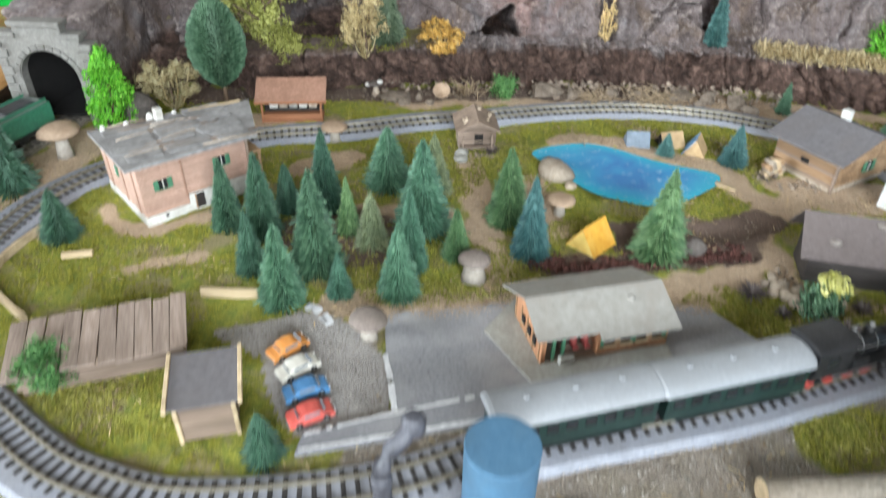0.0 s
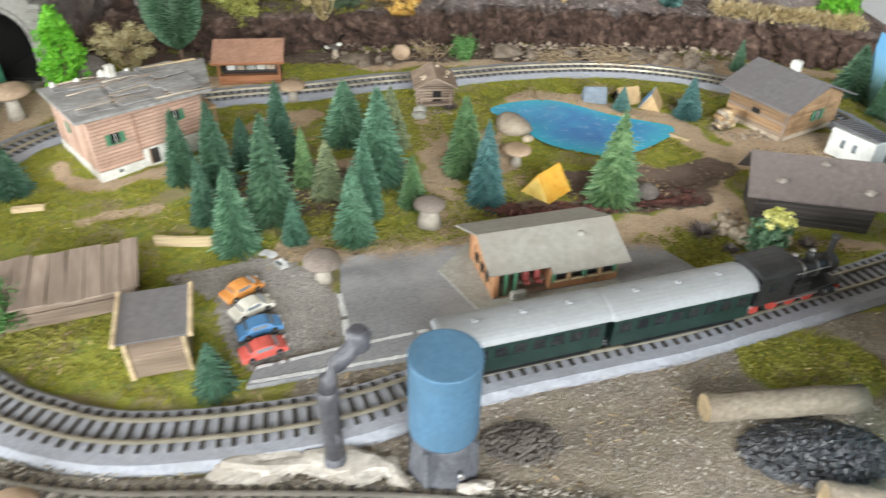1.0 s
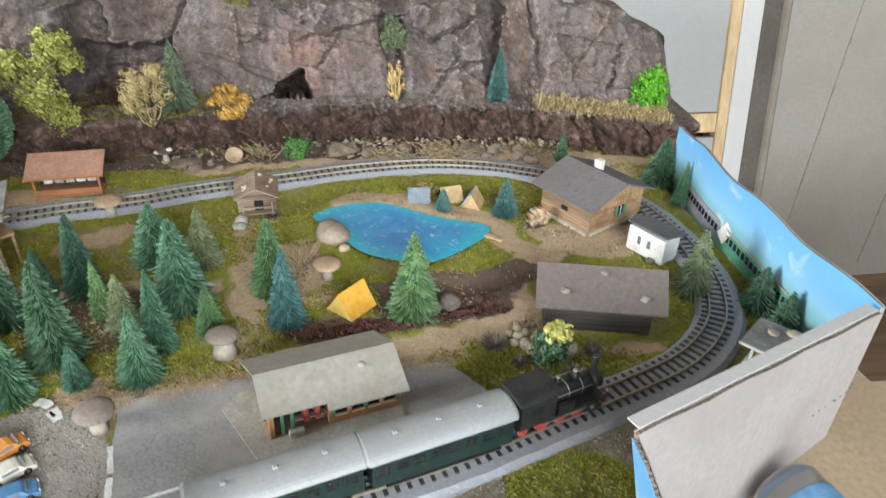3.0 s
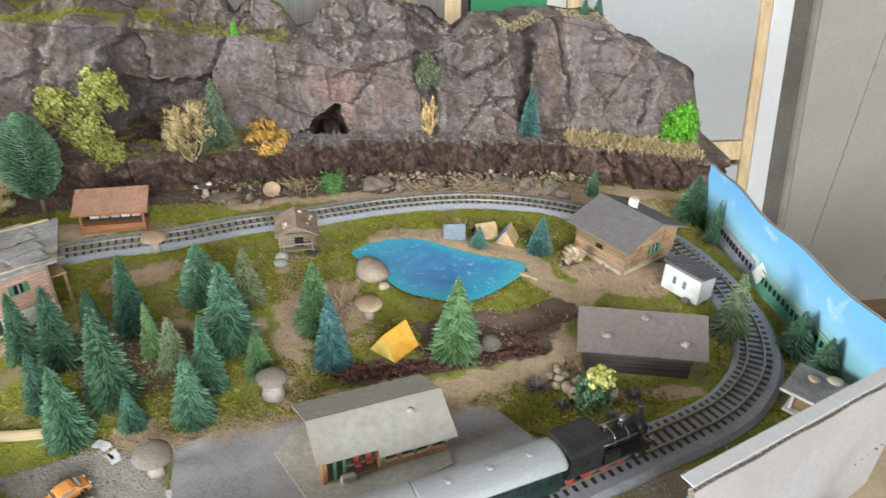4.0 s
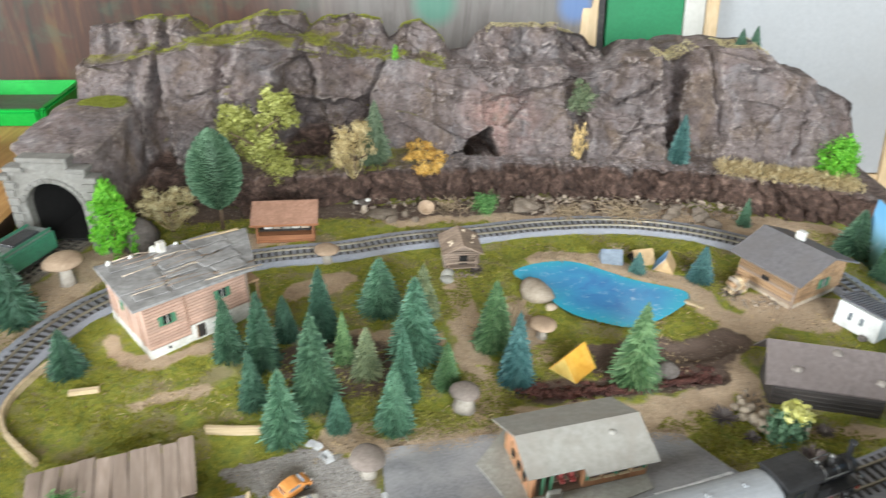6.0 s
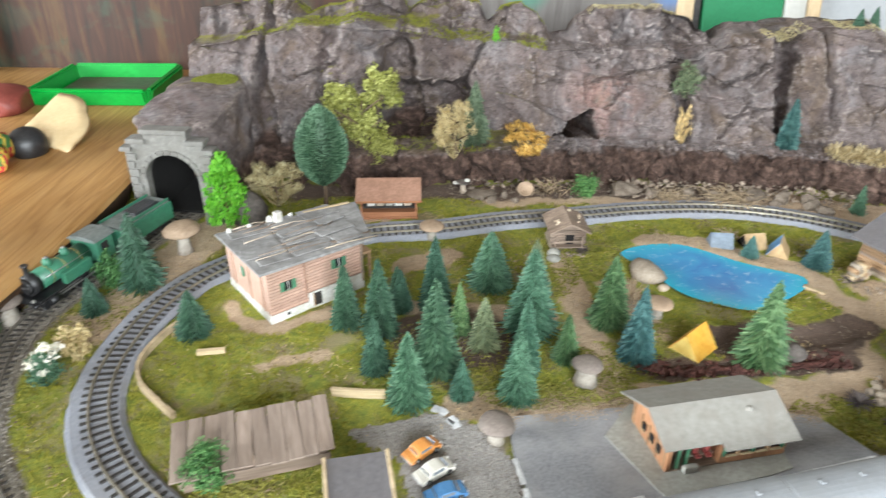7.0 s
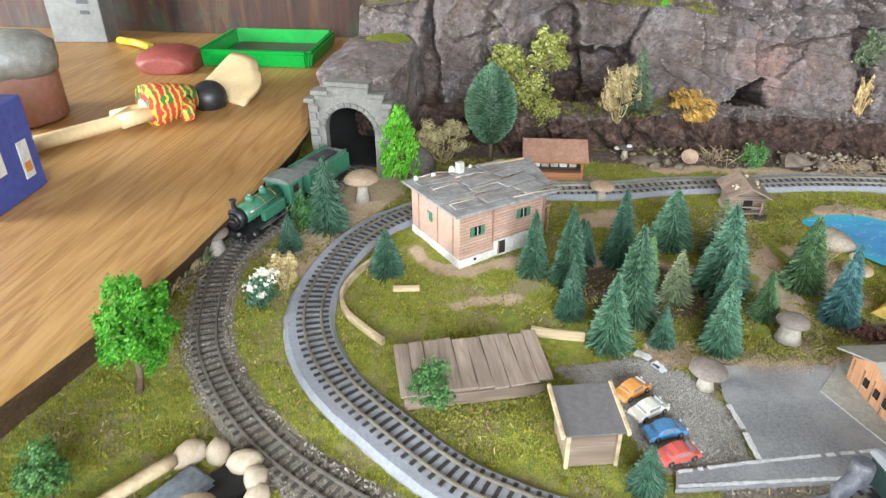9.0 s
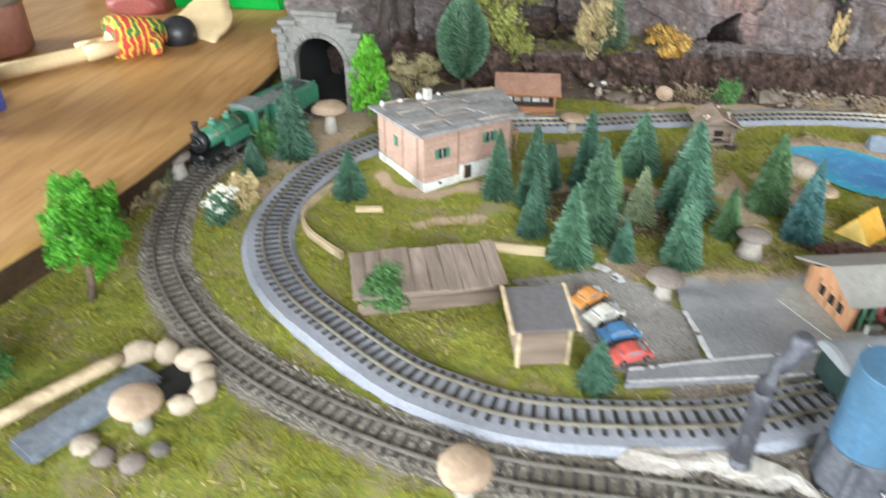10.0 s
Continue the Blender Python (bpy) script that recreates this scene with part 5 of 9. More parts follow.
def leafy(name, x, y, z, h, r, blobs, material, label, seed, leaves=900, size=0.09, trunk=0.0, group="", category="tree"):
    root = thing(name, (x, y, z), 0 if blobs is TWIN else seed * 37 % 360, label, category, group)
    if trunk:
        rnd = random.Random(seed)
        part("trunk", tube([(0, 0, -0.002), (0.04 * r, 0, trunk * 0.5), (0, 0.03 * r, trunk), (0.02 * r, 0, trunk + 0.5 * (h - trunk))], 0.0032 * (h / 0.1), 8, taper=0.45), BARK, root)
        for _ in range(5):
            a, zz = rnd.uniform(0, 6.28), trunk + rnd.uniform(0.0, 0.35) * (h - trunk)
            part("branch", tube([(0, 0, zz), (0.35 * r * math.cos(a), 0.35 * r * math.sin(a), zz + 0.14 * h), (0.62 * r * math.cos(a), 0.62 * r * math.sin(a), zz + 0.24 * h)], 0.0015 * (h / 0.1), 6, taper=0.4), BARK, root)
    if blobs is SPRAY or blobs is TWIN:
        bm = bmesh.new()
        for bx, by, bz, br in blobs:
            q = Vector((bx * r * 1.35, by * r * 1.35, bz * h / 1.12 + 0.002))
            tube([(0, 0, 0), q * 0.5 + Vector((0.1 * r * (bx > 0) - 0.05 * r, 0, -0.06 * h)), q], 0.0012, 5, bm=bm, taper=0.5)
        part("stem", bm, BARK if blobs is TWIN else LEAF_DRY, root)
    thin = blobs is SPRAY
    me = leaf_cloud("crown", seed, blobs, int(leaves * (2.8 if thin else 2.2)), size * (1.15 if thin else 0.62), 0.16 if thin else 0.6)
    c = link_mesh("crown", me, material, root)
    c.location = (0, 0, trunk * 0.85)
    c.scale = (r * 1.35, r * 1.35, (h - trunk * 0.85) / 1.12)
    return root


OPEN = [(0, 0, 0.90, 0.20), (0.1, 0.05, 0.6, 0.2)]
for k in range(16):
    zz = 0.14 + 0.052 * k
    rr = 0.46 * math.sqrt(max(0.15, 1 - ((zz - 0.52) / 0.48) ** 2))
    OPEN.append((rr * math.cos(k * 2.4), rr * math.sin(k * 2.4), zz, 0.19))
lean_tree = leafy("broadleaf_tree", -0.562, 0.323, 0, 0.122, 0.038, OPEN, LEAF_TREE, "bright green foam-leaf model tree with a brown trunk", 21, 6500, 0.050, 0.040)
lean_tree.matrix_basis = pose(-0.562, 0.323, 0, 0, 11, 0) @ pose(0, 0, 0, 0, 0, 57)
leafy("broadleaf_tree", -0.424, 0.795, 0.004, 0.108, 0.040, TIERS, LEAF_BRIGHT, "bright green layered model tree beside the tunnel mouth", 22, 2200, 0.06, 0.010)
leafy("broadleaf_tree", -0.256, 0.957, 0.056, 0.132, 0.068, TWIN, LEAF_YELLOW, "yellow-green straggly model tree on the rock terrace", 23, 3000, 0.05, 0.02)
leafy("bush", -0.225, 0.940, 0.045, 0.045, 0.030, ROUND, LEAF_YELLOW, "dull yellow-green bush on the rock terrace", 24, 700, 0.08, category="bush")
leafy("bush", -0.372, 0.862, 0, 0.070, 0.050, SPRAY, LEAF_DRY, "dry beige feathery bush below the cliff", 25, 1050, 0.06, 0.008, category="bush")
leafy("bush", -0.112, 0.945, 0.046, 0.092, 0.054, SPRAY, LEAF_DRY, "dry beige feathery bush on the rock terrace", 26, 620, 0.058, 0.012, category="bush")
leafy("bush", 0.000, 0.960, 0.052, 0.044, 0.066, SPRAY, LEAF_GOLD, "golden brown dry bush below the cave", 27, 560, 0.07, category="bush")
leafy("bush", 0.628, 0.912, 0.062, 0.066, 0.034, LOBED, LEAF_BRIGHT, "bright green foam bush at the cliff end", 28, 1500, 0.07, category="bush")
leafy("bush", 0.090, 0.915, 0, 0.040, 0.026, ROUND, LEAF_GREEN, "green leafy bush behind the track", 29, 900, 0.08, category="bush")
leafy("bush", -0.301, 0.336, 0, 0.050, 0.024, CROWN, LEAF_GREEN, "round deep green model bush beside the plank shed", 30, 2200, 0.07, 0.006, category="bush")
leafy("bush", -0.565, 0.205, 0, 0.050, 0.023, CROWN, LEAF_GREEN, "round green model bush on the moss", 31, 2200, 0.07, 0.006, category="bush")
leafy("bush", -0.512, 0.630, 0, 0.050, 0.023, CROWN, LEAF_GREEN, "mid green bush beside the green locomotive", 32, 700, 0.09, category="bush")
leafy("bush", -0.050, 1.075, 0.200, 0.022, 0.010, STACK, LEAF_BRIGHT, "small bright green tuft on the cliff top", 33, 200, 0.12, category="bush")
leafy("bush", 0.242, 0.998, 0.135, 0.050, 0.026, LOBED, FIR_OLIVE, "olive tuft of scrub in a rock cleft", 34, 700, 0.08, category="bush")
leafy("bush", 0.243, 0.982, 0.062, 0.062, 0.020, SPRAY, LEAF_DRY, "dry scrub at the foot of a rock cleft", 35, 150, 0.09, category="bush")
fb = leafy("bush", 0.330, 0.432, 0, 0.036, 0.024, LOBED, LEAF_DEEP, "teal bush topped with lemon yellow foam blossom", 36, 800, 0.1, category="bush")
c = link_mesh("blossom", leaf_cloud("blossom", 37, [(-0.2, 0.1, 0, 0.3), (0.2, 0.1, 0.05, 0.3), (0, -0.2, 0.0, 0.28), (0.25, -0.25, -0.3, 0.2), (-0.3, -0.2, -0.2, 0.2)], 500, 0.1), LEAF_LEMON, fb, "lemon yellow blossom")
c.location, c.scale = (-0.002, 0.004, 0.037), (0.030, 0.028, 0.014)
wb = leafy("bush", -0.499, 0.462, 0, 0.042, 0.023, ROUND, LEAF_DEEP, "dark green bush covered with white blossom", 38, 700, 0.1, category="bush")
c = link_mesh("blossom", leaf_cloud("blossom", 39, [(-0.35, 0.1, -0.1, 0.2), (0.35, 0.0, -0.05, 0.2), (0, -0.4, -0.4, 0.2), (0.05, 0.1, 0.15, 0.24), (-0.3, -0.35, -0.5, 0.16), (0.38, -0.3, -0.6, 0.16), (0.1, 0.4, 0.0, 0.18)], 260, 0.1), LEAF_WHITE, wb, "white blossom")
c.location, c.scale = (0, 0, 0.037), (0.031, 0.030, 0.019)
leafy("bush", -0.490, 0.496, 0, 0.046, 0.020, SPRAY, LEAF_DRY, "upright dry straw-coloured plant by the track", 40, 350, 0.1, category="bush")
def egg_mesh(name, seed):
    """Upswept bristles over an egg one unit high and one unit in radius."""
    rnd = random.Random(seed)
    v, f = [], []
    for k in range(46):
        s = (k + 0.5) / 46
        r = math.sin(math.pi * s ** 0.85) ** 0.62
        n = int(10 + 46 * r)
        for i in range(n):
            a = 6.2832 * (i + 0.5 * (k % 2)) / n + rnd.uniform(-0.05, 0.05)
            rr = r * rnd.uniform(0.9, 1.05)
            ca, sa = math.cos(a), math.sin(a)
            wd, rise = 0.060, 0.03 + 0.05 * s
            b = len(v)
            for t, ww in ((0.45, 0.6), (0.8, 1.0), (1.0, 0.2)):
                x, y, z = ca * rr * t, sa * rr * t, s - rise * (1 - t) * 2 + rnd.uniform(-0.005, 0.005)
                v += [(x - sa * wd * ww, y + ca * wd * ww, z - 0.008), (x, y, z + 0.008), (x + sa * wd * ww, y - ca * wd * ww, z - 0.008)]
            for q in range(2):
                o = b + 3 * q
                f += [(o, o + 1, o + 4, o + 3), (o + 1, o + 2, o + 5, o + 4)]
    b = len(v)
    for k in range(13):
        s = k / 12
        r = 0.72 * math.sin(math.pi * min(max(s, 0.004), 0.996) ** 0.85) ** 0.62
        v += [(r * math.cos(0.3927 * i), r * math.sin(0.3927 * i), s) for i in range(16)]
    for k in range(12):
        f += [(b + 16 * k + i, b + 16 * k + (i + 1) % 16, b + 16 * (k + 1) + (i + 1) % 16, b + 16 * (k + 1) + i) for i in range(16)]
    me = bpy.data.meshes.new(name)
    me.from_pydata(v, [], f)
    return me


# egg-shaped bristle tree
eg = thing("bristle_tree", (-0.302, 0.868, 0), 0, "egg-shaped deep green bristle tree on a thin trunk", "tree")
part("trunk", tube([(0, 0, -0.002), (0.001, 0, 0.03), (0, 0, 0.07)], 0.0035, 8, taper=0.7), BARK, eg)
c = link_mesh("crown", egg_mesh("crown", 55), LEAF_DEEP, eg)
c.location, c.scale = (0, 0, 0.036), (0.038, 0.038, 0.120)


def scatter(name, label, category, material, count, region, maker, seed):
    """Many small loose pieces over part of the plan in one mesh of kind stuff."""
    rnd = random.Random(seed)
    v, f = [], []
    n = 0
    tries = 0
    while n < count and tries < count * 12:
        tries += 1
        at_ = region(rnd)
        if at_ is None:
            continue
        maker(rnd, at_, v, f)
        n += 1
    return tagged(raw(name, v, f, material), label, category, kind="stuff")


def tuft(rnd, at_, v, f, hh=0.0026, ww=0.0008):
    for _ in range(3):
        a = rnd.uniform(0, 6.28)
        b = len(v)
        x, y = at_[0] + rnd.uniform(-1, 1) * 0.0012, at_[1] + rnd.uniform(-1, 1) * 0.0012
        h2 = hh * rnd.uniform(0.4, 1.15)
        v += [(x - math.cos(a) * ww, y - math.sin(a) * ww, at_[2] - 0.0006), (x + math.cos(a) * ww, y + math.sin(a) * ww, at_[2] - 0.0006), (x + rnd.uniform(-1, 1) * 0.0016, y + rnd.uniform(-1, 1) * 0.0016, at_[2] + h2)]
        f.append((b, b + 1, b + 2))


OCT = [(1, 0, 0), (0, 1, 0), (-1, 0, 0), (0, -1, 0), (0, 0, 1), (0, 0, -1)]
OCTF = [(0, 1, 4), (1, 2, 4), (2, 3, 4), (3, 0, 4), (1, 0, 5), (2, 1, 5), (3, 2, 5), (0, 3, 5)]


def chip(rnd, at_, v, f, r=0.0016):
    b = len(v)
    a = rnd.uniform(0, 6.28)
    s = [r * rnd.uniform(0.5, 1.4), r * rnd.uniform(0.5, 1.3), r * rnd.uniform(0.4, 0.9)]
    for p in OCT:
        x, y, z = (p[k] * s[k] * rnd.uniform(0.75, 1.2) for k in range(3))
        v.append((at_[0] + x * math.cos(a) - y * math.sin(a), at_[1] + x * math.sin(a) + y * math.cos(a), at_[2] + z + 0.3 * s[2]))
    f.extend(tuple(b + k for k in q) for q in OCTF)




def surface_z(x, y):
    c = min(max(int((x - GX[0]) / (GX[1] - GX[0])), 0), len(GX) - 2)
    r = min(max(int((y - GY[0]) / (GY[1] - GY[0])), 0), len(GY) - 2)
    return gz[r, c], dirt[r, c], grav[r, c], dark[r, c]


near_main = np.min(np.hypot(gx[..., None][:, :, 0:1] - main_line[None, None, ::3, 0], gy[..., None] - main_line[None, None, ::3, 1]), axis=2)
near_side = np.min(np.hypot(gx[..., None] - side_line[None, None, ::3, 0], gy[..., None] - side_line[None, None, ::3, 1]), axis=2)


def cell(x, y):
    return min(max(int((y - GY[0]) / (GY[1] - GY[0])), 0), len(GY) - 2), min(max(int((x - GX[0]) / (GX[1] - GX[0])), 0), len(GX) - 2)


PLATFORM = [(-0.108, 0.278), (-0.045, 0.292), (0.05, 0.312), (0.14, 0.333), (0.22, 0.350), (0.29, 0.373), (0.262, 0.397), (0.232, 0.440), (0.10, 0.452), (-0.055, 0.428), (-0.050, 0.376), (-0.037, 0.316), (-0.105, 0.296)]


def mossy(rnd):
    x, y = rnd.uniform(-0.655, 0.596), rnd.uniform(0.10, 0.92)
    r, c = cell(x, y)
    if (x > 0.325 and y < 0.249 + 0.426 * (x - 0.315)) or near_main[r, c] < 0.024 or near_side[r, c] < 0.017 or gin[r, c] or dirt[r, c] + grav[r, c] + dark[r, c] > 0.45:
        return None
    if noise.noise(Vector((x * 24, y * 24, 5))) < -0.22 + rnd.uniform(-0.25, 0.25):
        return None
    if inside(np.array([x]), np.array([y]), PLATFORM)[0]:
        return None
    return x, y, gz[r, c]


def gritty(rnd):
    x, y = rnd.uniform(-0.60, 0.36), rnd.uniform(0.12, 0.45)
    r, c = cell(x, y)
    if grav[r, c] < 0.5 or near_main[r, c] < 0.022 or near_side[r, c] < 0.004:
        return None
    return x, y, max(gz[r, c], 0.0005)


def dusty(rnd):
    x, y = rnd.uniform(-0.5, 0.6), rnd.uniform(0.42, 0.95)
    r, c = cell(x, y)
    if dirt[r, c] + dark[r, c] < 0.6 or near_main[r, c] < 0.022:
        return None
    return x, y, gz[r, c]


scatter("moss_flock", "yellow-green moss flock over the ground", "moss", MOSS_TUFT, 42000, mossy, tuft, 5)
scatter("loose_gravel", "loose grey gravel stones", "gravel", PEBBLE, 5200, gritty, lambda r, a, v, f: chip(r, a, v, f, 0.0011), 6)


def rubble_place(rnd):
    x = rnd.uniform(-0.12, 0.50)
    if x < 0.16 and rnd.random() < 0.6:
        return None
    y = along(EDGE, x) - rnd.uniform(-0.004, 0.055) * rnd.random() ** 0.5
    r, c = cell(x, y)
    if near_main[r, c] < 0.027:
        return None
    return x, y, max(0.0, 0.012 - 0.3 * (along(EDGE, x) - y)) * rnd.uniform(0.4, 1)


def side_gravel(rnd):
    i = rnd.randrange(len(side_line) - 1)
    o = rnd.uniform(-0.024, 0.024)
    if abs(abs(o) - 0.0088) < 0.0018 or noise.noise(Vector((side_line[i][0] * 30, side_line[i][1] * 30, 2))) < rnd.uniform(-0.6, 0.2):
        return None
    s_ = rnd.random()
    x = side_line[i][0] + (side_line[i + 1][0] - side_line[i][0]) * s_ + side_dir[i][1] * o
    y = side_line[i][1] + (side_line[i + 1][1] - side_line[i][1]) * s_ - side_dir[i][0] * o
    return x, y, 0.0018


scatter("siding_gravel", "dusty gravel between the siding rails", "gravel", PEBBLE, 5200, side_gravel, lambda r, a, v, f: chip(r, a, v, f, 0.0013), 16)
RUBBLE = surface("dusty_broken_rubble", (0.20, 0.155, 0.115), (0.40, 0.32, 0.25), 0.9, 260, 60, island=0.4)
scatter("cliff_rubble", "beige broken rubble at the foot of the ledge", "rubble", RUBBLE, 1000, rubble_place, lambda r, a, v, f: chip(r, a, v, f, 0.0012 + 0.0042 * r.random() ** 3), 8)
scatter("path_grit", "loose brown grit on the sandy paths", "grit", STONE, 2600, dusty, lambda r, a, v, f: chip(r, a, v, f, 0.0010), 7)


def ledge_turf(rnd):
    x = rnd.uniform(-0.46, 0.03)
    v = rnd.choice((rnd.uniform(0.735, 0.81), rnd.uniform(0.915, 0.96), rnd.uniform(0.21, 0.33)))
    if v < 0.4 and not -0.235 < x < -0.05:
        return None
    if noise.noise(Vector((x * 26, v * 30, 2))) < -0.05 + rnd.uniform(-0.2, 0.2):
        return None
    return tuple(cliff_point(x, v))


def crest_straw(rnd):
    x = rnd.choice((rnd.uniform(0.355, 0.43), rnd.uniform(0.455, 0.52), rnd.uniform(0.10, 0.24)))
    p = cliff_point(x, rnd.uniform(0.735, 0.80) if x > 0.3 else rnd.uniform(0.91, 0.94))
    return tuple(p)


def hill_turf(rnd):
    a, s = rnd.uniform(0, 6.28), math.sqrt(rnd.random())
    x, y = HC.x + 0.018 + 0.034 * s * math.cos(a), HC.y + 0.055 + 0.022 * s * math.sin(a)
    if noise.noise(Vector((x * 30, y * 30, 8))) < -0.1 + rnd.uniform(-0.2, 0.2):
        return None
    ok, at_, *_ = hill.ray_cast(Vector((x, y, 0.4)), Vector((0, 0, -1)))
    return tuple(at_) if ok and at_.z > 0.10 else None


scatter("ledge_turf", "yellow-green turf on the ledges of the cliff", "turf", MOSS_TUFT, 5200, ledge_turf, tuft, 41)
scatter("hill_turf", "yellow-green turf on the tunnel hill", "turf", MOSS_TUFT, 1300, hill_turf, tuft, 42)
scatter("crest_turf", "tan dry turf along the cliff top", "turf", LEAF_DRY, 1500, crest_straw, tuft, 43)


def crumbs(rnd):
    """Loose rock where faces break: foot, crest, clefts and cracks."""
    k = rnd.random()
    if k < 0.40:
        return tuple(cliff_point(rnd.uniform(-0.05, 0.60), rnd.uniform(0.19, 0.33)))
    if k < 0.62:
        return tuple(cliff_point(rnd.uniform(-0.15, 0.28), rnd.uniform(0.70, 0.81)))
    if k < 0.80:
        left, right, depth = CLEFTS[rnd.randrange(2)]
        v = rnd.uniform(0.32, 0.74)
        z = 0.066 + 0.14 * (v - 0.32) / 0.42
        return tuple(cliff_point(rnd.choice((along(left, z), along(right, z))) + rnd.gauss(0, 0.008), v))
    x0, z0, x1, z1, wd, dp, step = CRACKS[rnd.randrange(len(CRACKS))]
    t = rnd.random()
    x, z = x0 + (x1 - x0) * t + rnd.gauss(0, 0.004), z0 + (z1 - z0) * t + rnd.gauss(0, 0.004)
    v = 0.32 + 0.42 * (z - along(EDGE_Z, x)) / (along(CREST, x) - along(EDGE_Z, x))
    return tuple(cliff_point(x, v)) if 0.32 < v < 0.9 else None


CRUMB = surface("crumbled_rock", (0.10, 0.08, 0.075), (0.29, 0.245, 0.235), 0.9, 260, 60, island=0.5)
scatter("rock_crumbs", "crumbled purple-grey rock on the ledges and cracks", "rock debris", CRUMB, 2600, crumbs, lambda r, a, v, f: chip(r, a, v, f, 0.0010 + 0.0026 * r.random() ** 2.5), 44)


def off_board(x, y):
    return x > 0.325 and y < 0.243 + 0.426 * (x - 0.315) + 0.006


def litter_place(rnd):
    """Loose scatter in drifts over the moss and round the buildings."""
    x, y = rnd.uniform(-0.64, 0.594), rnd.uniform(0.12, 0.90)
    if off_board(x, y) or noise.noise(Vector((x * 17, y * 17, 11))) < rnd.uniform(-0.05, 0.45):
        return None
    r, c = cell(x, y)
    if near_main[r, c] < 0.025 or near_side[r, c] < 0.016 or gin[r, c] or inside(np.array([x]), np.array([y]), PLATFORM)[0]:
        return None
    return x, y, gz[r, c] + 0.0004


def foam_place(rnd):
    cx, cy, rx, ry = rnd.choice(FOAM)
    a, s = rnd.uniform(0, 6.28), math.sqrt(rnd.random())
    x, y = cx + rx * s * math.cos(a), cy + ry * s * math.sin(a)
    r, c = cell(x, y)
    if off_board(x, y) or near_main[r, c] < 0.025 or gin[r, c] or grav[r, c] > 0.5 or noise.noise(Vector((x * 40, y * 40, 3))) < rnd.uniform(-0.5, 0.2):
        return None
    return x, y, gz[r, c] + 0.0003


def twiglet(rnd, at_, v, f):
    a, l = rnd.uniform(0, 6.28), rnd.uniform(0.002, 0.007)
    d = Vector((math.cos(a), math.sin(a), rnd.uniform(0, 0.35))) * l
    s = Vector((-math.sin(a), math.cos(a), 0)) * 0.0004
    p = Vector(at_) + Vector((0, 0, 0.0006))
    b = len(v)
    v += [tuple(p - s), tuple(p + s), tuple(p + d + s), tuple(p + d - s)]
    f.append((b, b + 1, b + 2, b + 3))


# sand trodden over the back edge of the paving
SPILT = surface("spilt_sand_grain", (0.28, 0.20, 0.13), (0.50, 0.385, 0.27), 0.95, 500, 60, island=0.3)


def spilt_place(rnd):
    x = rnd.uniform(-0.062, 0.236)
    y = float(np.interp(x, (-0.06, 0.10, 0.236), (0.427, 0.452, 0.438))) + rnd.gauss(0, 0.0055)
    return None if noise.noise(Vector((x * 34, y * 34, 2))) < rnd.uniform(-0.4, 0.25) else (x, y, 0.0031)


scatter("spilt_sand", "sandy grit trodden over the edge of the paving", "sand", SPILT, 5200, spilt_place, lambda r, a, v, f: chip(r, a, v, f, 0.0006), 77)
# thicker foam scatter: between the sheds, round the barn, along the wood, beside the hut and on the banks
FOAM = [(-0.25, 0.34, 0.07, 0.045), (-0.30, 0.345, 0.05, 0.035), (0.27, 0.44, 0.06, 0.035), (0.36, 0.42, 0.08, 0.030), (0.05, 0.50, 0.03, 0.05), (-0.02, 0.46, 0.06, 0.02), (0.10, 0.72, 0.05, 0.05), (0.33, 0.77, 0.06, 0.03), (0.38, 0.72, 0.03, 0.04), (-0.10, 0.53, 0.10, 0.06),
        (0.14, 0.56, 0.04, 0.03), (-0.52, 0.62, 0.05, 0.10), (-0.55, 0.45, 0.05, 0.08), (0.56, 0.52, 0.04, 0.08), (0.58, 0.80, 0.05, 0.06), (0.30, 0.29, 0.06, 0.03), (0.02, 0.70, 0.03, 0.06)]
FOAM_MAT = leaf("olive_foam_crumb", (0.13, 0.12, 0.02), (0.30, 0.285, 0.05), 0.95, tip=(0.46, 0.42, 0.12))
LITTER = surface("brown_ground_litter", (0.17, 0.115, 0.065), (0.40, 0.30, 0.19), 0.95, 400, 60, island=0.5)
scatter("foam_scatter", "coarse olive foam crumbs on the model ground", "ground scatter", FOAM_MAT, 13000, foam_place, lambda r, a, v, f: chip(r, a, v, f, 0.0010 + 0.0010 * r.random()), 45)
scatter("ground_litter", "brown crumbs and bark litter on the model ground", "ground scatter", LITTER, 5200, litter_place, lambda r, a, v, f: chip(r, a, v, f, 0.0006 + 0.0014 * r.random() ** 2), 46)
scatter("twig_litter", "dry twig and straw litter on the model ground", "ground scatter", STRAW, 1400, litter_place, twiglet, 47)


def pebble_place(rnd):
    cx, cy, rx, ry = rnd.choice(((0.327, 0.475, 0.010, 0.035), (0.335, 0.445, 0.014, 0.012), (0.42, 0.665, 0.03, 0.012), (0.378, 0.70, 0.014, 0.03), (0.36, 0.76, 0.03, 0.02), (0.095, 0.63, 0.02, 0.03), (0.215, 0.512, 0.03, 0.006), (0.045, 0.735, 0.02, 0.012), (-0.02, 0.70, 0.02, 0.03)))
    x, y = cx + rx * rnd.gauss(0, 0.55), cy + ry * rnd.gauss(0, 0.55)
    r, c = cell(x, y)
    return None if gin[r, c] or near_main[r, c] < 0.025 else (x, y, gz[r, c])


scatter("loose_pebbles", "loose beige and pinkish pebbles beside the buildings", "pebbles", RUBBLE, 420, pebble_place, lambda r, a, v, f: chip(r, a, v, f, 0.0012 + 0.0026 * r.random() ** 2), 48)

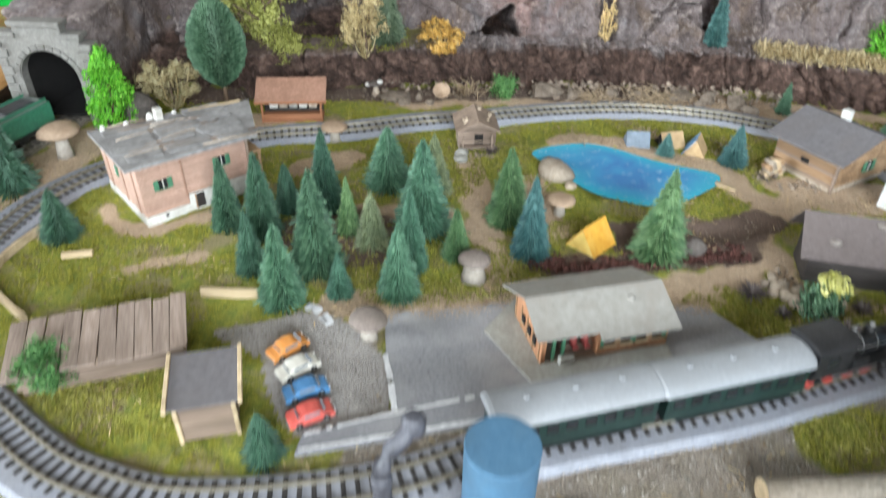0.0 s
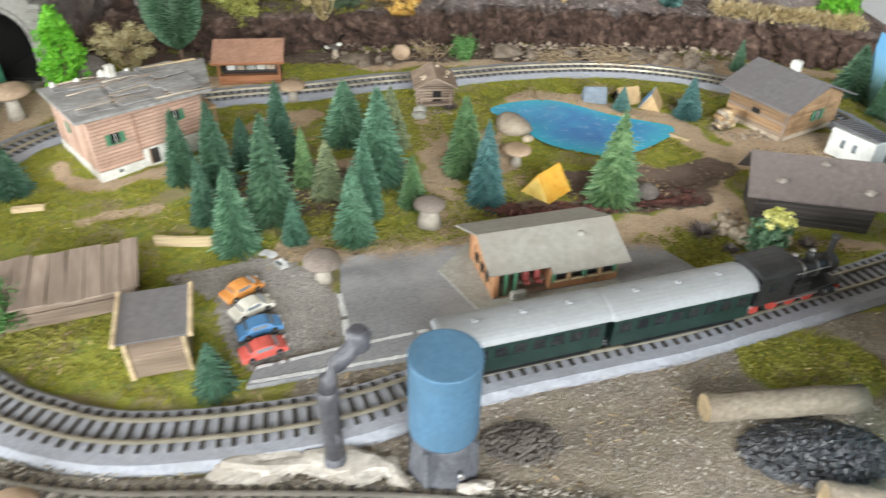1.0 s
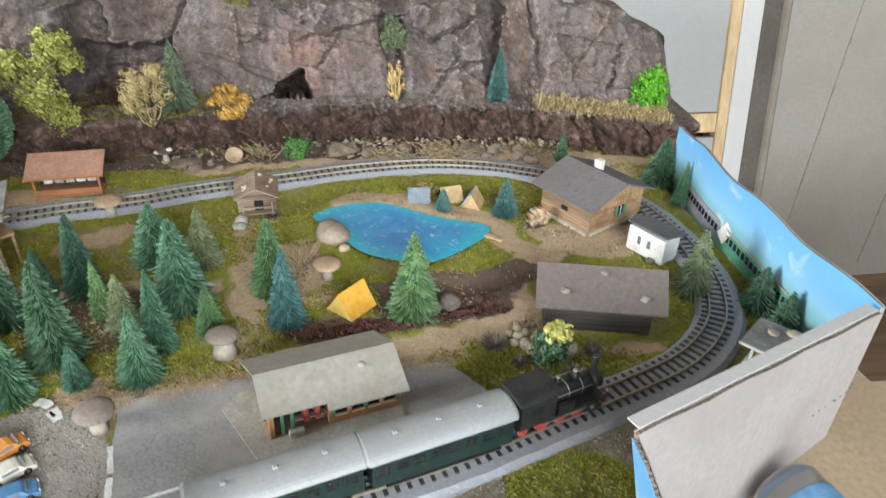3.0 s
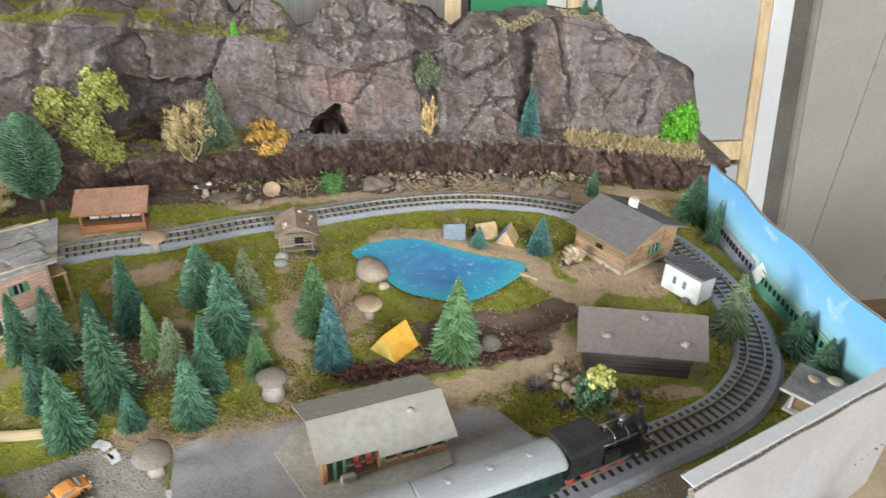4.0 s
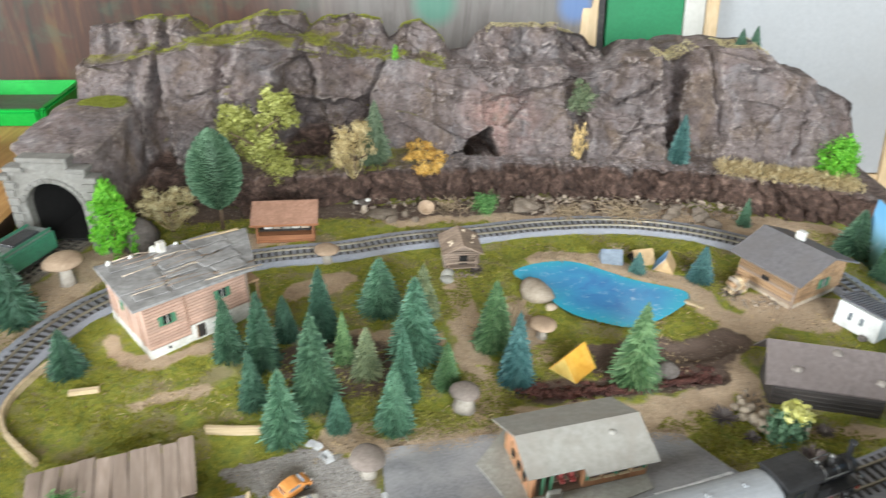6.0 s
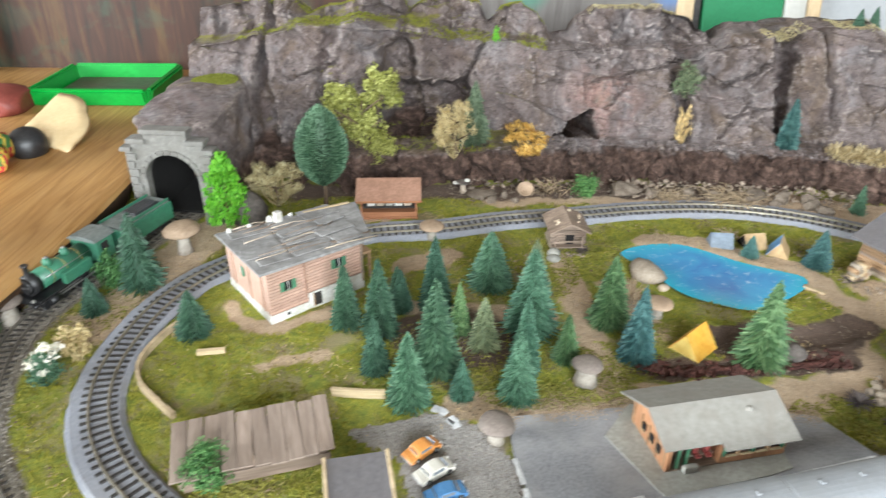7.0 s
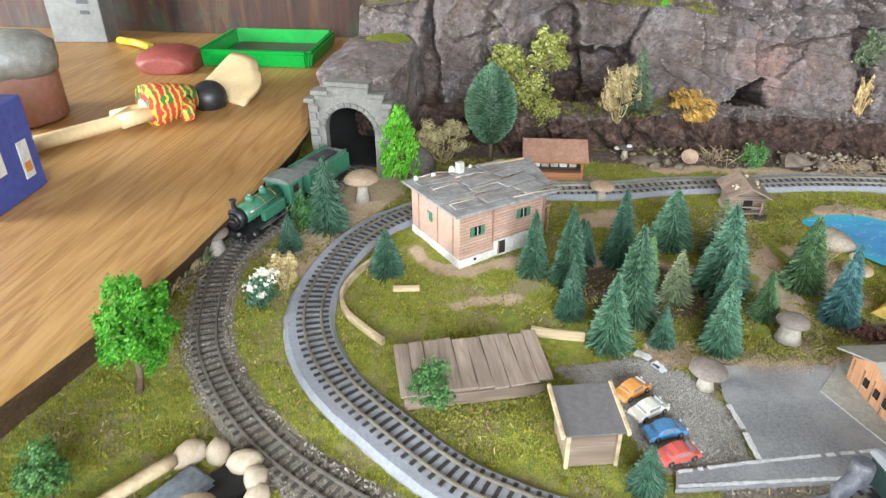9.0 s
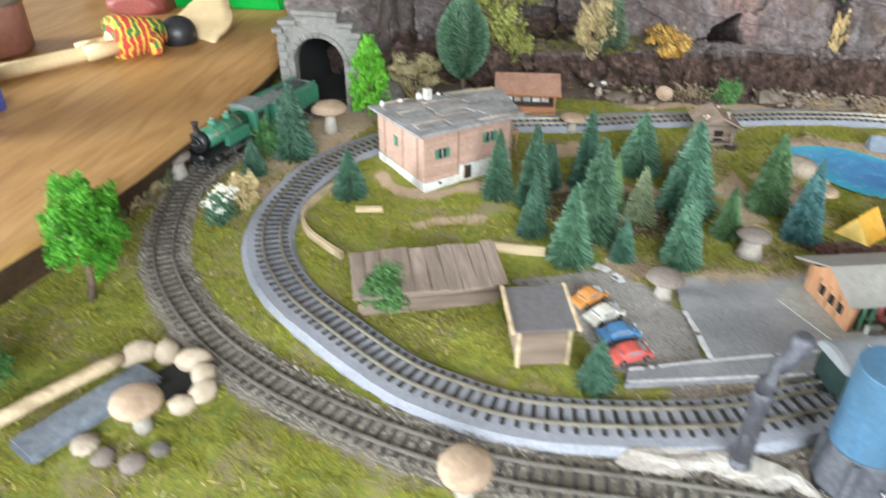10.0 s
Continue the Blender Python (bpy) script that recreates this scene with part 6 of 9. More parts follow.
for k, (x, y) in enumerate(((-0.600, 0.530), (-0.603, 0.510), (-0.606, 0.490), (-0.609, 0.470), (-0.612, 0.450))):
    leafy("bush", x, y, 0, 0.024 + 0.004 * (k % 2), 0.016, SPRAY, (FIR_OLIVE, LEAF_DRY)[k % 2], "low dry olive hedge plant along the table edge", 70 + k, 260, 0.1, group="hedge plants", category="bush")


# ---- buildings ----
def gable_slab(length, half, eave, ridge, thick, over, side):
    """One roof slope along x; side -1 faces -y, 1 faces +y."""
    bm = bmesh.new()
    slope = (ridge - eave) / half
    y_out, z_out = half + over, eave - slope * over
    pts = [(0.0, ridge), (side * y_out, z_out), (side * y_out, z_out + thick), (0.0, ridge + thick)]
    lo = [bm.verts.new((-length / 2, y, z)) for y, z in pts]
    hi = [bm.verts.new((length / 2, y, z)) for y, z in pts]
    bm.faces.new(lo)
    bm.faces.new(list(reversed(hi)))
    for i in range(4):
        bm.faces.new((lo[i], hi[i], hi[(i + 1) % 4], lo[(i + 1) % 4]))
    bmesh.ops.recalc_face_normals(bm, faces=bm.faces[:])
    return bm


def gable_walls(sx, sy, eave, ridge, thick=0.002):
    """A gabled shell with its ridge along x."""
    bm = bmesh.new()
    box(sx, thick, eave, (0, -sy / 2 + thick / 2, 0), bevel=0.0003, bm=bm)
    box(sx, thick, eave, (0, sy / 2 - thick / 2, 0), bevel=0.0003, bm=bm)
    for s in (-1, 1):
        x = s * (sx / 2 - thick / 2)
        pent = [(-sy / 2 + thick, 0.0), (sy / 2 - thick, 0.0), (sy / 2 - thick, eave), (0.0, ridge), (-sy / 2 + thick, eave)]
        a = [bm.verts.new((x - thick / 2, p[0], p[1])) for p in pent]
        b = [bm.verts.new((x + thick / 2, p[0], p[1])) for p in pent]
        bm.faces.new(list(reversed(a)))
        bm.faces.new(b)
        for i in range(5):
            bm.faces.new((a[i], a[(i + 1) % 5], b[(i + 1) % 5], b[i]))
    bmesh.ops.recalc_face_normals(bm, faces=bm.faces[:])
    return bm


def shuttered_window(parent, at, rz, w=0.009, h=0.011, shutter=True):
    win = part("window", box(w, 0.0012, h, (0, 0, 0), bevel=0.0002), GLASS_DARK, parent)
    win.matrix_basis = pose(at[0], at[1], at[2], 0, 0, rz)
    part("window_frame", box(w + 0.002, 0.0008, 0.0012, (0, -0.0006, -0.0008), bevel=0.0), GREEN_PAINT if shutter else TIMBER_TAN, win)
    part("mullion", box(0.0008, 0.0010, h, (0, -0.0008, 0), bevel=0.0), WHITEWASH, win)
    if shutter:
        for s in (-1, 1):
            part("shutter", box(w * 0.55, 0.0014, h * 1.05, (s * w * 0.80, -0.0008, -0.0002), bevel=0.0002), GREEN_PAINT, win)
    return win


# brick chalet on a whitewashed base, flat grey roof
ch = thing("chalet", (-0.308, 0.569, 0), 41, "salmon brick chalet on a whitewashed base under a flat grey roof", "house")
CU, CV = 0.120, 0.105
part("base_wall", box(CU + 0.003, CV + 0.003, 0.011, (CU / 2, CV / 2, -0.002), bevel=0.0006), WHITEWASH, ch)
part("base_wall", box(0.074, 0.0022, 0.0125, (0.0835, -0.0012, 0.008), bevel=0.0004), WHITEWASH, ch, "raised whitewashed base course")
part("wall", box(CU, CV, 0.058, (CU / 2, CV / 2, 0.004), bevel=0.0005), MORTAR, ch)
for k in range(14):
    zc = 0.0105 + k * 0.0039
    if zc > 0.020:
        part("brick_course", box(CU + 0.0006, 0.0011, 0.0031, (CU / 2, -0.0003, zc), bevel=0.0003), BRICK, ch)
    else:
        part("brick_course", box(0.046, 0.0011, 0.0031, (0.023, -0.0003, zc), bevel=0.0003), BRICK, ch)
part("gable_cladding", box(0.0012, CV, 0.052, (-0.0004, CV / 2, 0.010), bevel=0.0004), BRICK, ch, "smooth pinkish side wall")
for yy in (0.012, 0.045, 0.088):
    part("wall_post", box(0.0016, 0.0018, 0.052, (-0.0012, yy, 0.010), bevel=0.0003), MORTAR, ch)
part("wall_post", box(0.0020, 0.0016, 0.042, (0.045, -0.0014, 0.019), bevel=0.0003), MORTAR, ch)
part("corner_post", box(0.0030, 0.0030, 0.052, (CU - 0.001, -0.0012, 0.010), bevel=0.0003), TIMBER_LOG, ch)
shuttered_window(ch, (0.023, -0.0012, 0.036), 0)
shuttered_window(ch, (0.088, -0.0012, 0.041), 0)
shuttered_window(ch, (-0.0014, 0.064, 0.034), -90, 0.005, 0.011, False)
part("shutter", box(0.0014, 0.0052, 0.0115, (-0.0022, 0.059, 0.034), bevel=0.0002), GREEN_PAINT, ch)
dr = part("door", box(0.009, 0.0014, 0.017, (0.058, -0.0022, 0.002), bevel=0.0003), TIMBER_DARK, ch)
part("door_frame", box(0.0012, 0.0018, 0.018, (0.0525, -0.0024, 0.002), bevel=0.0), TIMBER_TAN, dr)
part("vent", box(0.003, 0.001, 0.003, (0.020, -0.002, 0.004), bevel=0.0), INTERIOR, ch)
part("porch_deck", box(0.020, 0.060, 0.003, (CU + 0.011, 0.040, 0.036), bevel=0.0004), TIMBER_TAN, ch, "tan timber porch deck")
part("porch_post", box(0.003, 0.003, 0.036, (CU + 0.019, 0.013, 0.0), bevel=0.0003), TIMBER_TAN, ch)
part("porch_post", box(0.003, 0.003, 0.036, (CU + 0.019, 0.066, 0.0), bevel=0.0003), TIMBER_TAN, ch)
rf = part("roof", prism([(-0.013, -0.012), (0.1285, -0.012), (0.176, 0.097), (-0.006, 0.119)], 0, 0.0028, bevel=0.0006), ROOF_GREY, ch)
rf.matrix_basis = pose(0, 0, 0.0690, -3.6, 1.6, 0)
rnd = random.Random(8)
for k in range(16):
    y = 0.000 + 0.0074 * k + rnd.uniform(-0.004, 0.004)
    x0 = rnd.uniform(-0.002, 0.075)
    part("roof_batten", tube([(x0, y, 0.0034), (x0 + 0.03, y + rnd.uniform(-0.003, 0.003), 0.0038), (x0 + rnd.uniform(0.04, 0.075), y + rnd.uniform(-0.011, 0.011), 0.0034)], 0.0010, 5), TIMBER_LOG if k % 3 else STONE, rf)
for k in range(12):
    part("roof_sheet", box(0.034 + 0.012 * (k % 2), 0.018 + 0.004 * (k % 4), 0.0012, (0.016 + 0.046 * (k % 3) + 0.010 * (k // 6), 0.012 + 0.028 * (k // 3), 0.0026 + 0.0003 * (k % 3)), (rnd.uniform(-1.2, 1.2), rnd.uniform(-1.2, 1.2), rnd.uniform(-9, 9)), bevel=0.0002), ROOF_GREY, rf)
for dx, hh, rr in ((0.060, 0.009, 0.0042), (0.088, 0.005, 0.003), (0.033, 0.006, 0.0030), (0.008, 0.007, 0.0030)):
    part("roof_stone", boulder(rr, int(dx * 1000), hh / rr / 1.5, 0.25, at=(dx, CV + 0.004, 0.002)), WHITEWASH, rf)
part("chimney", box(0.0085, 0.0085, 0.015, (0.067, CV - 0.004, 0.002), bevel=0.0006), WHITEWASH, rf)
part("ridge_board", box(0.062, 0.004, 0.002, (0.134, CV - 0.004, 0.0032), (0, 0, -7), bevel=0.0004), BOARD_PALE, rf)

# station
st = thing("station_building", (0.0735, 0.3655, 0), 13, "small timber station with an open waiting bay and sage grey roof", "station")
SL, SD, Z0, WH = 0.111, 0.064, 0.0046, 0.0225
RZ, EZ, YR = 0.0440, 0.0280, 0.0345
APRON = [(0.031, 0.406), (0.068, 0.340), (0.085, 0.345), (0.111, 0.352), (0.162, 0.366), (0.184, 0.375), (0.178, 0.44), (0.061, 0.448)]
to_local = st.matrix_basis.inverted()
part("plinth", prism([tuple((to_local @ Vector((x, y, 0)))[:2]) for x, y in APRON], -0.001, 0.0042, bevel=0.0012), PAD, st, "pale worn plinth")
part("floor_slab", box(SL, SD, 0.0022, (SL / 2, SD / 2, 0.0032), bevel=0.0004), TIMBER_LOG, st)
for x, lab in ((0.001, "orange timber end wall"), (SL - 0.001, "")):
    part("wall", box(0.0022, SD, WH, (x, SD / 2, Z0), bevel=0.0003), TIMBER_ORANGE, st, lab)
    bm = bmesh.new()
    prism([(0.0, 0.0), (SD, 0.0), (YR, RZ - Z0 - WH - 0.0005)], -0.0011, 0.0011, bm=bm, m=pose(x, 0, Z0 + WH, 90, 0, 90))
    part("gable", bm, TIMBER_ORANGE, st)
for yy in (0.004, 0.018, 0.032, 0.046, 0.060):
    part("wall_batten", box(0.0010, 0.0016, WH, (-0.0005, yy, Z0), bevel=0.0002), TIMBER_TAN, st)
part("wall", box(SL - 0.005, 0.002, WH + 0.002, (SL / 2, SD - 0.001, Z0), bevel=0.0003), TIMBER_TAN, st)
part("wall", box(0.060, 0.002, 0.0080, (SL - 0.031, 0.001, Z0), bevel=0.0003), TIMBER_ORANGE, st, "low timber front wall")
part("wall", box(0.0024, 0.036, WH, (0.0495, 0.018, Z0), bevel=0.0003), TIMBER_ORANGE, st)
# back wall takes the recess's shade as its colour
part("wall", box(0.048, 0.002, WH + 0.004, (0.026, 0.036, Z0), bevel=0.0003), INTERIOR, st, "back of the waiting bay coloured near-black for its shade")
for k in range(5):
    part("window_post", box(0.0036, 0.003, 0.0165, (0.0525 + 0.0140 * k, 0.0015, Z0 + 0.0065), bevel=0.0003), TIMBER_TAN if k % 2 else GREEN_PAINT, st)
for k in range(4):
    part("window", box(0.0104, 0.001, 0.0125, (0.0595 + 0.0140 * k, 0.003, Z0 + 0.0085), bevel=0.0), GLASS_DARK, st)
    part("window_sill", box(0.0110, 0.0022, 0.0009, (0.0595 + 0.0140 * k, -0.0006, Z0 + 0.0078), bevel=0.0), BOARD_PALE, st)
for x in (0.003, 0.011, 0.019):
    part("bay_post", box(0.0028, 0.0028, WH, (x, 0.002, Z0), bevel=0.0003), GREEN_PAINT if x > 0.004 else TIMBER_ORANGE, st)
for yy in (0.014, 0.026, 0.040):
    win = part("window", box(0.0012, 0.0056, 0.0080, (-0.0010, yy, Z0 + 0.0095), bevel=0.0), INTERIOR, st)
    part("window_frame", box(0.0010, 0.0066, 0.0010, (-0.0013, yy, Z0 + 0.0086), bevel=0.0), BOARD_PALE, win)
bench = part("bench", box(0.028, 0.006, 0.0018, (0.034, 0.010, Z0 + 0.0048), bevel=0.0003), TIMBER_LOG, st)
for x in (0.023, 0.045):
    part("bench_leg", box(0.002, 0.005, 0.0048, (x, 0.010, Z0), bevel=0.0), TIMBER_LOG, bench)
part("low_wall", box(0.013, 0.005, 0.0075, (0.021, -0.003, Z0 - 0.0006), bevel=0.0008), PAD, st)
# roof: front slope in boards, deeper over the windows; rear slope
sl = (RZ - EZ) / (YR + 0.004)
NB = 7
for k in range(NB):
    x0, x1 = -0.0045 + k * 0.0173, -0.0045 + (k + 1) * 0.0173
    out = 0.0015 if k < 3 else 0.0080
    bm = bmesh.new()
    pts = [(YR, RZ), (-out, RZ - sl * (YR + out)), (-out, RZ - sl * (YR + out) + 0.0016), (YR, RZ + 0.0016)]
    lo, hi = [bm.verts.new((x0, y, z)) for y, z in pts], [bm.verts.new((x1, y, z)) for y, z in pts]
    bm.faces.new(lo)
    bm.faces.new(list(reversed(hi)))
    for i in range(4):
        bm.faces.new((lo[i], hi[i], hi[(i + 1) % 4], lo[(i + 1) % 4]))
    bmesh.ops.recalc_face_normals(bm, faces=bm.faces[:])
    part("roof_board", bm, ROOF_SAGE, st)
bm = bmesh.new()
pts = [(YR + 0.0002, RZ), (SD + 0.009, 0.0300), (SD + 0.009, 0.0316), (YR + 0.0002, RZ + 0.0016)]
lo, hi = [bm.verts.new((-0.0045 - 0.006 * (y > 0.05), y, z)) for y, z in pts], [bm.verts.new((0.1166 - 0.006 * (y > 0.05), y, z)) for y, z in pts]
bm.faces.new(lo)
bm.faces.new(list(reversed(hi)))
for i in range(4):
    bm.faces.new((lo[i], hi[i], hi[(i + 1) % 4], lo[(i + 1) % 4]))
bmesh.ops.recalc_face_normals(bm, faces=bm.faces[:])
part("rear_roof", bm, ROOF_SAGE, st)
part("roof_stone", boulder(0.0034, 5, 0.6, at=(0.084, 0.022, RZ - sl * 0.0125 + 0.0008)), ROOF_SAGE, st)
# seated toy figures: plain shapes
FIG_RED = surface("toy_red", (0.40, 0.07, 0.065), (0.52, 0.14, 0.125), 0.7)
for k, x in enumerate((0.031, 0.041)):
    w_ = st.matrix_basis @ Vector((x, 0.0095, Z0 + 0.0066))
    bm = lathe([(0.0016, 0.0), (0.0030, 0.001), (0.0032, 0.006), (0.0021, 0.0095), (0.0018, 0.011), (0.0024, 0.0135), (0.0012, 0.0155)], 12)
    box(0.005, 0.007, 0.0024, (0, -0.004, 0.0), bm=bm, bevel=0.0006)
    ob = part("toy_figure", bm, FIG_RED)
    ob.matrix_basis = pose(w_.x, w_.y, w_.z, 0, 0, 13)
    tagged(ob, "small plain red toy figure sitting on the station bench", "figure", "seated toy figures")

# timber house with a grey gabled roof
rh = thing("timber_house", (0.469, 0.7095, 0), 118, "tan timber house with dark grey gabled roof and chimney", "house")
HL, HW = 0.074, 0.090
part("base_wall", box(HL + 0.002, HW + 0.002, 0.005, (0, 0, -0.001), bevel=0.0005), STONE, rh)
part("wall", gable_walls(HL, HW, 0.0395, 0.0555), TIMBER_TAN, rh)
for k in range(8):
    part("log", box(HL + 0.002, 0.0018, 0.0034, (0, HW / 2, 0.0045 + 0.0041 * k), bevel=0.0007), TIMBER_LOG if k % 3 == 0 else TIMBER_TAN, rh)
    part("log", box(0.0018, HW + 0.002, 0.0034, (-HL / 2, 0, 0.0045 + 0.0041 * k), bevel=0.0007), TIMBER_TAN, rh)
for s in (-1, 1):
    part("roof_slope", gable_slab(HL + 0.020, HW / 2, 0.0395, 0.0565, 0.0018, 0.010, s), ROOF_SLATE, rh)
part("chimney", box(0.009, 0.009, 0.022, (0.006, -0.012, 0.043), bevel=0.0008), WHITEWASH, rh)
shuttered_window(rh, (-HL / 2 - 0.0012, -0.006, 0.015), -90)
win = part("window", box(0.009, 0.0015, 0.005, (0.0, HW / 2 + 0.0012, 0.019), bevel=0.0), INTERIOR, rh)
part("corner_post", box(0.003, 0.003, 0.040, (-HL / 2 - 0.0005, HW / 2 + 0.0005, 0), bevel=0.0004), TIMBER_LOG, rh)
rh.scale = (1.10, 1.10, 1.10)
lp = thing("log_pile", (0.392, 0.690, 0), 20, "stack of sawn pale firewood logs beside the timber house", "log pile")
k = 0
for row in range(4):
    for i in range(4 - row // 2):
        part("log", cyl(0.0031, 0.0031, 0.014, (-0.010 + 0.0063 * i + 0.003 * (row % 2), -0.007, 0.0031 + row * 0.0054), (-90, 0, 0), 10, 0.0003), (BOARD_PALE, TIMBER_TAN, STONE)[(k + row) % 3], lp)
        k += 1

# dark barn under a wide grey-brown roof
ba = thing("barn", (0.3950, 0.4925, 0), -14, "long black timber barn under a grey-brown sheet roof", "barn")
part("wall", gable_walls(0.106, 0.046, 0.034, 0.055), TIMBER_DARK, ba)
for k in range(6):
    part("board", box(0.106, 0.0016, 0.0040, (0, -0.0225, 0.002 + 0.0053 * k), bevel=0.0005), TIMBER_DARK, ba)
part("roof_slope", gable_slab(0.129, 0.023, 0.0395, 0.0625, 0.0018, 0.009, -1), ROOF_UMBER, ba)
part("roof_slope", gable_slab(0.129, 0.023, 0.0395, 0.0625, 0.0018, 0.009, 1), ROOF_UMBER, ba)
for x, y in ((-0.036, -0.020), (0.002, -0.005), (0.042, -0.022)):
    part("roof_stone", boulder(0.0052, int(abs(x) * 900) + 3, 0.6, 0.5, at=(x, y, 0.0615 + 0.001 * y - 0.98 * abs(y) + 0.0015)), PORTAL_GREY, ba)

# white shed with a dark corrugated roof
ws = thing("white_shed", (0.510, 0.608, 0), -62, "white plastered shed with dark corrugated roof", "shed")
part("wall", box(0.052, 0.029, 0.032, (0, 0, -0.001), bevel=0.0006), WHITE_PLASTIC, ws)
rf = part("roof", box(0.057, 0.040, 0.0016, (0, 0, 0), bevel=0.0003), IRON, ws)
rf.matrix_basis = pose(0, 0.003, 0.0325, -9, 0, 0)
for k in range(14):
    part("roof_rib", box(0.0014, 0.0405, 0.0014, (-0.0267 + 0.0041 * k, 0, 0.0013), bevel=0.0003), ROOF_SLATE, rf)
for k in range(2):
    win = part("window", box(0.0045, 0.001, 0.010, (-0.009 + 0.014 * k, -0.0146, 0.012), bevel=0.0), CAR_GLASS, ws)
    part("window_frame", box(0.0056, 0.0008, 0.0010, (-0.009 + 0.014 * k, -0.0152, 0.0112), bevel=0.0), WHITE_PLASTIC, win)
part("base_stone", boulder(0.006, 9, 0.5, at=(0.014, -0.019, 0)), STONE_DARK, ws)

# log hut with stones on its roof
hu = thing("log_hut", (0.040, 0.770, 0), 4, "small weathered log hut with stones on its roof", "hut")
part("base_wall", box(0.046, 0.036, 0.008, (0, 0, -0.001), bevel=0.001), STONE, hu)
bm = gable_walls(0.036, 0.042, 0.0245, 0.034)
bmesh.ops.transform(bm, matrix=pose(0, 0, 0.006, 0, 0, 90), verts=bm.verts)
part("wall", bm, TIMBER_LOG, hu)
for k in range(6):
    part("log", cyl(0.0017, 0.0017, 0.048, (-0.024, -0.0185, 0.0085 + 0.0034 * k), (0, 90, 0), 8), TIMBER_LOG, hu)
part("doorway", box(0.011, 0.003, 0.013, (0.002, -0.0195, 0.008), bevel=0.0), INTERIOR, hu)
for x in (-0.018, 0.018):
    part("balcony_post", box(0.0018, 0.0018, 0.016, (x, -0.026, 0.006), bevel=0.0), TIMBER_LOG, hu)
part("balcony_rail", box(0.040, 0.0016, 0.0016, (0, -0.026, 0.0135), bevel=0.0), TIMBER_LOG, hu)
part("balcony_floor", box(0.044, 0.010, 0.0016, (0, -0.0225, 0.005), bevel=0.0003), TIMBER_LOG, hu)
for s in (-1, 1):
    bm = gable_slab(0.058, 0.0215, 0.030, 0.0405, 0.0018, 0.006, s)
    bmesh.ops.transform(bm, matrix=pose(0, -0.002, 0, 0, 0, 90), verts=bm.verts)
    part("roof_slope", bm, TIMBER_LOG, hu)
rnd = random.Random(4)
for k in range(9):
    x = rnd.uniform(-0.023, 0.023)
    part("roof_stone", boulder(rnd.uniform(0.0022, 0.0036), k + 40, 0.7, 0.2, 1, at=(x, rnd.uniform(-0.026, 0.022), 0.0418 - 0.49 * abs(x))), STONE_CREAM, hu)
part("step", boulder(0.009, 77, 0.7, at=(-0.020, -0.034, -0.001)), PAD, hu)
part("step", boulder(0.0095, 78, 0.5, at=(-0.023, -0.047, -0.001)), PAD, hu)

# open shelter with brown roof
sh = thing("shelter", (-0.205, 0.842, 0), 4, "open red-brown timber shelter with brown roof behind the track", "shelter")
part("floor_slab", box(0.082, 0.030, 0.004, (0, 0, -0.001), bevel=0.0005), TIMBER_RED, sh)
part("wall", box(0.080, 0.002, 0.034, (0, 0.0145, 0.002), bevel=0.0003), TIMBER_DARK, sh)
for x in (-0.039, 0.039):
    part("post", box(0.003, 0.003, 0.030, (x, -0.012, 0.002), bevel=0.0003), TIMBER_RED, sh)
part("parapet", box(0.080, 0.0016, 0.008, (0, -0.0125, 0.002), bevel=0.0003), TIMBER_RED, sh)
part("shelf_board", box(0.074, 0.012, 0.002, (0, 0.007, 0.010), bevel=0.0003), TIMBER_DARK, sh)
for k in range(5):
    part("crate", box(0.011, 0.008, 0.0065, (-0.026 + 0.0132 * k, 0.007, 0.012), bevel=0.0005), (WHITEWASH, STONE, PAD)[k % 3], sh)
rf = part("roof", box(0.094, 0.046, 0.002, (0, 0, 0), bevel=0.0005), ROOF_RUST, sh)
rf.matrix_basis = pose(0, 0.002, 0.0375, 24, 0, 0)
part("fascia", box(0.095, 0.0012, 0.004, (0, -0.0232, -0.001), bevel=0.0003), TIMBER_RED, rf)

# long shed with plank roof
ps = thing("plank_shed", (-0.271, 0.3675, 0), 18, "low shed roofed with weathered grey-brown planks", "shed")
part("wall", box(0.118, 0.044, 0.0275, (0, 0.005, -0.001), bevel=0.0006), TIMBER_LOG, ps)
rnd = random.Random(9)
for k in range(10):
    wk = 0.0130
    part("roof_plank", box(wk - 0.0005, 0.063 + rnd.uniform(-0.003, 0.003), 0.0018, (-0.0585 + wk * k, rnd.uniform(-0.0015, 0.0015), 0.0295 + rnd.uniform(0, 0.0009)), (4 + rnd.uniform(-1.2, 1.2), rnd.uniform(-1.5, 1.5), rnd.uniform(-1.2, 1.2)), bevel=0.0003), PLANK, ps)
part("front_board", box(0.122, 0.0016, 0.0080, (0, -0.0185, 0.0060), bevel=0.0003), TIMBER_LOG, ps)

# little shed with dark roof
ls = thing("little_shed", (-0.1755, 0.3155, 0), 13, "small tan shed with dark grey flat roof and pale barge boards", "shed")
part("wall", box(0.038, 0.044, 0.0365, (0.001, 0.001, -0.001), bevel=0.0006), TIMBER_LOG, ls)
for x in (-0.0185, 0.0205):
    part("corner_post", box(0.003, 0.003, 0.0365, (x, -0.0225, 0), bevel=0.0003), BOARD_PALE, ls)
rf = part("roof", box(0.047, 0.052, 0.0016, (0.001, 0.0, 0), bevel=0.0003), ROOF_SLATE, ls)
rf.matrix_basis = pose(0, 0, 0.0375, 4, 0, 0)
for x in (-0.0240, 0.0260):
    part("barge_board", box(0.003, 0.054, 0.004, (x, 0, -0.001), bevel=0.0004), BOARD_PALE, rf)

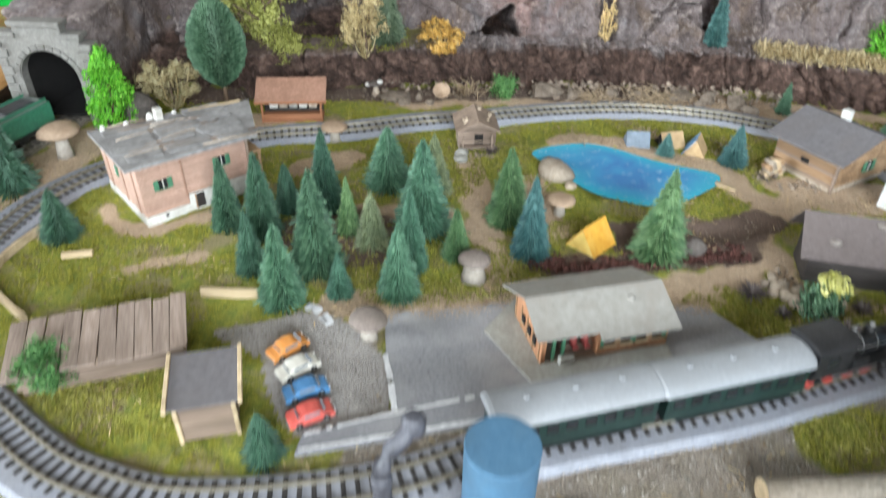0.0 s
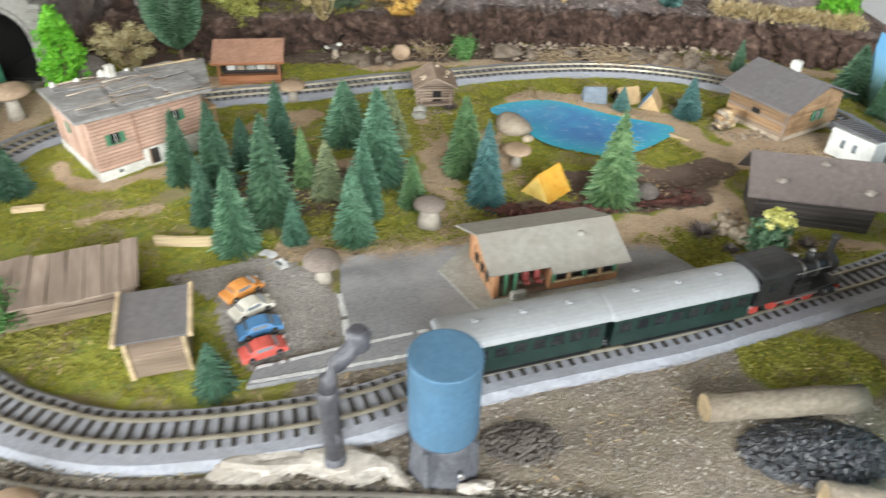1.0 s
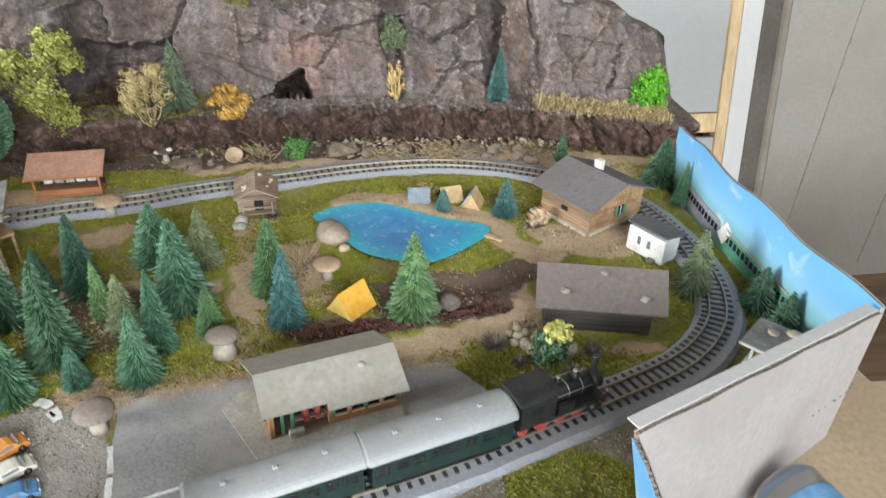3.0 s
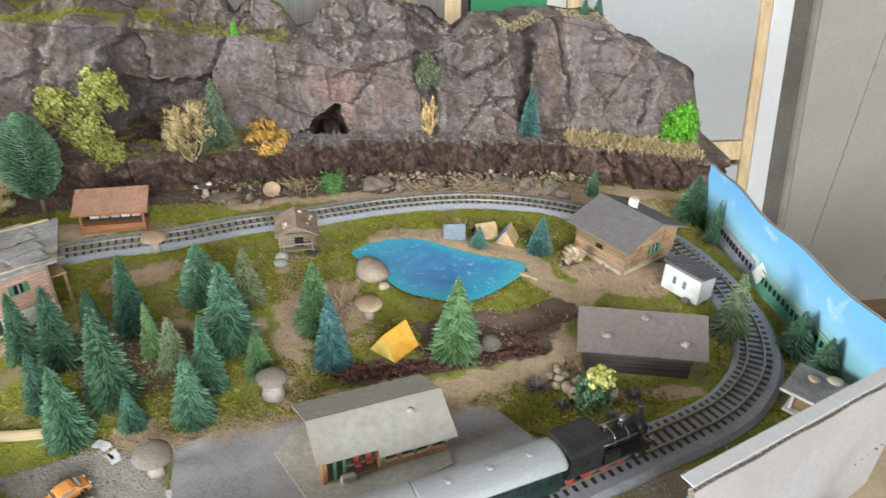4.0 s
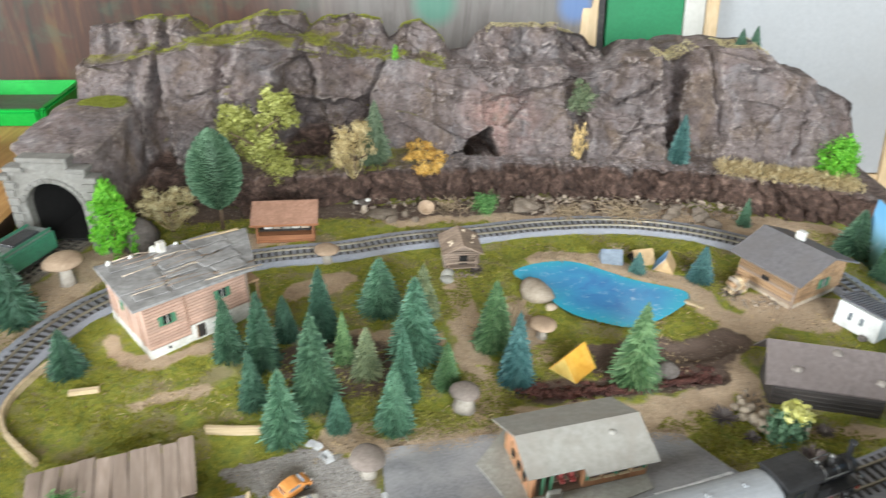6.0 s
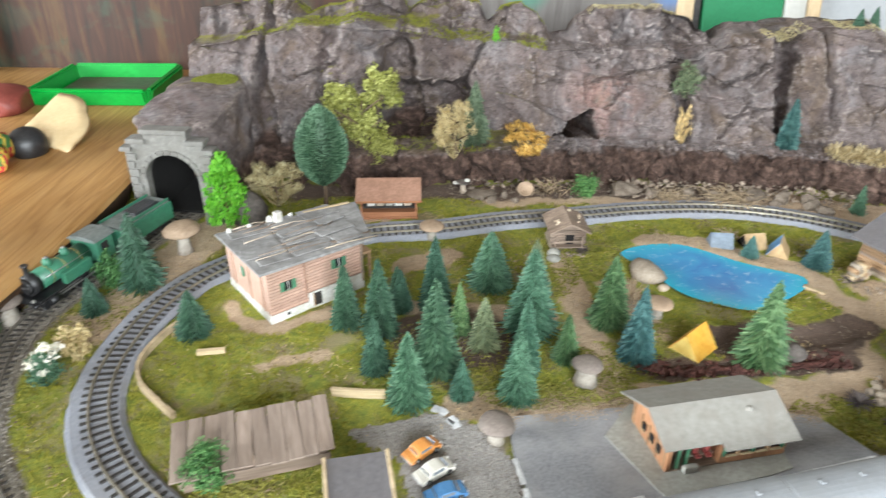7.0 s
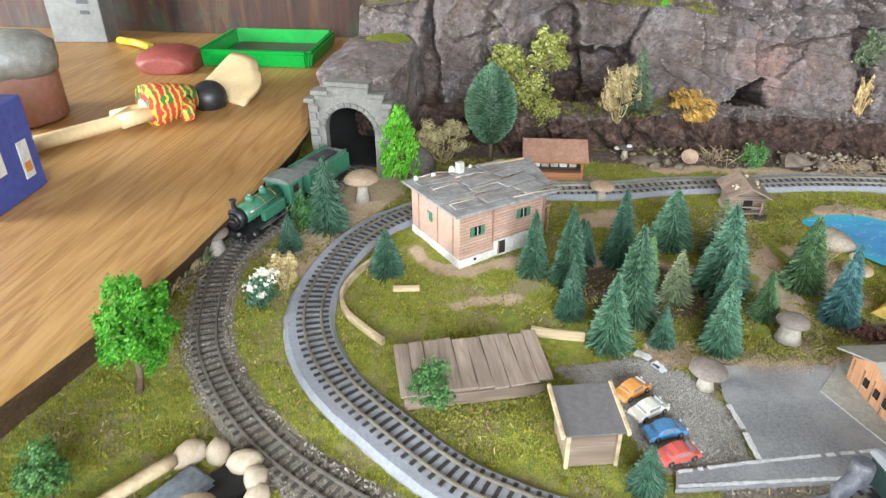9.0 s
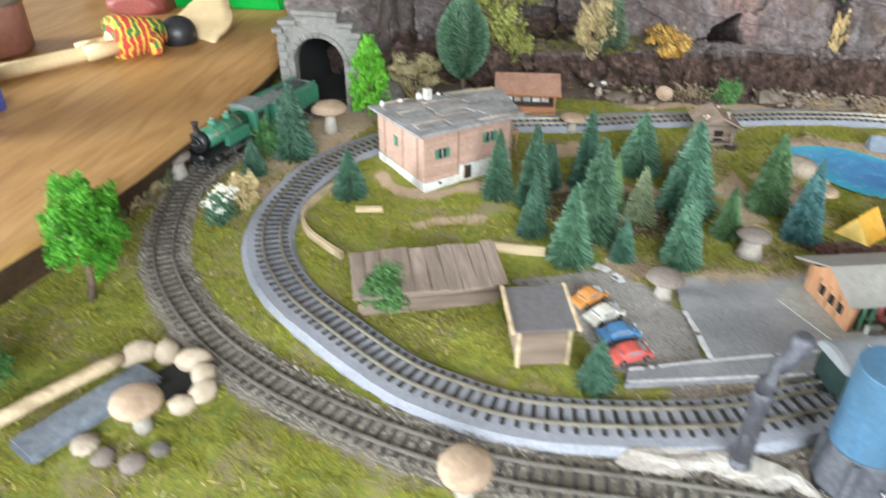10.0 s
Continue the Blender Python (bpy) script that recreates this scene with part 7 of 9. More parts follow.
# flat-roofed hut by the card fence
fh = thing("flat_hut", (0.5490, 0.3920, 0), -52, "small brown hut with a white-edged grey flat roof", "hut")
part("base_beam", box(0.066, 0.042, 0.003, (0, 0, -0.0005), bevel=0.0005), WHITE_PLASTIC, fh)
part("wall", box(0.060, 0.032, 0.024, (0.002, 0.001, 0.0015), bevel=0.0006), TIMBER_TAN, fh)
part("roof", box(0.078, 0.052, 0.003, (0, 0, 0.025), bevel=0.0008), ROOF_GREY, fh)
part("roof_edge", box(0.0792, 0.0014, 0.0026, (0, -0.0266, 0.0252), bevel=0.0002), WHITE_PLASTIC, fh)
part("roof_edge", box(0.0012, 0.0532, 0.0022, (-0.0394, 0, 0.0254), bevel=0.0002), ROOF_SLATE, fh)
for x, y, r in ((-0.020, 0.008, 0.0062), (-0.004, 0.019, 0.0075), (0.012, 0.003, 0.0062)):
    part("roof_stone", boulder(r, int(x * 1000) + 30, 0.35, at=(x, y, 0.0275)), STONE_CREAM, fh)
part("window", box(0.008, 0.0012, 0.009, (0.008, -0.0156, 0.012), bevel=0.0), WHITE_PLASTIC, fh)
for x in (-0.028, 0.032):
    part("corner_post", box(0.003, 0.003, 0.024, (x, -0.0155, 0.0015), bevel=0.0003), WHITE_PLASTIC, fh)

# ---- tunnel mouth ----
tp = thing("tunnel_portal", (-0.497, 0.812, 0), -4, "grey dressed-stone tunnel portal with a dark arched mouth", "tunnel portal")
PORTAL = surface("grey_portal_stone", (0.14, 0.135, 0.122), (0.235, 0.226, 0.208), 0.85, 260, 50, (0.13, 0.122, 0.108), spread=0.10)
AR, AZ = 0.037, 0.064
arch = [(AR * math.cos(a), AZ + AR * math.sin(a)) for a in np.linspace(0, math.pi, 19)]
outline = [(0.060, -0.004), (0.060, 0.107), (0.050, 0.107), (0.050, 0.119), (0.030, 0.119), (0.030, 0.133), (-0.030, 0.133), (-0.030, 0.119), (-0.050, 0.119), (-0.050, 0.107), (-0.060, 0.107), (-0.060, -0.004), (-AR, -0.004)] + list(reversed(arch)) + [(AR, -0.004)]
bm = prism(outline, -0.007, 0.007, m=pose(0, 0, 0, 90, 0, 0))
bmesh.ops.recalc_face_normals(bm, faces=bm.faces[:])
part("facing", bm, PORTAL, tp)
for x, z, w_ in ((0.0, 0.131, 0.066), (0.041, 0.117, 0.026), (-0.041, 0.117, 0.026), (0.057, 0.105, 0.016), (-0.057, 0.105, 0.016)):
    part("coping", box(w_, 0.021, 0.0065, (x, -0.001, z), bevel=0.0008), PORTAL, tp)
for k in range(13):
    a = math.pi * (k + 0.5) / 13
    part("voussoir", box(0.0088, 0.0026, 0.0065, ((AR + 0.0005) * math.cos(a), -0.0075, AZ + (AR + 0.0005) * math.sin(a)), (0, 90 - math.degrees(a), 0), bevel=0.0006), PORTAL, tp)
for s in (-1, 1):
    for k in range(9):
        part("stone_block", box(0.011 if k % 2 else 0.015, 0.003, 0.0095, (s * (0.054 - (0.0 if k % 2 else 0.002)), -0.0078, 0.001 + 0.0114 * k), bevel=0.0006), PORTAL, tp)
vl, fl = [], []
for j, y in enumerate((0.004, 0.13)):
    vl += [(x, y, z) for x, z in [(AR + 0.0005, -0.004)] + [((AR + 0.0005) * math.cos(a), AZ + (AR + 0.0005) * math.sin(a)) for a in np.linspace(0, math.pi, 19)] + [(-AR - 0.0005, -0.004)]]
m_ = len(vl) // 2
fl = [(i, i + 1, m_ + i + 1, m_ + i) for i in range(m_ - 1)] + [tuple(range(m_, 2 * m_))]
# near-black lining and an added floor slab paint the tunnel's shade
raw("lining", vl, fl, INTERIOR, tp)
part("tunnel_floor", box(0.072, 0.112, 0.004, (0, 0.070, 0.0045), bevel=0.0005), INTERIOR, tp)


# ---- paving ----
pf = part("pavement", prism(PLATFORM, -0.002, 0.0030, bevel=0.0008), ASPHALT)
tagged(pf, "worn grey station forecourt and platform", "platform", kind="structure")


def stripe(pts, wide, z=0.0030, seed=1):
    """A hand-painted broken line."""
    rnd = random.Random(seed)
    line, tan = smooth_line(pts, 0.004)
    bm = bmesh.new()
    prev = None
    for p, t in zip(line, tan):
        a, b = wide / 2 * rnd.uniform(0.7, 1.25), wide / 2 * rnd.uniform(0.7, 1.25)
        cur = [bm.verts.new((p[0] - t[1] * a, p[1] + t[0] * a, z + 0.0005)), bm.verts.new((p[0] + t[1] * b, p[1] - t[0] * b, z + 0.0005))]
        if prev and rnd.random() > 0.06:
            bm.faces.new((prev[0], prev[1], cur[1], cur[0]))
        prev = cur
    ob = part("road_marking", bm, WHITE_LINE)
    tagged(ob, "hand-painted chipped white line on the paving", "road marking", kind="structure")


stripe([(-0.104, 0.295), (-0.045, 0.3135), (0.055, 0.341)], 0.0032, seed=1)
stripe([(0.183, 0.368), (0.225, 0.380), (0.262, 0.391)], 0.0028, seed=2)
stripe([(-0.051, 0.377), (-0.046, 0.352), (-0.040, 0.317)], 0.0048, seed=3)
stripe([(-0.106, 0.281), (-0.04, 0.295), (0.05, 0.3145), (0.14, 0.3355), (0.22, 0.352)], 0.0034, seed=4)
stripe([(-0.124, 0.437), (-0.110, 0.428), (-0.099, 0.412)], 0.0085, seed=5)
stripe([(-0.114, 0.424), (-0.104, 0.416)], 0.005, seed=6)

railway("railway_track", main_line, main_dir, True, BALLAST, SLEEPER, RAIL, "model railway loop on a grey roadbed with dark sleepers", 0.0087, 0.0325, 0.0052, lambda p: p[1] < 0.84, 0.0015, 0.0085)
railway("railway_track", side_line, side_dir, False, BALLAST_OLD, SLEEPER_OLD, RAIL_OLD, "dusty weathered siding track with gravel between the rails", 0.0087, 0.0310, 0.0018, lambda p: p[1] < 0.70, 0.0005, 0.0005)


# ---- rolling stock ----
def on_track(line, tangents, s_from, span):
    """Pose on the track whose ends rest on the line s_from and s_from + span (metres along it)."""
    ln = np.concatenate([[0], np.cumsum(np.linalg.norm(np.diff(line, axis=0), axis=1))])
    a, b = (np.array([np.interp(s % ln[-1], ln, line[:, k]) for k in (0, 1)]) for s in (s_from, s_from + span))
    c = (a + b) / 2
    return c, math.degrees(math.atan2(b[1] - a[1], b[0] - a[0]))


def wheelset(parent, x, r, half, material, bogie=True):
    for s in (-1, 1):
        wh = part("wheel", cyl(r, r, 0.0022, (x, s * half + 0.0011, r), (90, 0, 0), 18, 0.0003), material, parent)
        part("tyre", lathe([(r + 0.0006, -0.0006), (r + 0.0006, 0.0006), (r - 0.0004, 0.0007), (r - 0.0004, -0.0007)], 18, (x, s * half - s * 0.0008, r), (90, 0, 0)), STEEL, wh)


def coach(at_, rz, z):
    root = thing("passenger_coach", (at_[0], at_[1], z), rz, "short dark green passenger coach with a silver-grey roof", "railway coach", "coaches of the train")
    L, W = 0.116, 0.033
    part("body", box(L, W, 0.0255, (0, 0, 0.0085), bevel=0.0008), COACH_GREEN, root)
    sec = [(-W / 2 - 0.0012, 0.0), (-W / 2 - 0.001, 0.0012)] + [(-(W / 2 + 0.0005) * math.cos(a), 0.0012 + 0.0075 * math.sin(a)) for a in np.linspace(0.12, math.pi - 0.12, 13)] + [(W / 2 + 0.001, 0.0012), (W / 2 + 0.0012, 0.0)]
    v, f = [], []
    k = len(sec)
    for x, sc in ((-L / 2 - 0.004, 0.90), (-L / 2 - 0.0015, 1.0), (L / 2 + 0.0015, 1.0), (L / 2 + 0.004, 0.90)):
        v += [(x, y * sc, 0.034 + z_ * sc) for y, z_ in sec]
    for i in range(3):
        f += [(i * k + j, (i + 1) * k + j, (i + 1) * k + (j + 1) % k, i * k + (j + 1) % k) for j in range(k)]
    f += [tuple(reversed(range(k))), tuple(range(3 * k, 4 * k))]
    raw("roof", v, f, COACH_ROOF, root, smooth=False)
    for x in (-0.035, 0.0, 0.035):
        part("roof_vent", box(0.004, 0.004, 0.0018, (x, 0, 0.0425), bevel=0.0006), COACH_ROOF, root)
    for s in (-1, 1):
        for i in range(8):
            win = part("window", box(0.0085, 0.0009, 0.0085, (-0.049 + 0.014 * i, s * (W / 2 + 0.0002), 0.0215), bevel=0.0003), GLASS_DARK, root)
            part("window_frame", box(0.0098, 0.0006, 0.0010, (-0.049 + 0.014 * i, s * (W / 2 + 0.0004), 0.0206), bevel=0.0), COACH_GREEN, win)
        part("footboard", box(L - 0.02, 0.0025, 0.0010, (0, s * (W / 2 + 0.0002), 0.0072), bevel=0.0002), BLACK, root)
        part("sole_bar", box(L - 0.004, 0.002, 0.003, (0, s * (W / 2 - 0.004), 0.0058), bevel=0.0003), BLACK, root)
    for x in (-0.036, 0.036):
        wheelset(root, x, 0.0052, 0.0083, BLACK)
        part("axle_guard", box(0.012, 0.022, 0.004, (x, 0, 0.005), bevel=0.0005), BLACK, root)
    for s in (-1, 1):
        part("coupling", box(0.008, 0.006, 0.002, (s * (L / 2 + 0.003), 0, 0.0065), bevel=0.0004), BLACK, root)
        for y in (-0.010, 0.010):
            part("buffer", cyl(0.0019, 0.0016, 0.0042, (s * L / 2, y, 0.0095), (0, 90 * s, 0), 10), BLACK, root)
    return root


def steam_engine(at_, rz, z, body, roof, wheel, label, k=1.0, tender=0.0):
    root = thing("steam_locomotive", (at_[0], at_[1], z), rz, label, "locomotive")
    part("running_plate", box(0.088 * k, 0.029, 0.0022, (0, 0, 0.0125), bevel=0.0004), BLACK, root)
    part("chassis", box(0.080 * k, 0.012, 0.0095, (0, 0, 0.003), bevel=0.0006), BLACK, root)
    small = body is BLACK
    rb, zb, lc, xc = (0.0080, 0.0255, 0.034, -0.027) if small else (0.0098, 0.0265, 0.024, -0.030)
    bo = part("boiler", cyl(rb, rb, 0.056 * k, (-0.018 * k, 0, zb), (0, 90, 0), 24, 0.0006), body, root)
    for x in (-0.008, 0.008, 0.022):
        part("boiler_band", cyl(rb + 0.0003, rb + 0.0003, 0.0009, (x * k, 0, zb), (0, 90, 0), 24), STEEL if small else BRASS, bo)
    sm = part("smokebox", cyl(rb + 0.0005, rb + 0.0005, 0.011, (0.033 * k, 0, zb), (0, 90, 0), 24, 0.0008), BLACK, root)
    part("smokebox_door", cyl(rb - 0.0016, rb - 0.004, 0.0022, (0.033 * k + 0.011, 0, zb), (0, 90, 0), 20), BLACK, sm)
    part("handle", box(0.001, 0.007, 0.001, (0.033 * k + 0.0135, 0, 0.026), bevel=0.0), STEEL, sm)
    hc = 0.019 if small else 0.0118
    part("chimney", lathe([(0.0036, 0), (0.0026, 0.002), (0.0024, hc - 0.0028), (0.0036, hc - 0.0013), (0.0036, hc), (0.0022, hc)], 16, (0.038 * k, 0, zb + rb - 0.0008)), BLACK, root)
    for x, r in ((0.018, 0.0046), (0.0, 0.0042)):
        part("dome", lathe([(r, 0), (r * 0.9, 0.005), (r * 0.75, 0.0085), (r * 0.35, 0.0105)] if small else [(r, 0), (r, 0.004), (r * 0.8, 0.0065), (r * 0.35, 0.008)], 16, (x * k, 0, zb + rb - 0.0018)), body, root)
        part("dome_cap", lathe([(r * 0.5, 0), (r * 0.45, 0.0012), (0.0004, 0.0016)], 10, (x * k, 0, zb + rb + (0.0084 if small else 0.0058))), STEEL, root)
    cab = part("cab", box(lc, 0.031, 0.0265 if small else 0.0235, (xc * k, 0, 0.0147), bevel=0.0007), body, root)
    for s in (-1, 1):
        part("cab_window", box(0.010, 0.0009, 0.0085, (-0.029 * k, s * 0.0157, 0.0255), bevel=0.0003), GLASS_DARK, cab)
    sec = [(-0.0168 * math.cos(a), 0.005 * math.sin(a)) for a in np.linspace(0, math.pi, 11)]
    v = [(x, y, (0.0410 if small else 0.0378) + z_) for x in (xc * k - lc / 2 - 0.0025, xc * k + lc / 2 + 0.0025) for y, z_ in sec]
    f = [(j, j + 11, (j + 1) + 11, j + 1) for j in range(10)] + [tuple(range(11)), tuple(reversed(range(11, 22))), (0, 10, 21, 11)]
    raw("cab_roof", v, f, roof, cab)
    for s in (-1, 1):
        part("side_tank", box(0.016 * k if small else 0.030 * k, 0.0055, 0.009 if small else 0.012, (0.002 * k, s * 0.0122, 0.0147), bevel=0.0008), body, root)
        part("valve_rod", box(0.026 * k, 0.0009, 0.0010, (0.014 * k, s * 0.0128, 0.0108), bevel=0.0), STEEL, root)
        part("cylinder", cyl(0.0040, 0.0040, 0.012, (0.026 * k, s * 0.0135, 0.0085), (0, 90, 0), 14, 0.0005), BLACK, root)
        part("connecting_rod", box(0.044 * k, 0.0010, 0.0016, (0.004 * k, s * 0.0122, 0.0072), bevel=0.0002), STEEL, root)
        part("lamp", cyl(0.0018, 0.0018, 0.0024, (0.046 * k, s * 0.010, 0.0165), (0, 90, 0), 10), STEEL, root)
        for y in (0.0105,):
            part("buffer", cyl(0.0021, 0.0018, 0.005, (0.044 * k, s * y, 0.0105), (0, 90, 0), 10), BLACK, root)
        part("handrail", tube([(-0.016 * k, s * 0.0104, 0.031), (0.03 * k, s * 0.0104, 0.031)], 0.0005, 5), STEEL, root)
    part("buffer_beam", box(0.002, 0.029, 0.005, (0.0435 * k, 0, 0.0085), bevel=0.0003), RED_WHEEL if body is BLACK else BLACK, root)
    for x in (-0.018, 0.0, 0.018):
        wheelset(root, x * k, 0.0070, 0.0095, wheel)
    for x in (0.036, -0.036):
        wheelset(root, x * k, 0.0042, 0.0090, wheel)
    return root


lengths = np.concatenate([[0], np.cumsum(np.linalg.norm(np.diff(main_line, axis=0), axis=1))])
head = lengths[np.argmin(np.hypot(main_line[:, 0] - 0.345, main_line[:, 1] - 0.370))]
ZR = 0.0052 + 0.0042
c, a = on_track(main_line, main_dir, head - 0.074, 0.06)
steam_engine(c, a, ZR, BLACK, BLACK, RED_WHEEL, "small black steam tank engine with red wheels hauling coaches")
for back in (0.153, 0.275):
    c, a = on_track(main_line, main_dir, head - back - 0.04, 0.08)
    coach(c, a, ZR)

# green tender engine in the tunnel siding
slen = np.concatenate([[0], np.cumsum(np.linalg.norm(np.diff(side_line, axis=0), axis=1))])
front = slen[np.argmin(np.hypot(side_line[:, 0] + 0.577, side_line[:, 1] - 0.558))]
c, a = on_track(side_line, side_dir, front - 0.110, 0.08)
ZS = 0.0018 + 0.0042
green = steam_engine(c, a, ZS, LOCO_GREEN, LOCO_GREY, BLACK, "green tender steam locomotive standing at the tunnel mouth", 1.25)
green.scale = (1.12, 1.25, 1.2)
c, a = on_track(side_line, side_dir, front - 0.222, 0.07)
tn = thing("locomotive_tender", (c[0], c[1], ZS), a, "green locomotive tender with a dusty grey top", "tender")
tn.scale = (1.1, 1.25, 1.2)
part("body", box(0.086, 0.031, 0.021, (0, 0, 0.012), bevel=0.001), LOCO_GREEN, tn)
part("top_plate", box(0.082, 0.027, 0.003, (0, 0, 0.0325), bevel=0.0008), LOCO_GREY, tn)
for s in (-1, 1):
    part("top_rail", box(0.080, 0.0014, 0.003, (0, s * 0.0135, 0.035), bevel=0.0003), LOCO_GREEN, tn)
part("coal_bunker", box(0.040, 0.018, 0.003, (-0.010, 0, 0.0345), bevel=0.001), COAL, tn)
part("frame_plate", box(0.080, 0.024, 0.006, (0, 0, 0.006), bevel=0.0005), BLACK, tn)
for x in (-0.028, 0.0, 0.028):
    wheelset(tn, x, 0.0052, 0.0090, BLACK)


# ---- parked cars ----
def toy_car(x, y, rz, paint, label, van=False):
    root = thing("toy_car", (x, y, 0.0004), rz, label, "car", "parked toy cars")
    root.scale = (0.90, 0.92, 0.95)
    L, W = 0.038, 0.0165
    prof = [(-0.5, 0.16), (-0.5, 0.42), (-0.46, 0.54), (-0.30, 0.60), (-0.20, 0.92), (-0.10, 1.0), (0.10, 1.0), (0.20, 0.92), (0.30, 0.62), (0.46, 0.52), (0.5, 0.40), (0.5, 0.16)]
    v, f = [], []
    n = len(prof)
    for s in (-1, -0.93, 0.93, 1):
        for px, pz in prof:
            tuck = (0.80 if pz > 0.7 else 0.96) if abs(s) == 1 else (0.86 if pz > 0.7 else 1.0)
            v.append((px * L * (0.985 if abs(s) == 1 else 1.0), s * W / 2 * tuck, pz * 0.0118 * (0.97 if abs(s) == 1 else 1.0)))
    for i in range(3):
        f += [(i * n + j, (i + 1) * n + j, (i + 1) * n + (j + 1) % n, i * n + (j + 1) % n) for j in range(n)]
    f += [tuple(range(n)), tuple(reversed(range(3 * n, 4 * n)))]
    body = raw("body", v, f, paint, root)
    for x_, t_ in ((0.245, -50), (-0.245, 50)):
        part("windscreen", box(0.0007, W * 0.70, 0.0040, (x_ * L, 0, 0.0075), (0, -t_ * 0.75, 0), bevel=0.0), CAR_GLASS, root)
    for s in (-1, 1):
        part("side_window", box(L * 0.34, 0.0006, 0.0028, (0, s * W * 0.445, 0.0078), (s * 10, 0, 0), bevel=0.0), CAR_GLASS, root)
        for x_ in (-0.30, 0.30):
            wh = part("wheel", cyl(0.0031, 0.0031, 0.0024, (x_ * L, s * W * 0.47 + 0.0012, 0.0031), (90, 0, 0), 12, 0.0004), BLACK, root)
            part("hub", cyl(0.0013, 0.0013, 0.0028, (x_ * L, s * W * 0.47 + 0.0014, 0.0031), (90, 0, 0), 8), STEEL, wh)
        part("headlight", cyl(0.0012, 0.0012, 0.0008, (0.497 * L, s * W * 0.33, 0.0056), (0, 90, 0), 8), WHITE_PLASTIC, root)
    for x_ in (-0.505, 0.505):
        part("bumper", box(0.001, W * 0.9, 0.0014, (x_ * L, 0, 0.0026), bevel=0.0003), STEEL, root)
    return root


toy_car(-0.131, 0.383, 43, CAR_ORANGE, "orange toy car parked on gravel")
toy_car(-0.119, 0.360, 37, CAR_CREAM, "cream white toy car parked on gravel")
toy_car(-0.109, 0.337, 24, CAR_BLUE, "blue toy car parked on gravel")
toy_car(-0.102, 0.313, 26, CAR_RED, "red toy car parked on gravel")

# ---- water tank and water crane ----
tk = thing("water_tank", (0.026, 0.213, 0), 15, "chalky blue water tank on a dark grey stand", "water tank")
part("stand", lathe([(0.0235, -0.002), (0.0225, 0.004), (0.0195, 0.028), (0.0200, 0.036)], 8), TANK_GREY, tk)
part("tank", lathe([(0.0206, 0.035), (0.0212, 0.037), (0.0212, 0.0925), (0.0214, 0.0930), (0.0214, 0.0938), (0.0212, 0.0941), (0.0206, 0.0942), (0.0196, 0.0942), (0.0005, 0.0943)], 40), TANK_BLUE, tk)
part("drain", cyl(0.0016, 0.0016, 0.004, (0.004, -0.0205, 0.014), (90, 0, 0), 10), STEEL, tk)
for a in range(4):
    aa = math.radians(45 + 90 * a)
    part("stand_leg", box(0.006, 0.004, 0.034, (0.0205 * math.cos(aa), 0.0205 * math.sin(aa), -0.001), (0, 0, 45 + 90 * a), bevel=0.0006), TANK_GREY, tk)
cr = thing("water_crane", (-0.041, 0.214, 0), 0, "dark grey iron water crane with a jointed arm", "water crane")
part("foot", lathe([(0.009, -0.001), (0.009, 0.003), (0.0070, 0.006), (0.0062, 0.010)], 16), IRON, cr)
part("column", lathe([(0.0062, 0.008), (0.0056, 0.058), (0.0064, 0.059), (0.0064, 0.064), (0.0056, 0.068)], 16), IRON, cr)
part("arm", tube([(0, 0, 0.068), (0.001, 0.001, 0.076), (0.005, 0.004, 0.082), (0.012, 0.009, 0.087), (0.018, 0.014, 0.092), (0.021, 0.016, 0.098)], 0.0054, 10), IRON, cr)
part("joint", lathe([(0.0055, 0), (0.0070, 0.002), (0.0070, 0.012), (0.0045, 0.015)], 14, (0.018, 0.014, 0.086)), IRON, cr)
part("valve_wheel", cyl(0.005, 0.005, 0.0015, (0.0, -0.004, 0.030), (90, 0, 0), 14), IRON, cr)

# ---- stones, logs, mushrooms, coal ----
def stone(x, y, r, material, label, seed, flat=0.7, z=0.0, group="", name="stone", rz=0.0, stretch=(1, 1, 1)):
    broken = group in ("rubble stones", "plaster slabs")
    bm = boulder(r, seed, flat, 0.6 if broken else 0.26, 3 if group == "plaster slabs" else 2)
    if broken:
        for f_ in bm.faces:
            f_.smooth = False
    ob = part(name, bm, material)
    ob.matrix_basis = pose(x, y, z - 0.15 * r * flat, 0, 0, rz) @ Matrix.Diagonal((*stretch, 1))
    return tagged(ob, label, "stone", group)


STUMP = surface("grey_brown_dome", (0.17, 0.135, 0.115), (0.29, 0.24, 0.21), 0.85, 300, 60, (0.2, 0.17, 0.145), 0.5)


def mushroom(x, y, h, r, label, seed, z=0.0, tilt=0.0, cap=MUSHROOM, foot=1.0):
    root = thing("mushroom", (x, y, z), seed * 40, label, "mushroom", "dried mushrooms")
    part("stem", lathe([(r * 0.42 * foot, -0.001), (r * 0.36 * foot, h * 0.2), (r * 0.28 * foot, h * 0.6), (r * 0.30, h * 0.82)], 14, wob=0.06, seed=seed), STEM, root)
    c_ = part("cap", lathe([(r * 0.30, h * 0.72), (r * 0.85, h * 0.70), (r, h * 0.76), (r * 0.97, h * 0.84), (r * 0.75, h * 0.94), (r * 0.4, h * 0.99), (r * 0.05, h)], 24, wob=0.035, seed=seed), cap, root)
    c_.rotation_euler = (radians(tilt), 0, 0)
    return root


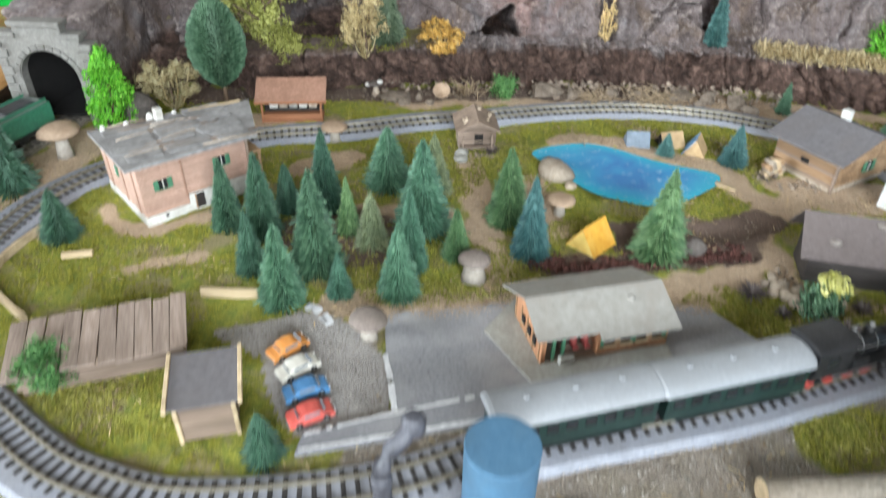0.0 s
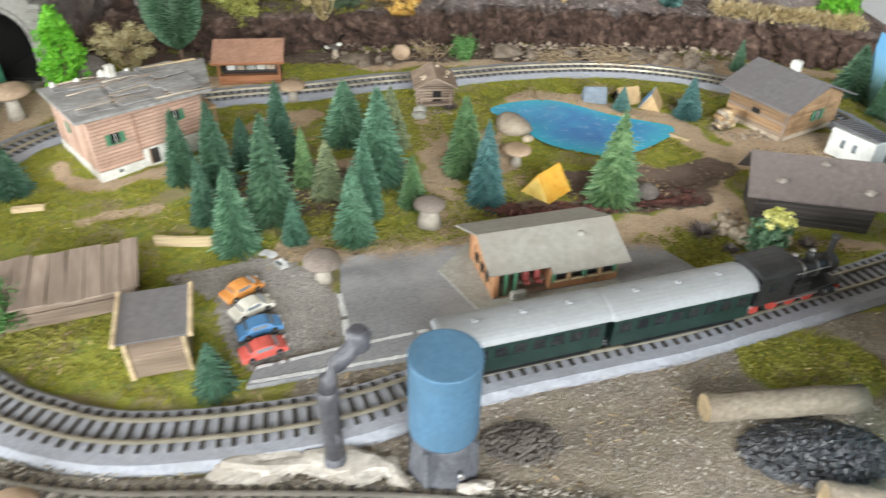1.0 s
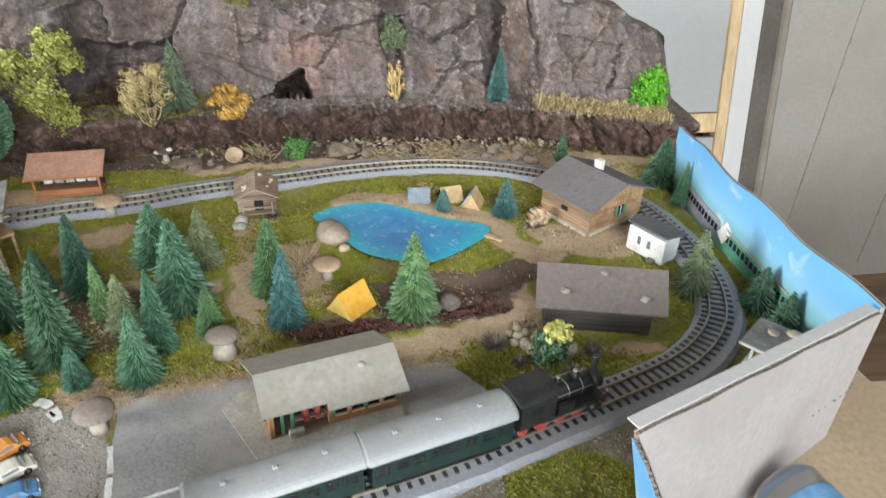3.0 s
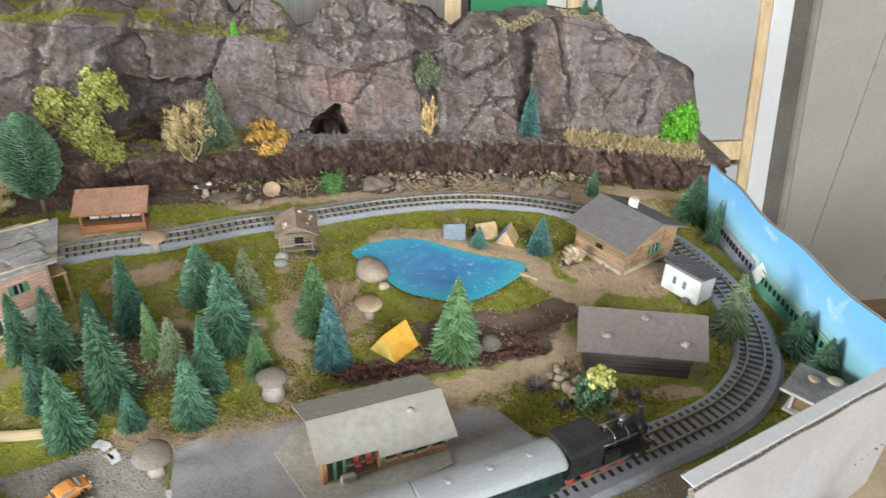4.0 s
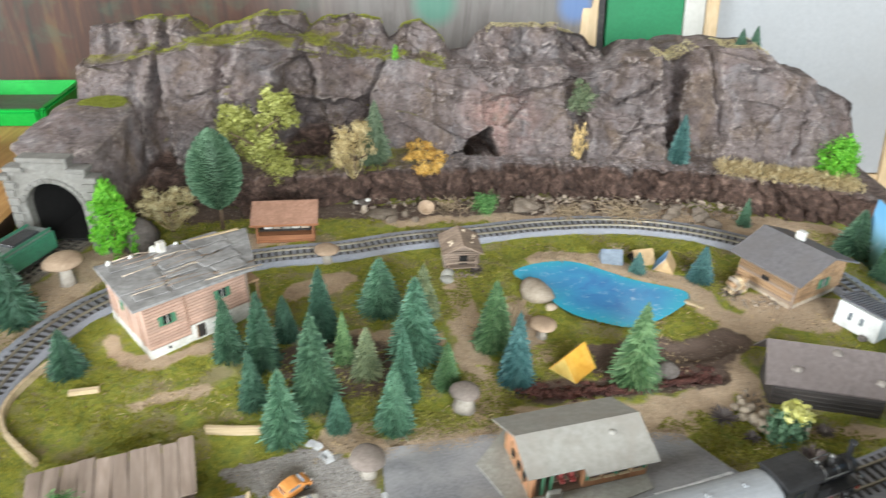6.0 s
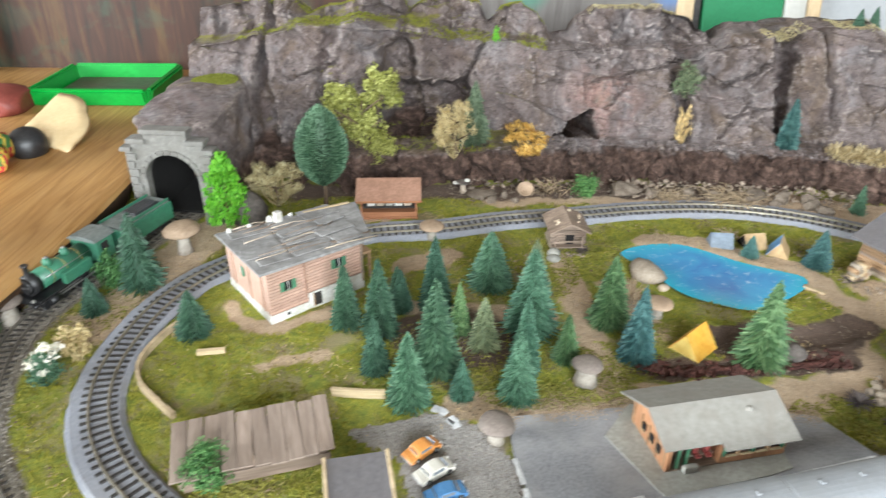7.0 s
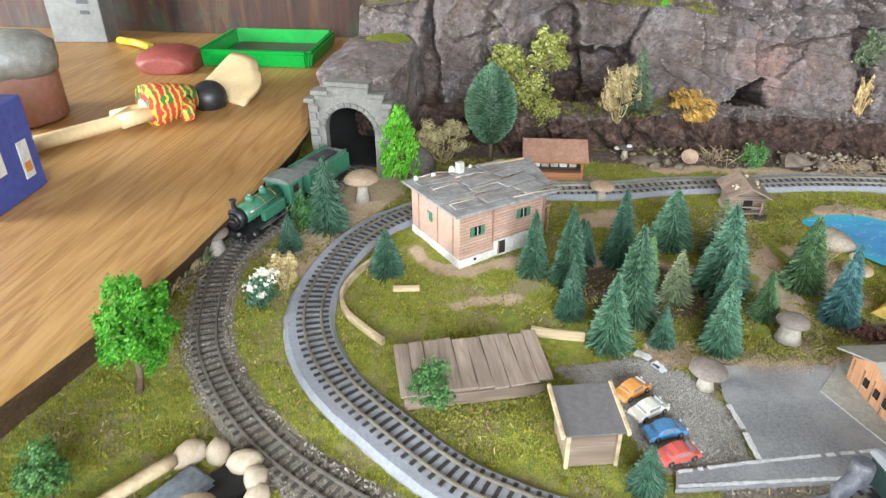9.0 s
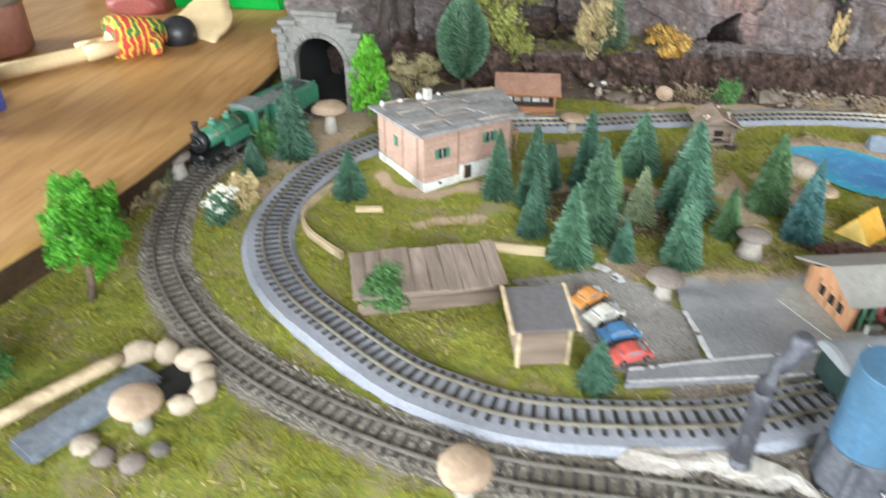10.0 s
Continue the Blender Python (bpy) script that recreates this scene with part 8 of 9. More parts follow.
mushroom(-0.461, 0.722, 0.041, 0.024, "tan mushroom with a broad cap and pale stem near the tunnel", 1)
mushroom(-0.140, 0.772, 0.024, 0.017, "small tan mushroom beside the back track", 2)
mushroom(-0.066, 0.402, 0.024, 0.0165, "grey-brown mushroom with a pale stem on the forecourt", 3, cap=STUMP, foot=1.15)
mushroom(0.026, 0.484, 0.027, 0.0150, "grey domed mushroom on a pale stone beside the path", 4, cap=STUMP, foot=1.9)
mushroom(0.124, 0.600, 0.022, 0.016, "tan mushroom with flat cap below the pond", 5)
mushroom(-0.440, 0.190, 0.030, 0.018, "tan mushroom with a pale thick stem on the moss", 6)
mushroom(-0.214, 0.168, 0.030, 0.018, "pinkish tan mushroom cap near the siding", 7)
mushroom(-0.600, 0.560, 0.034, 0.020, "grey-brown round mushroom by the table edge", 8, cap=STUMP, foot=1.8)
stone(0.132, 0.690, 0.021, STONE, "large flat beige stone at the pond edge", 11, 0.5, stretch=(1.0, 1.35, 1), rz=25)
for k, (x, y, r) in enumerate(((-0.470, 0.168, 0.010), (-0.452, 0.160, 0.008), (-0.418, 0.172, 0.007), (-0.485, 0.180, 0.007), (-0.430, 0.158, 0.009))):
    stone(x, y, r, (STONE, STUMP, STONE_DARK)[k % 3], "loose stone below the little spring", 90 + k, 0.45, group="spring stones")
stone(-0.400, 0.815, 0.026, STONE_DARK, "dark blue-grey slab leaning by the bright tree", 15, 1.3, rz=20)
stone(0.145, 0.655, 0.007, STONE_CREAM, "small cream stone on the pond bank", 12)
stone(0.250, 0.533, 0.012, STONE_DARK, "dark rough stones beside the fir tree", 13, 0.8, name="stone")
stone(0.228, 0.525, 0.012, STONE_DARK, "dark rough stones beside the fir tree", 14, 0.7)
stone(0.352, 0.446, 0.009, STONE, "beige stone beside the flowering bush", 17, 0.8)
for k, (x, y, r) in enumerate(((0.318, 0.448, 0.008), (0.312, 0.458, 0.007), (0.323, 0.462, 0.006), (0.308, 0.470, 0.006), (0.330, 0.455, 0.005), (0.302, 0.462, 0.005), (0.316, 0.474, 0.006), (0.310, 0.482, 0.005), (0.301, 0.477, 0.0045), (0.320, 0.436, 0.006), (0.328, 0.467, 0.005), (0.312, 0.490, 0.004))):
    stone(x, y, r, STONE, "small beige stone in a heap beside the barn", 20 + k, 0.9, group="beige stone heap")
for k, (x, y, r, m_, fl_) in enumerate(((-0.070, 0.905, 0.022, STONE, 0.35), (-0.048, 0.900, 0.010, STONE, 0.8), (-0.030, 0.907, 0.008, STONE, 0.8), (-0.022, 0.899, 0.006, STONE, 0.8), (0.142, 0.925, 0.020, STONE, 0.7), (0.190, 0.928, 0.012, STONE, 0.8), (0.255, 0.925, 0.011, STONE, 0.8), (0.300, 0.925, 0.015, STONE, 0.6),
                                     (0.345, 0.918, 0.018, STONE, 0.6), (0.382, 0.915, 0.016, STONE, 0.7), (0.420, 0.898, 0.017, STONE, 0.7), (0.440, 0.872, 0.013, STONE, 0.7), (0.320, 0.905, 0.009, STONE, 0.7), (0.280, 0.905, 0.008, STONE, 0.7), (0.365, 0.900, 0.009, STONE, 0.7), (0.235, 0.908, 0.007, STONE, 0.7), (0.40, 0.875, 0.008, STONE, 0.7))):
    stone(x + 0.008 * math.sin(k * 5.1), y + 0.006 * math.cos(k * 3.3), r * 0.86, RUBBLE, "tan broken rubble stone behind the back track", 30 + k, fl_, group="rubble stones", rz=47 * k, stretch=(1.25, 0.85, 1.0))
bowl = part("acorn_bowl", lathe([(0.004, 0), (0.010, 0.002), (0.013, 0.008), (0.0125, 0.009), (0.009, 0.004), (0.0, 0.0025)], 24), MUSHROOM)
bowl.matrix_basis = pose(-0.002, 0.922, 0.004, 35, 0, 0)
tagged(bowl, "tan nutshell bowl tipped towards the track", "nutshell")
rnd = random.Random(12)


def brushwood(x, y, r, n, label, seed, z=0.0, h=0.02):
    rnd = random.Random(seed)
    root = thing("brushwood", (x, y, z), 0, label, "brushwood")
    bm = bmesh.new()
    for _ in range(n):
        a, b = rnd.uniform(0, 6.28), rnd.uniform(0.2, 1.0)
        p = Vector((rnd.gauss(0, 0.3) * r, rnd.gauss(0, 0.3) * r, rnd.uniform(0, 0.3) * h))
        q = p + Vector((math.cos(a) * r * b, math.sin(a) * r * b, h * rnd.uniform(-0.1, 0.9)))
        mid = (p + q) / 2 + Vector((rnd.uniform(-1, 1), rnd.uniform(-1, 1), 1)) * r * 0.15
        tube([p, mid, q], 0.0006, 4, bm=bm, taper=0.6)
    part("dry_brush", bm, TWIG, root)


brushwood(0.036, 0.925, 0.026, 46, "bundle of dry curled twigs below the ledge", 3, h=0.03)
brushwood(0.30, 0.905, 0.045, 120, "dry straw and twigs behind the back track", 4, h=0.014)
brushwood(0.22, 0.910, 0.035, 80, "dry straw and twigs behind the back track", 5, h=0.012)
brushwood(0.098, 0.625, 0.020, 24, "pale dry twigs beside the sandy path", 6, h=0.03)
brushwood(0.172, 0.782, 0.026, 30, "dry reed litter on the pond bank", 7, h=0.008)
brushwood(-0.598, 0.490, 0.022, 40, "dry scrub along the table edge", 8, h=0.02)
brushwood(-0.602, 0.400, 0.020, 30, "dry scrub along the table edge", 9, h=0.012)
brushwood(0.27, 0.790, 0.024, 24, "dry twigs above the tents", 10, h=0.014)


HEATHER = leaf("grey_heather_blade", (0.10, 0.075, 0.075), (0.22, 0.175, 0.17), 0.85, tip=(0.36, 0.30, 0.28))


def tussock(x, y, r, n, label, seed):
    """Blades fanning out of one root."""
    rnd = random.Random(seed)
    v, f = [], []
    for _ in range(n):
        a, lift = rnd.uniform(0, 6.28), rnd.uniform(0.15, 1.2)
        d = Vector((math.cos(a), math.sin(a), lift)).normalized() * r * rnd.uniform(0.7, 1.15)
        s_ = Vector((-math.sin(a), math.cos(a), 0)) * 0.0006
        b = len(v)
        v += [tuple(-s_), tuple(s_), tuple(d * 0.6 + s_), tuple(d * 0.6 - s_), tuple(d + Vector((0, 0, -0.15 * r)))]
        f += [(b, b + 1, b + 2, b + 3), (b + 3, b + 2, b + 4)]
    ob = raw("grass_tussock", v, f, HEATHER)
    ob.location = (x, y, -0.0005)
    return tagged(ob, label, "grass tussock")


tussock(0.283, 0.462, 0.017, 160, "spiky grey-purple grass tussock on the verge", 61)
tussock(0.345, 0.408, 0.017, 170, "spiky grey-purple grass tussock below the flowering bush", 62)
tussock(0.375, 0.440, 0.012, 110, "spiky brown grass tussock beside the barn", 63)
tussock(0.300, 0.435, 0.010, 90, "spiky brown grass tussock on the verge", 64)
tussock(0.06, 0.745, 0.014, 120, "spiky brown grass tussock beside the log hut", 65)
tussock(0.385, 0.685, 0.014, 120, "spiky brown grass tussock beside the timber house", 66)
orn = thing("garden_ornament", (-0.098, 0.922, 0.004), 0, "small pale dish on a stub below the terrace", "ornament")
part("stub", lathe([(0.006, -0.002), (0.004, 0.006), (0.003, 0.012)], 12), STONE, orn)
part("dish", lathe([(0.002, 0.011), (0.009, 0.012), (0.011, 0.0145), (0.008, 0.014), (0.0, 0.0135)], 18), STONE_DARK, orn)
for dx_, dz_ in ((-0.012, 0.012), (0.006, 0.016)):
    part("pebble", boulder(0.004, 3, 0.8, 0.3, at=(dx_, 0.004, dz_ - 0.003)), WHITEWASH, orn)


def straw_place(rnd):
    x = rnd.uniform(0.455, 0.640)
    return x, along(EDGE, x) + rnd.uniform(-0.010, 0.030), along(EDGE_Z, x) + rnd.uniform(0.0, 0.015)


def straw(rnd, at_, v, f):
    a, l = rnd.uniform(0, 6.28), rnd.uniform(0.006, 0.015)
    d = Vector((math.cos(a), math.sin(a), rnd.uniform(-0.5, 0.7))) * l
    p = Vector(at_)
    s = d.cross(Vector((0.2, 0.1, 1))).normalized() * 0.0007
    b = len(v)
    m_ = p + d * 0.5 + Vector((0, 0, 0.002))
    v += [tuple(p - s), tuple(p + s), tuple(m_ + s), tuple(m_ - s), tuple(p + d)]
    f += [(b, b + 1, b + 2, b + 3), (b + 3, b + 2, b + 4)]


scatter("dry_grass", "band of dry straw-coloured grass along the rock ledge", "dry grass", STRAW, 3600, straw_place, straw, 15)


def heap(name, label, cx, cy, rx, ry, hh, n, r, material, seed, category):
    def place(rnd):
        a, s = rnd.uniform(0, 6.28), math.sqrt(rnd.random())
        x, y = cx + rx * s * math.cos(a), cy + ry * s * math.sin(a)
        return x, y, hh * (1 - s ** 1.5) * rnd.uniform(0.6, 1.0)
    scatter(name, label, category, material, n, place, lambda q, a, v, f: chip(q, a, v, f, r), seed)


heap("coal_heap", "heap of black coal lumps between two logs", 0.268, 0.212, 0.050, 0.026, 0.012, 1300, 0.0030, COAL, 17, "coal heap")
RED_SOIL = surface("dark_red_scatter", (0.06, 0.022, 0.018), (0.17, 0.07, 0.055), 0.95, 500, 60, island=0.4)


def ditch_place(rnd):
    t = rnd.random()
    k = min(int(t * 4), 3)
    (ax, ay), (bx, by) = DITCH[k], DITCH[k + 1]
    s = t * 4 - k
    x, y = ax + (bx - ax) * s + rnd.gauss(0, 0.004), ay + (by - ay) * s + rnd.gauss(0, 0.005)
    return x, y, surface_z(x, y)[0] + rnd.uniform(0.0, 0.004)


scatter("red_scrub", "dark red-brown scrub along the ditch", "scrub", RED_SOIL, 2200, ditch_place, lambda q, a, v, f: chip(q, a, v, f, 0.0027), 18)


def timber_log(p, q, r, material, label, seed=1, name="log"):
    root = thing(name, (0, 0, 0), 0, label, "log")
    a, b = Vector(p), Vector(q)
    pts = [a.lerp(b, s) + Vector((0.0012 * noise.noise(Vector((s * 5, seed, 0))), 0.0012 * noise.noise(Vector((s * 5, seed, 9))), 0)) for s in np.linspace(0, 1, 9)]
    part("bark", tube(pts, r, 14), material, root)
    d = (b - a).normalized()
    for e, s in ((a, -1), (b, 1)):
        cap = bmesh.new()
        tube([e + d * s * 0.0001, e + d * s * 0.0005], r * 0.93, 14, bm=cap)
        part("cut_face", cap, BOARD_PALE, root, "pale sawn end")
    return root


LOGBARK = surface("grey_brown_log_bark", (0.13, 0.105, 0.078), (0.28, 0.235, 0.18), 0.85, 260, 40, (0.17, 0.14, 0.10), 0.8, 0.002)
timber_log((0.204, 0.244, 0.009), (0.316, 0.249, 0.009), 0.0100, LOGBARK, "thick sawn log beside the coal heap", 1)
timber_log((0.252, 0.176, 0.008), (0.300, 0.168, 0.008), 0.0085, LOGBARK, "sawn log end below the coal heap", 3)
plaster = surface("pale_plaster", (0.30, 0.27, 0.235), (0.56, 0.52, 0.47), 0.85, 260, 40, (0.33, 0.29, 0.25), 0.5)
for x, y, r, k, fl_, rz_ in ((-0.086, 0.2125, 0.022, 51, 0.20, 5), (-0.036, 0.2115, 0.022, 52, 0.16, 0), (-0.006, 0.207, 0.011, 56, 0.28, 120), (0.045, 0.192, 0.010, 53, 0.4, 0)):
    stone(x, y, r, plaster, "rough pale plaster slab near the water crane", k, fl_, group="plaster slabs", rz=rz_, stretch=(1.2, 0.62, 1.0))
heap("gravel_heap", "heap of dark broken gravel beside the water tank", 0.078, 0.226, 0.026, 0.017, 0.006, 420, 0.0022, STONE_DARK, 19, "gravel heap")
# stone-ringed spring and logs at the moss bank
for k, (x, y, r, rz_) in enumerate(((-0.480, 0.256, 0.0125, 60), (-0.459, 0.262, 0.0115, 120), (-0.434, 0.254, 0.0130, 10), (-0.419, 0.240, 0.0115, 110), (-0.413, 0.225, 0.0105, 70), (-0.421, 0.211, 0.0090, 35))):
    stone(x, y, r, STONE_CREAM, "smooth cream pebble round the little spring", 60 + k, 0.8, group="spring pebbles", rz=rz_, stretch=(1.15, 0.88, 1.0))
timber_log((-0.538, 0.173, 0.007), (-0.487, 0.246, 0.008), 0.0055, BOARD_PALE, "peeled pale log beside the little spring", 5)
SLATE = surface("blue_grey_channel", (0.13, 0.15, 0.18), (0.28, 0.31, 0.36), 0.3, 160, 40, (0.10, 0.11, 0.13), 0.4)
ob = part("spring_channel", box(0.100, 0.031, 0.008, (0, 0, 0), bevel=0.003, seg=2), SLATE)
ob.matrix_basis = pose(-0.484, 0.197, -0.002, 0, 0, 62)
tagged(ob, "blue-grey water channel of the little spring", "water channel")
ob = part("spring_basin", lathe([(0.018, -0.001), (0.018, 0.0015), (0.016, 0.002), (0.0, 0.0012)], 24), INTERIOR)
ob.matrix_basis = pose(-0.440, 0.234, 0.001)
tagged(ob, "dark basin of the little spring", "basin")

# timber strips round the lawn
def strip(pts, hgt, thick, label, material=BOARD_PALE):
    line, tan = smooth_line(pts, 0.006)
    t2 = thick / 2
    ob = sweep(line, tan, [(-t2, -0.001), (-t2, hgt), (t2, hgt), (t2, -0.001)], False, "edging_strip", material, None)
    tagged(ob, label, "edging")


strip([(-0.405, 0.570), (-0.420, 0.535), (-0.425, 0.495), (-0.412, 0.462), (-0.385, 0.436), (-0.362, 0.418)], 0.007, 0.004, "curved pale stripwood edging inside the track bend")
strip([(-0.222, 0.455), (-0.195, 0.453), (-0.170, 0.453)], 0.009, 0.003, "short pale stripwood edging behind the plank shed")
strip([(-0.373, 0.512), (-0.345, 0.517)], 0.004, 0.005, "small pale plank lying on the lawn")
strip([(0.318, 0.668), (0.336, 0.652)], 0.003, 0.006, "small pale plank on the pond bank")

# ---- tents ----
TENT = surface("orange_tent_cloth", (0.66, 0.30, 0.03), (0.80, 0.46, 0.07), 0.6, 120, 45, (0.76, 0.50, 0.12), 0.1)
TENT_PALE = surface("pale_orange_tent_cloth", (0.82, 0.55, 0.12), (0.88, 0.68, 0.24), 0.6, 120, 45, bump=0.1)
GREY_CLOTH = surface("blue_grey_tent_cloth", (0.13, 0.165, 0.205), (0.22, 0.26, 0.31), 0.6, 160, 50)
TAN_CLOTH = surface("tan_tent_cloth", (0.42, 0.28, 0.14), (0.56, 0.40, 0.22), 0.7, 160, 50)
BLUE_CLOTH = surface("blue_tent_cloth", (0.10, 0.26, 0.48), (0.18, 0.38, 0.62), 0.6, 160, 50)


def ridge_tent(x, y, rz, L, W, H, cloth, front, label, fly=None):
    root = thing("tent", (x, y, -0.0005), rz, label, "tent", "tents")
    for s in (-1, 1):
        v = [(-L / 2, 0, H), (L / 2, 0, H), (L / 2, s * W / 2, 0), (-L / 2, s * W / 2, 0), (0, s * W * 0.24, H * 0.46)]
        o = 0.0006 * s
        vv = v + [(a, b - o, c_ - 0.0006) for a, b, c_ in v]
        f = [(0, 1, 4), (1, 2, 4), (2, 3, 4), (3, 0, 4), (6, 5, 9), (7, 6, 9), (8, 7, 9), (5, 8, 9), (0, 5, 6, 1), (1, 6, 7, 2), (2, 7, 8, 3), (3, 8, 5, 0)]
        raw("roof_cloth", vv, f, fly if (fly and s > 0) else cloth, root)
    for e in (-1, 1):
        v = [(e * L / 2, -W / 2, 0), (e * L / 2, W / 2, 0), (e * L / 2 * 0.97, 0, H * 0.97), (e * L / 2 * 0.99, -W / 2, 0), (e * L / 2 * 0.99, W / 2, 0), (e * L / 2 * 0.96, 0, H * 0.96)]
        raw("end_cloth", v, [(0, 1, 2), (5, 4, 3), (0, 3, 4, 1), (1, 4, 5, 2), (2, 5, 3, 0)], front, root)
    return root


ridge_tent(0.148, 0.543, 44, 0.038, 0.036, 0.026, TENT, TENT_PALE, "bright orange ridge tent pitched on dark soil")
ridge_tent(0.250, 0.772, -4, 0.030, 0.026, 0.018, GREY_CLOTH, GREY_CLOTH, "blue-grey ridge tent on the pond beach")
ridge_tent(0.293, 0.772, 10, 0.030, 0.030, 0.018, TAN_CLOTH, INTERIOR, "low tan tent on the pond beach")
ridge_tent(0.320, 0.752, 62, 0.028, 0.028, 0.022, TAN_CLOTH, TAN_CLOTH, "tan tent with a blue fly sheet on the pond beach", BLUE_CLOTH)

# ---- folded card fence painted with sky ----
CARD = surface("grey_white_card", (0.265, 0.250, 0.246), (0.325, 0.305, 0.30), 0.85, 150, 9, (0.24, 0.22, 0.21), 0.08)
FLUTE = surface("brown_corrugated_edge", (0.30, 0.22, 0.14), (0.48, 0.37, 0.25), 0.9, 700, 60)
SKYP = Nodes("painted_sky")
at = SKYP.where()
ps_ = SKYP.t.nodes.new("ShaderNodeSeparateXYZ")
SKYP.link(at, ps_.inputs[0])
mr = SKYP.t.nodes.new("ShaderNodeMapRange")
for k_, v_ in (("From Min", 0.0), ("From Max", 0.092)):
    mr.inputs[k_].default_value = v_
SKYP.link(ps_.outputs["Z"], mr.inputs["Value"])
sc = SKYP.ramp(mr.outputs[0], [(0.0, (0.16, 0.34, 0.22)), (0.28, (0.20, 0.42, 0.44)), (0.5, (0.24, 0.50, 0.70)), (0.72, (0.17, 0.42, 0.70)), (1.0, (0.13, 0.38, 0.68))])
sc = SKYP.mix(SKYP.ramp(SKYP.noise(at, 26, 4, 0.6, 0.6), [(0.58, (0, 0, 0)), (0.74, (0.7, 0.7, 0.7))]), sc, (0.66, 0.74, 0.80))
SKYP.done(sc, 0.6)


def card_wall(name, pts, tops, base, label, inner, lean):
    """A standing strip of card: painted face on its left, grey liner on its right, fluted top."""
    root = thing(name, label=label, category="card backdrop", kind="structure")
    n = len(pts)
    p = np.array(pts, float)
    t = np.gradient(p, axis=0)
    t /= np.linalg.norm(t, axis=1)[:, None]
    nl = np.stack([-t[:, 1], t[:, 0]], 1)

    def sheet(o1, o2, z1, drop, nm, mat_):
        v, f = [], []
        for i in range(n):
            for o in (o1, o2):
                k_ = (tops[i] - z1) / 0.108
                v += [(p[i, 0] + nl[i, 0] * o + k_ * lean[i][0], p[i, 1] + nl[i, 1] * o + k_ * lean[i][1], z1), (p[i, 0] + nl[i, 0] * o, p[i, 1] + nl[i, 1] * o, tops[i] - drop)]
        for i in range(n - 1):
            a, b = 4 * i, 4 * (i + 1)
            f += [(a, b, b + 1, a + 1), (a + 2, a + 3, b + 3, b + 2), (a + 1, b + 1, b + 3, a + 3), (a, a + 2, b + 2, b)]
        f += [(0, 1, 3, 2), (4 * n - 4, 4 * n - 2, 4 * n - 1, 4 * n - 3)]
        raw(nm, v, f, mat_, root)
    sheet(0.0016, 0.0024, base, 0.0, "painted_liner", inner)
    sheet(-0.0024, -0.0016, base, 0.0, "outer_liner", CARD)
    sheet(-0.0015, 0.0015, base, 0.0016, "core", FLUTE)
    # flutes between the liners
    bm = bmesh.new()
    ln = np.concatenate([[0], np.cumsum(np.linalg.norm(np.diff(p, axis=0), axis=1))])
    k = int(ln[-1] / 0.0042)
    for q in range(k):
        s = (q + 0.5) / k * ln[-1]
        x, y, z = np.interp(s, ln, p[:, 0]), np.interp(s, ln, p[:, 1]), np.interp(s, ln, tops)
        dx, dy = np.interp(s, ln, t[:, 0]), np.interp(s, ln, t[:, 1])
        box(0.0011, 0.0034, 0.004, (x, y, z - 0.0048), (0, 0, math.degrees(math.atan2(dy, dx)) + (25 if q % 2 else -25)), bevel=0.0, bm=bm)
    part("fluted_edge", bm, CARD, root)
    return root


def line_of(a, b, n):
    return [(a[0] + (b[0] - a[0]) * i / (n - 1), a[1] + (b[1] - a[1]) * i / (n - 1)) for i in range(n)]


fa = line_of((0.315, 0.243), (0.592, 0.361), 14)
card_wall("card_fence", fa, [0.108 - 0.019 * i / 13 + 0.0012 * math.sin(i * 1.7) for i in range(14)], -0.062, "grey-white corrugated card fence with torn fluted top edge", CARD, [(0.028 * (1 - i / 13), 0.004 * (1 - i / 13)) for i in range(14)])
fb_ = list(reversed(smooth_line([(0.620, 0.790), (0.615, 0.735), (0.606, 0.66), (0.601, 0.58), (0.597, 0.49), (0.595, 0.42), (0.596, 0.364)], 0.012)[0].tolist()))
card_wall("card_sky", fb_, [0.091 - 0.005 * i / len(fb_) + 0.0025 * math.sin(i * 0.5) for i in range(len(fb_))], -0.062, "curved card backdrop painted as blue sky with clouds", SKYP.m, [(0, 0)] * len(fb_))
PAPER = surface("grey_white_paper", (0.40, 0.40, 0.41), (0.47, 0.47, 0.48), 0.7, 160, 18, (0.42, 0.42, 0.43), 0.1)
fc = line_of((0.302, 0.135), (0.313, 0.240), 6)
card_wall("card_end", fc, [0.108 + 0.0012 * math.sin(i * 2.0) for i in range(6)], -0.062, "folded end of the sky-painted card", SKYP.m, [(0.028, 0.004)] * 6)
ob = part("paper_rim", box(0.296, 0.011, 0.0012, (0.4515, 0.3085, 0.0985), (0, 3.6, 23.1), bevel=0.0003), PAPER)
tagged(ob, "white paper rim glued along the card fence", "paper rim", kind="structure")
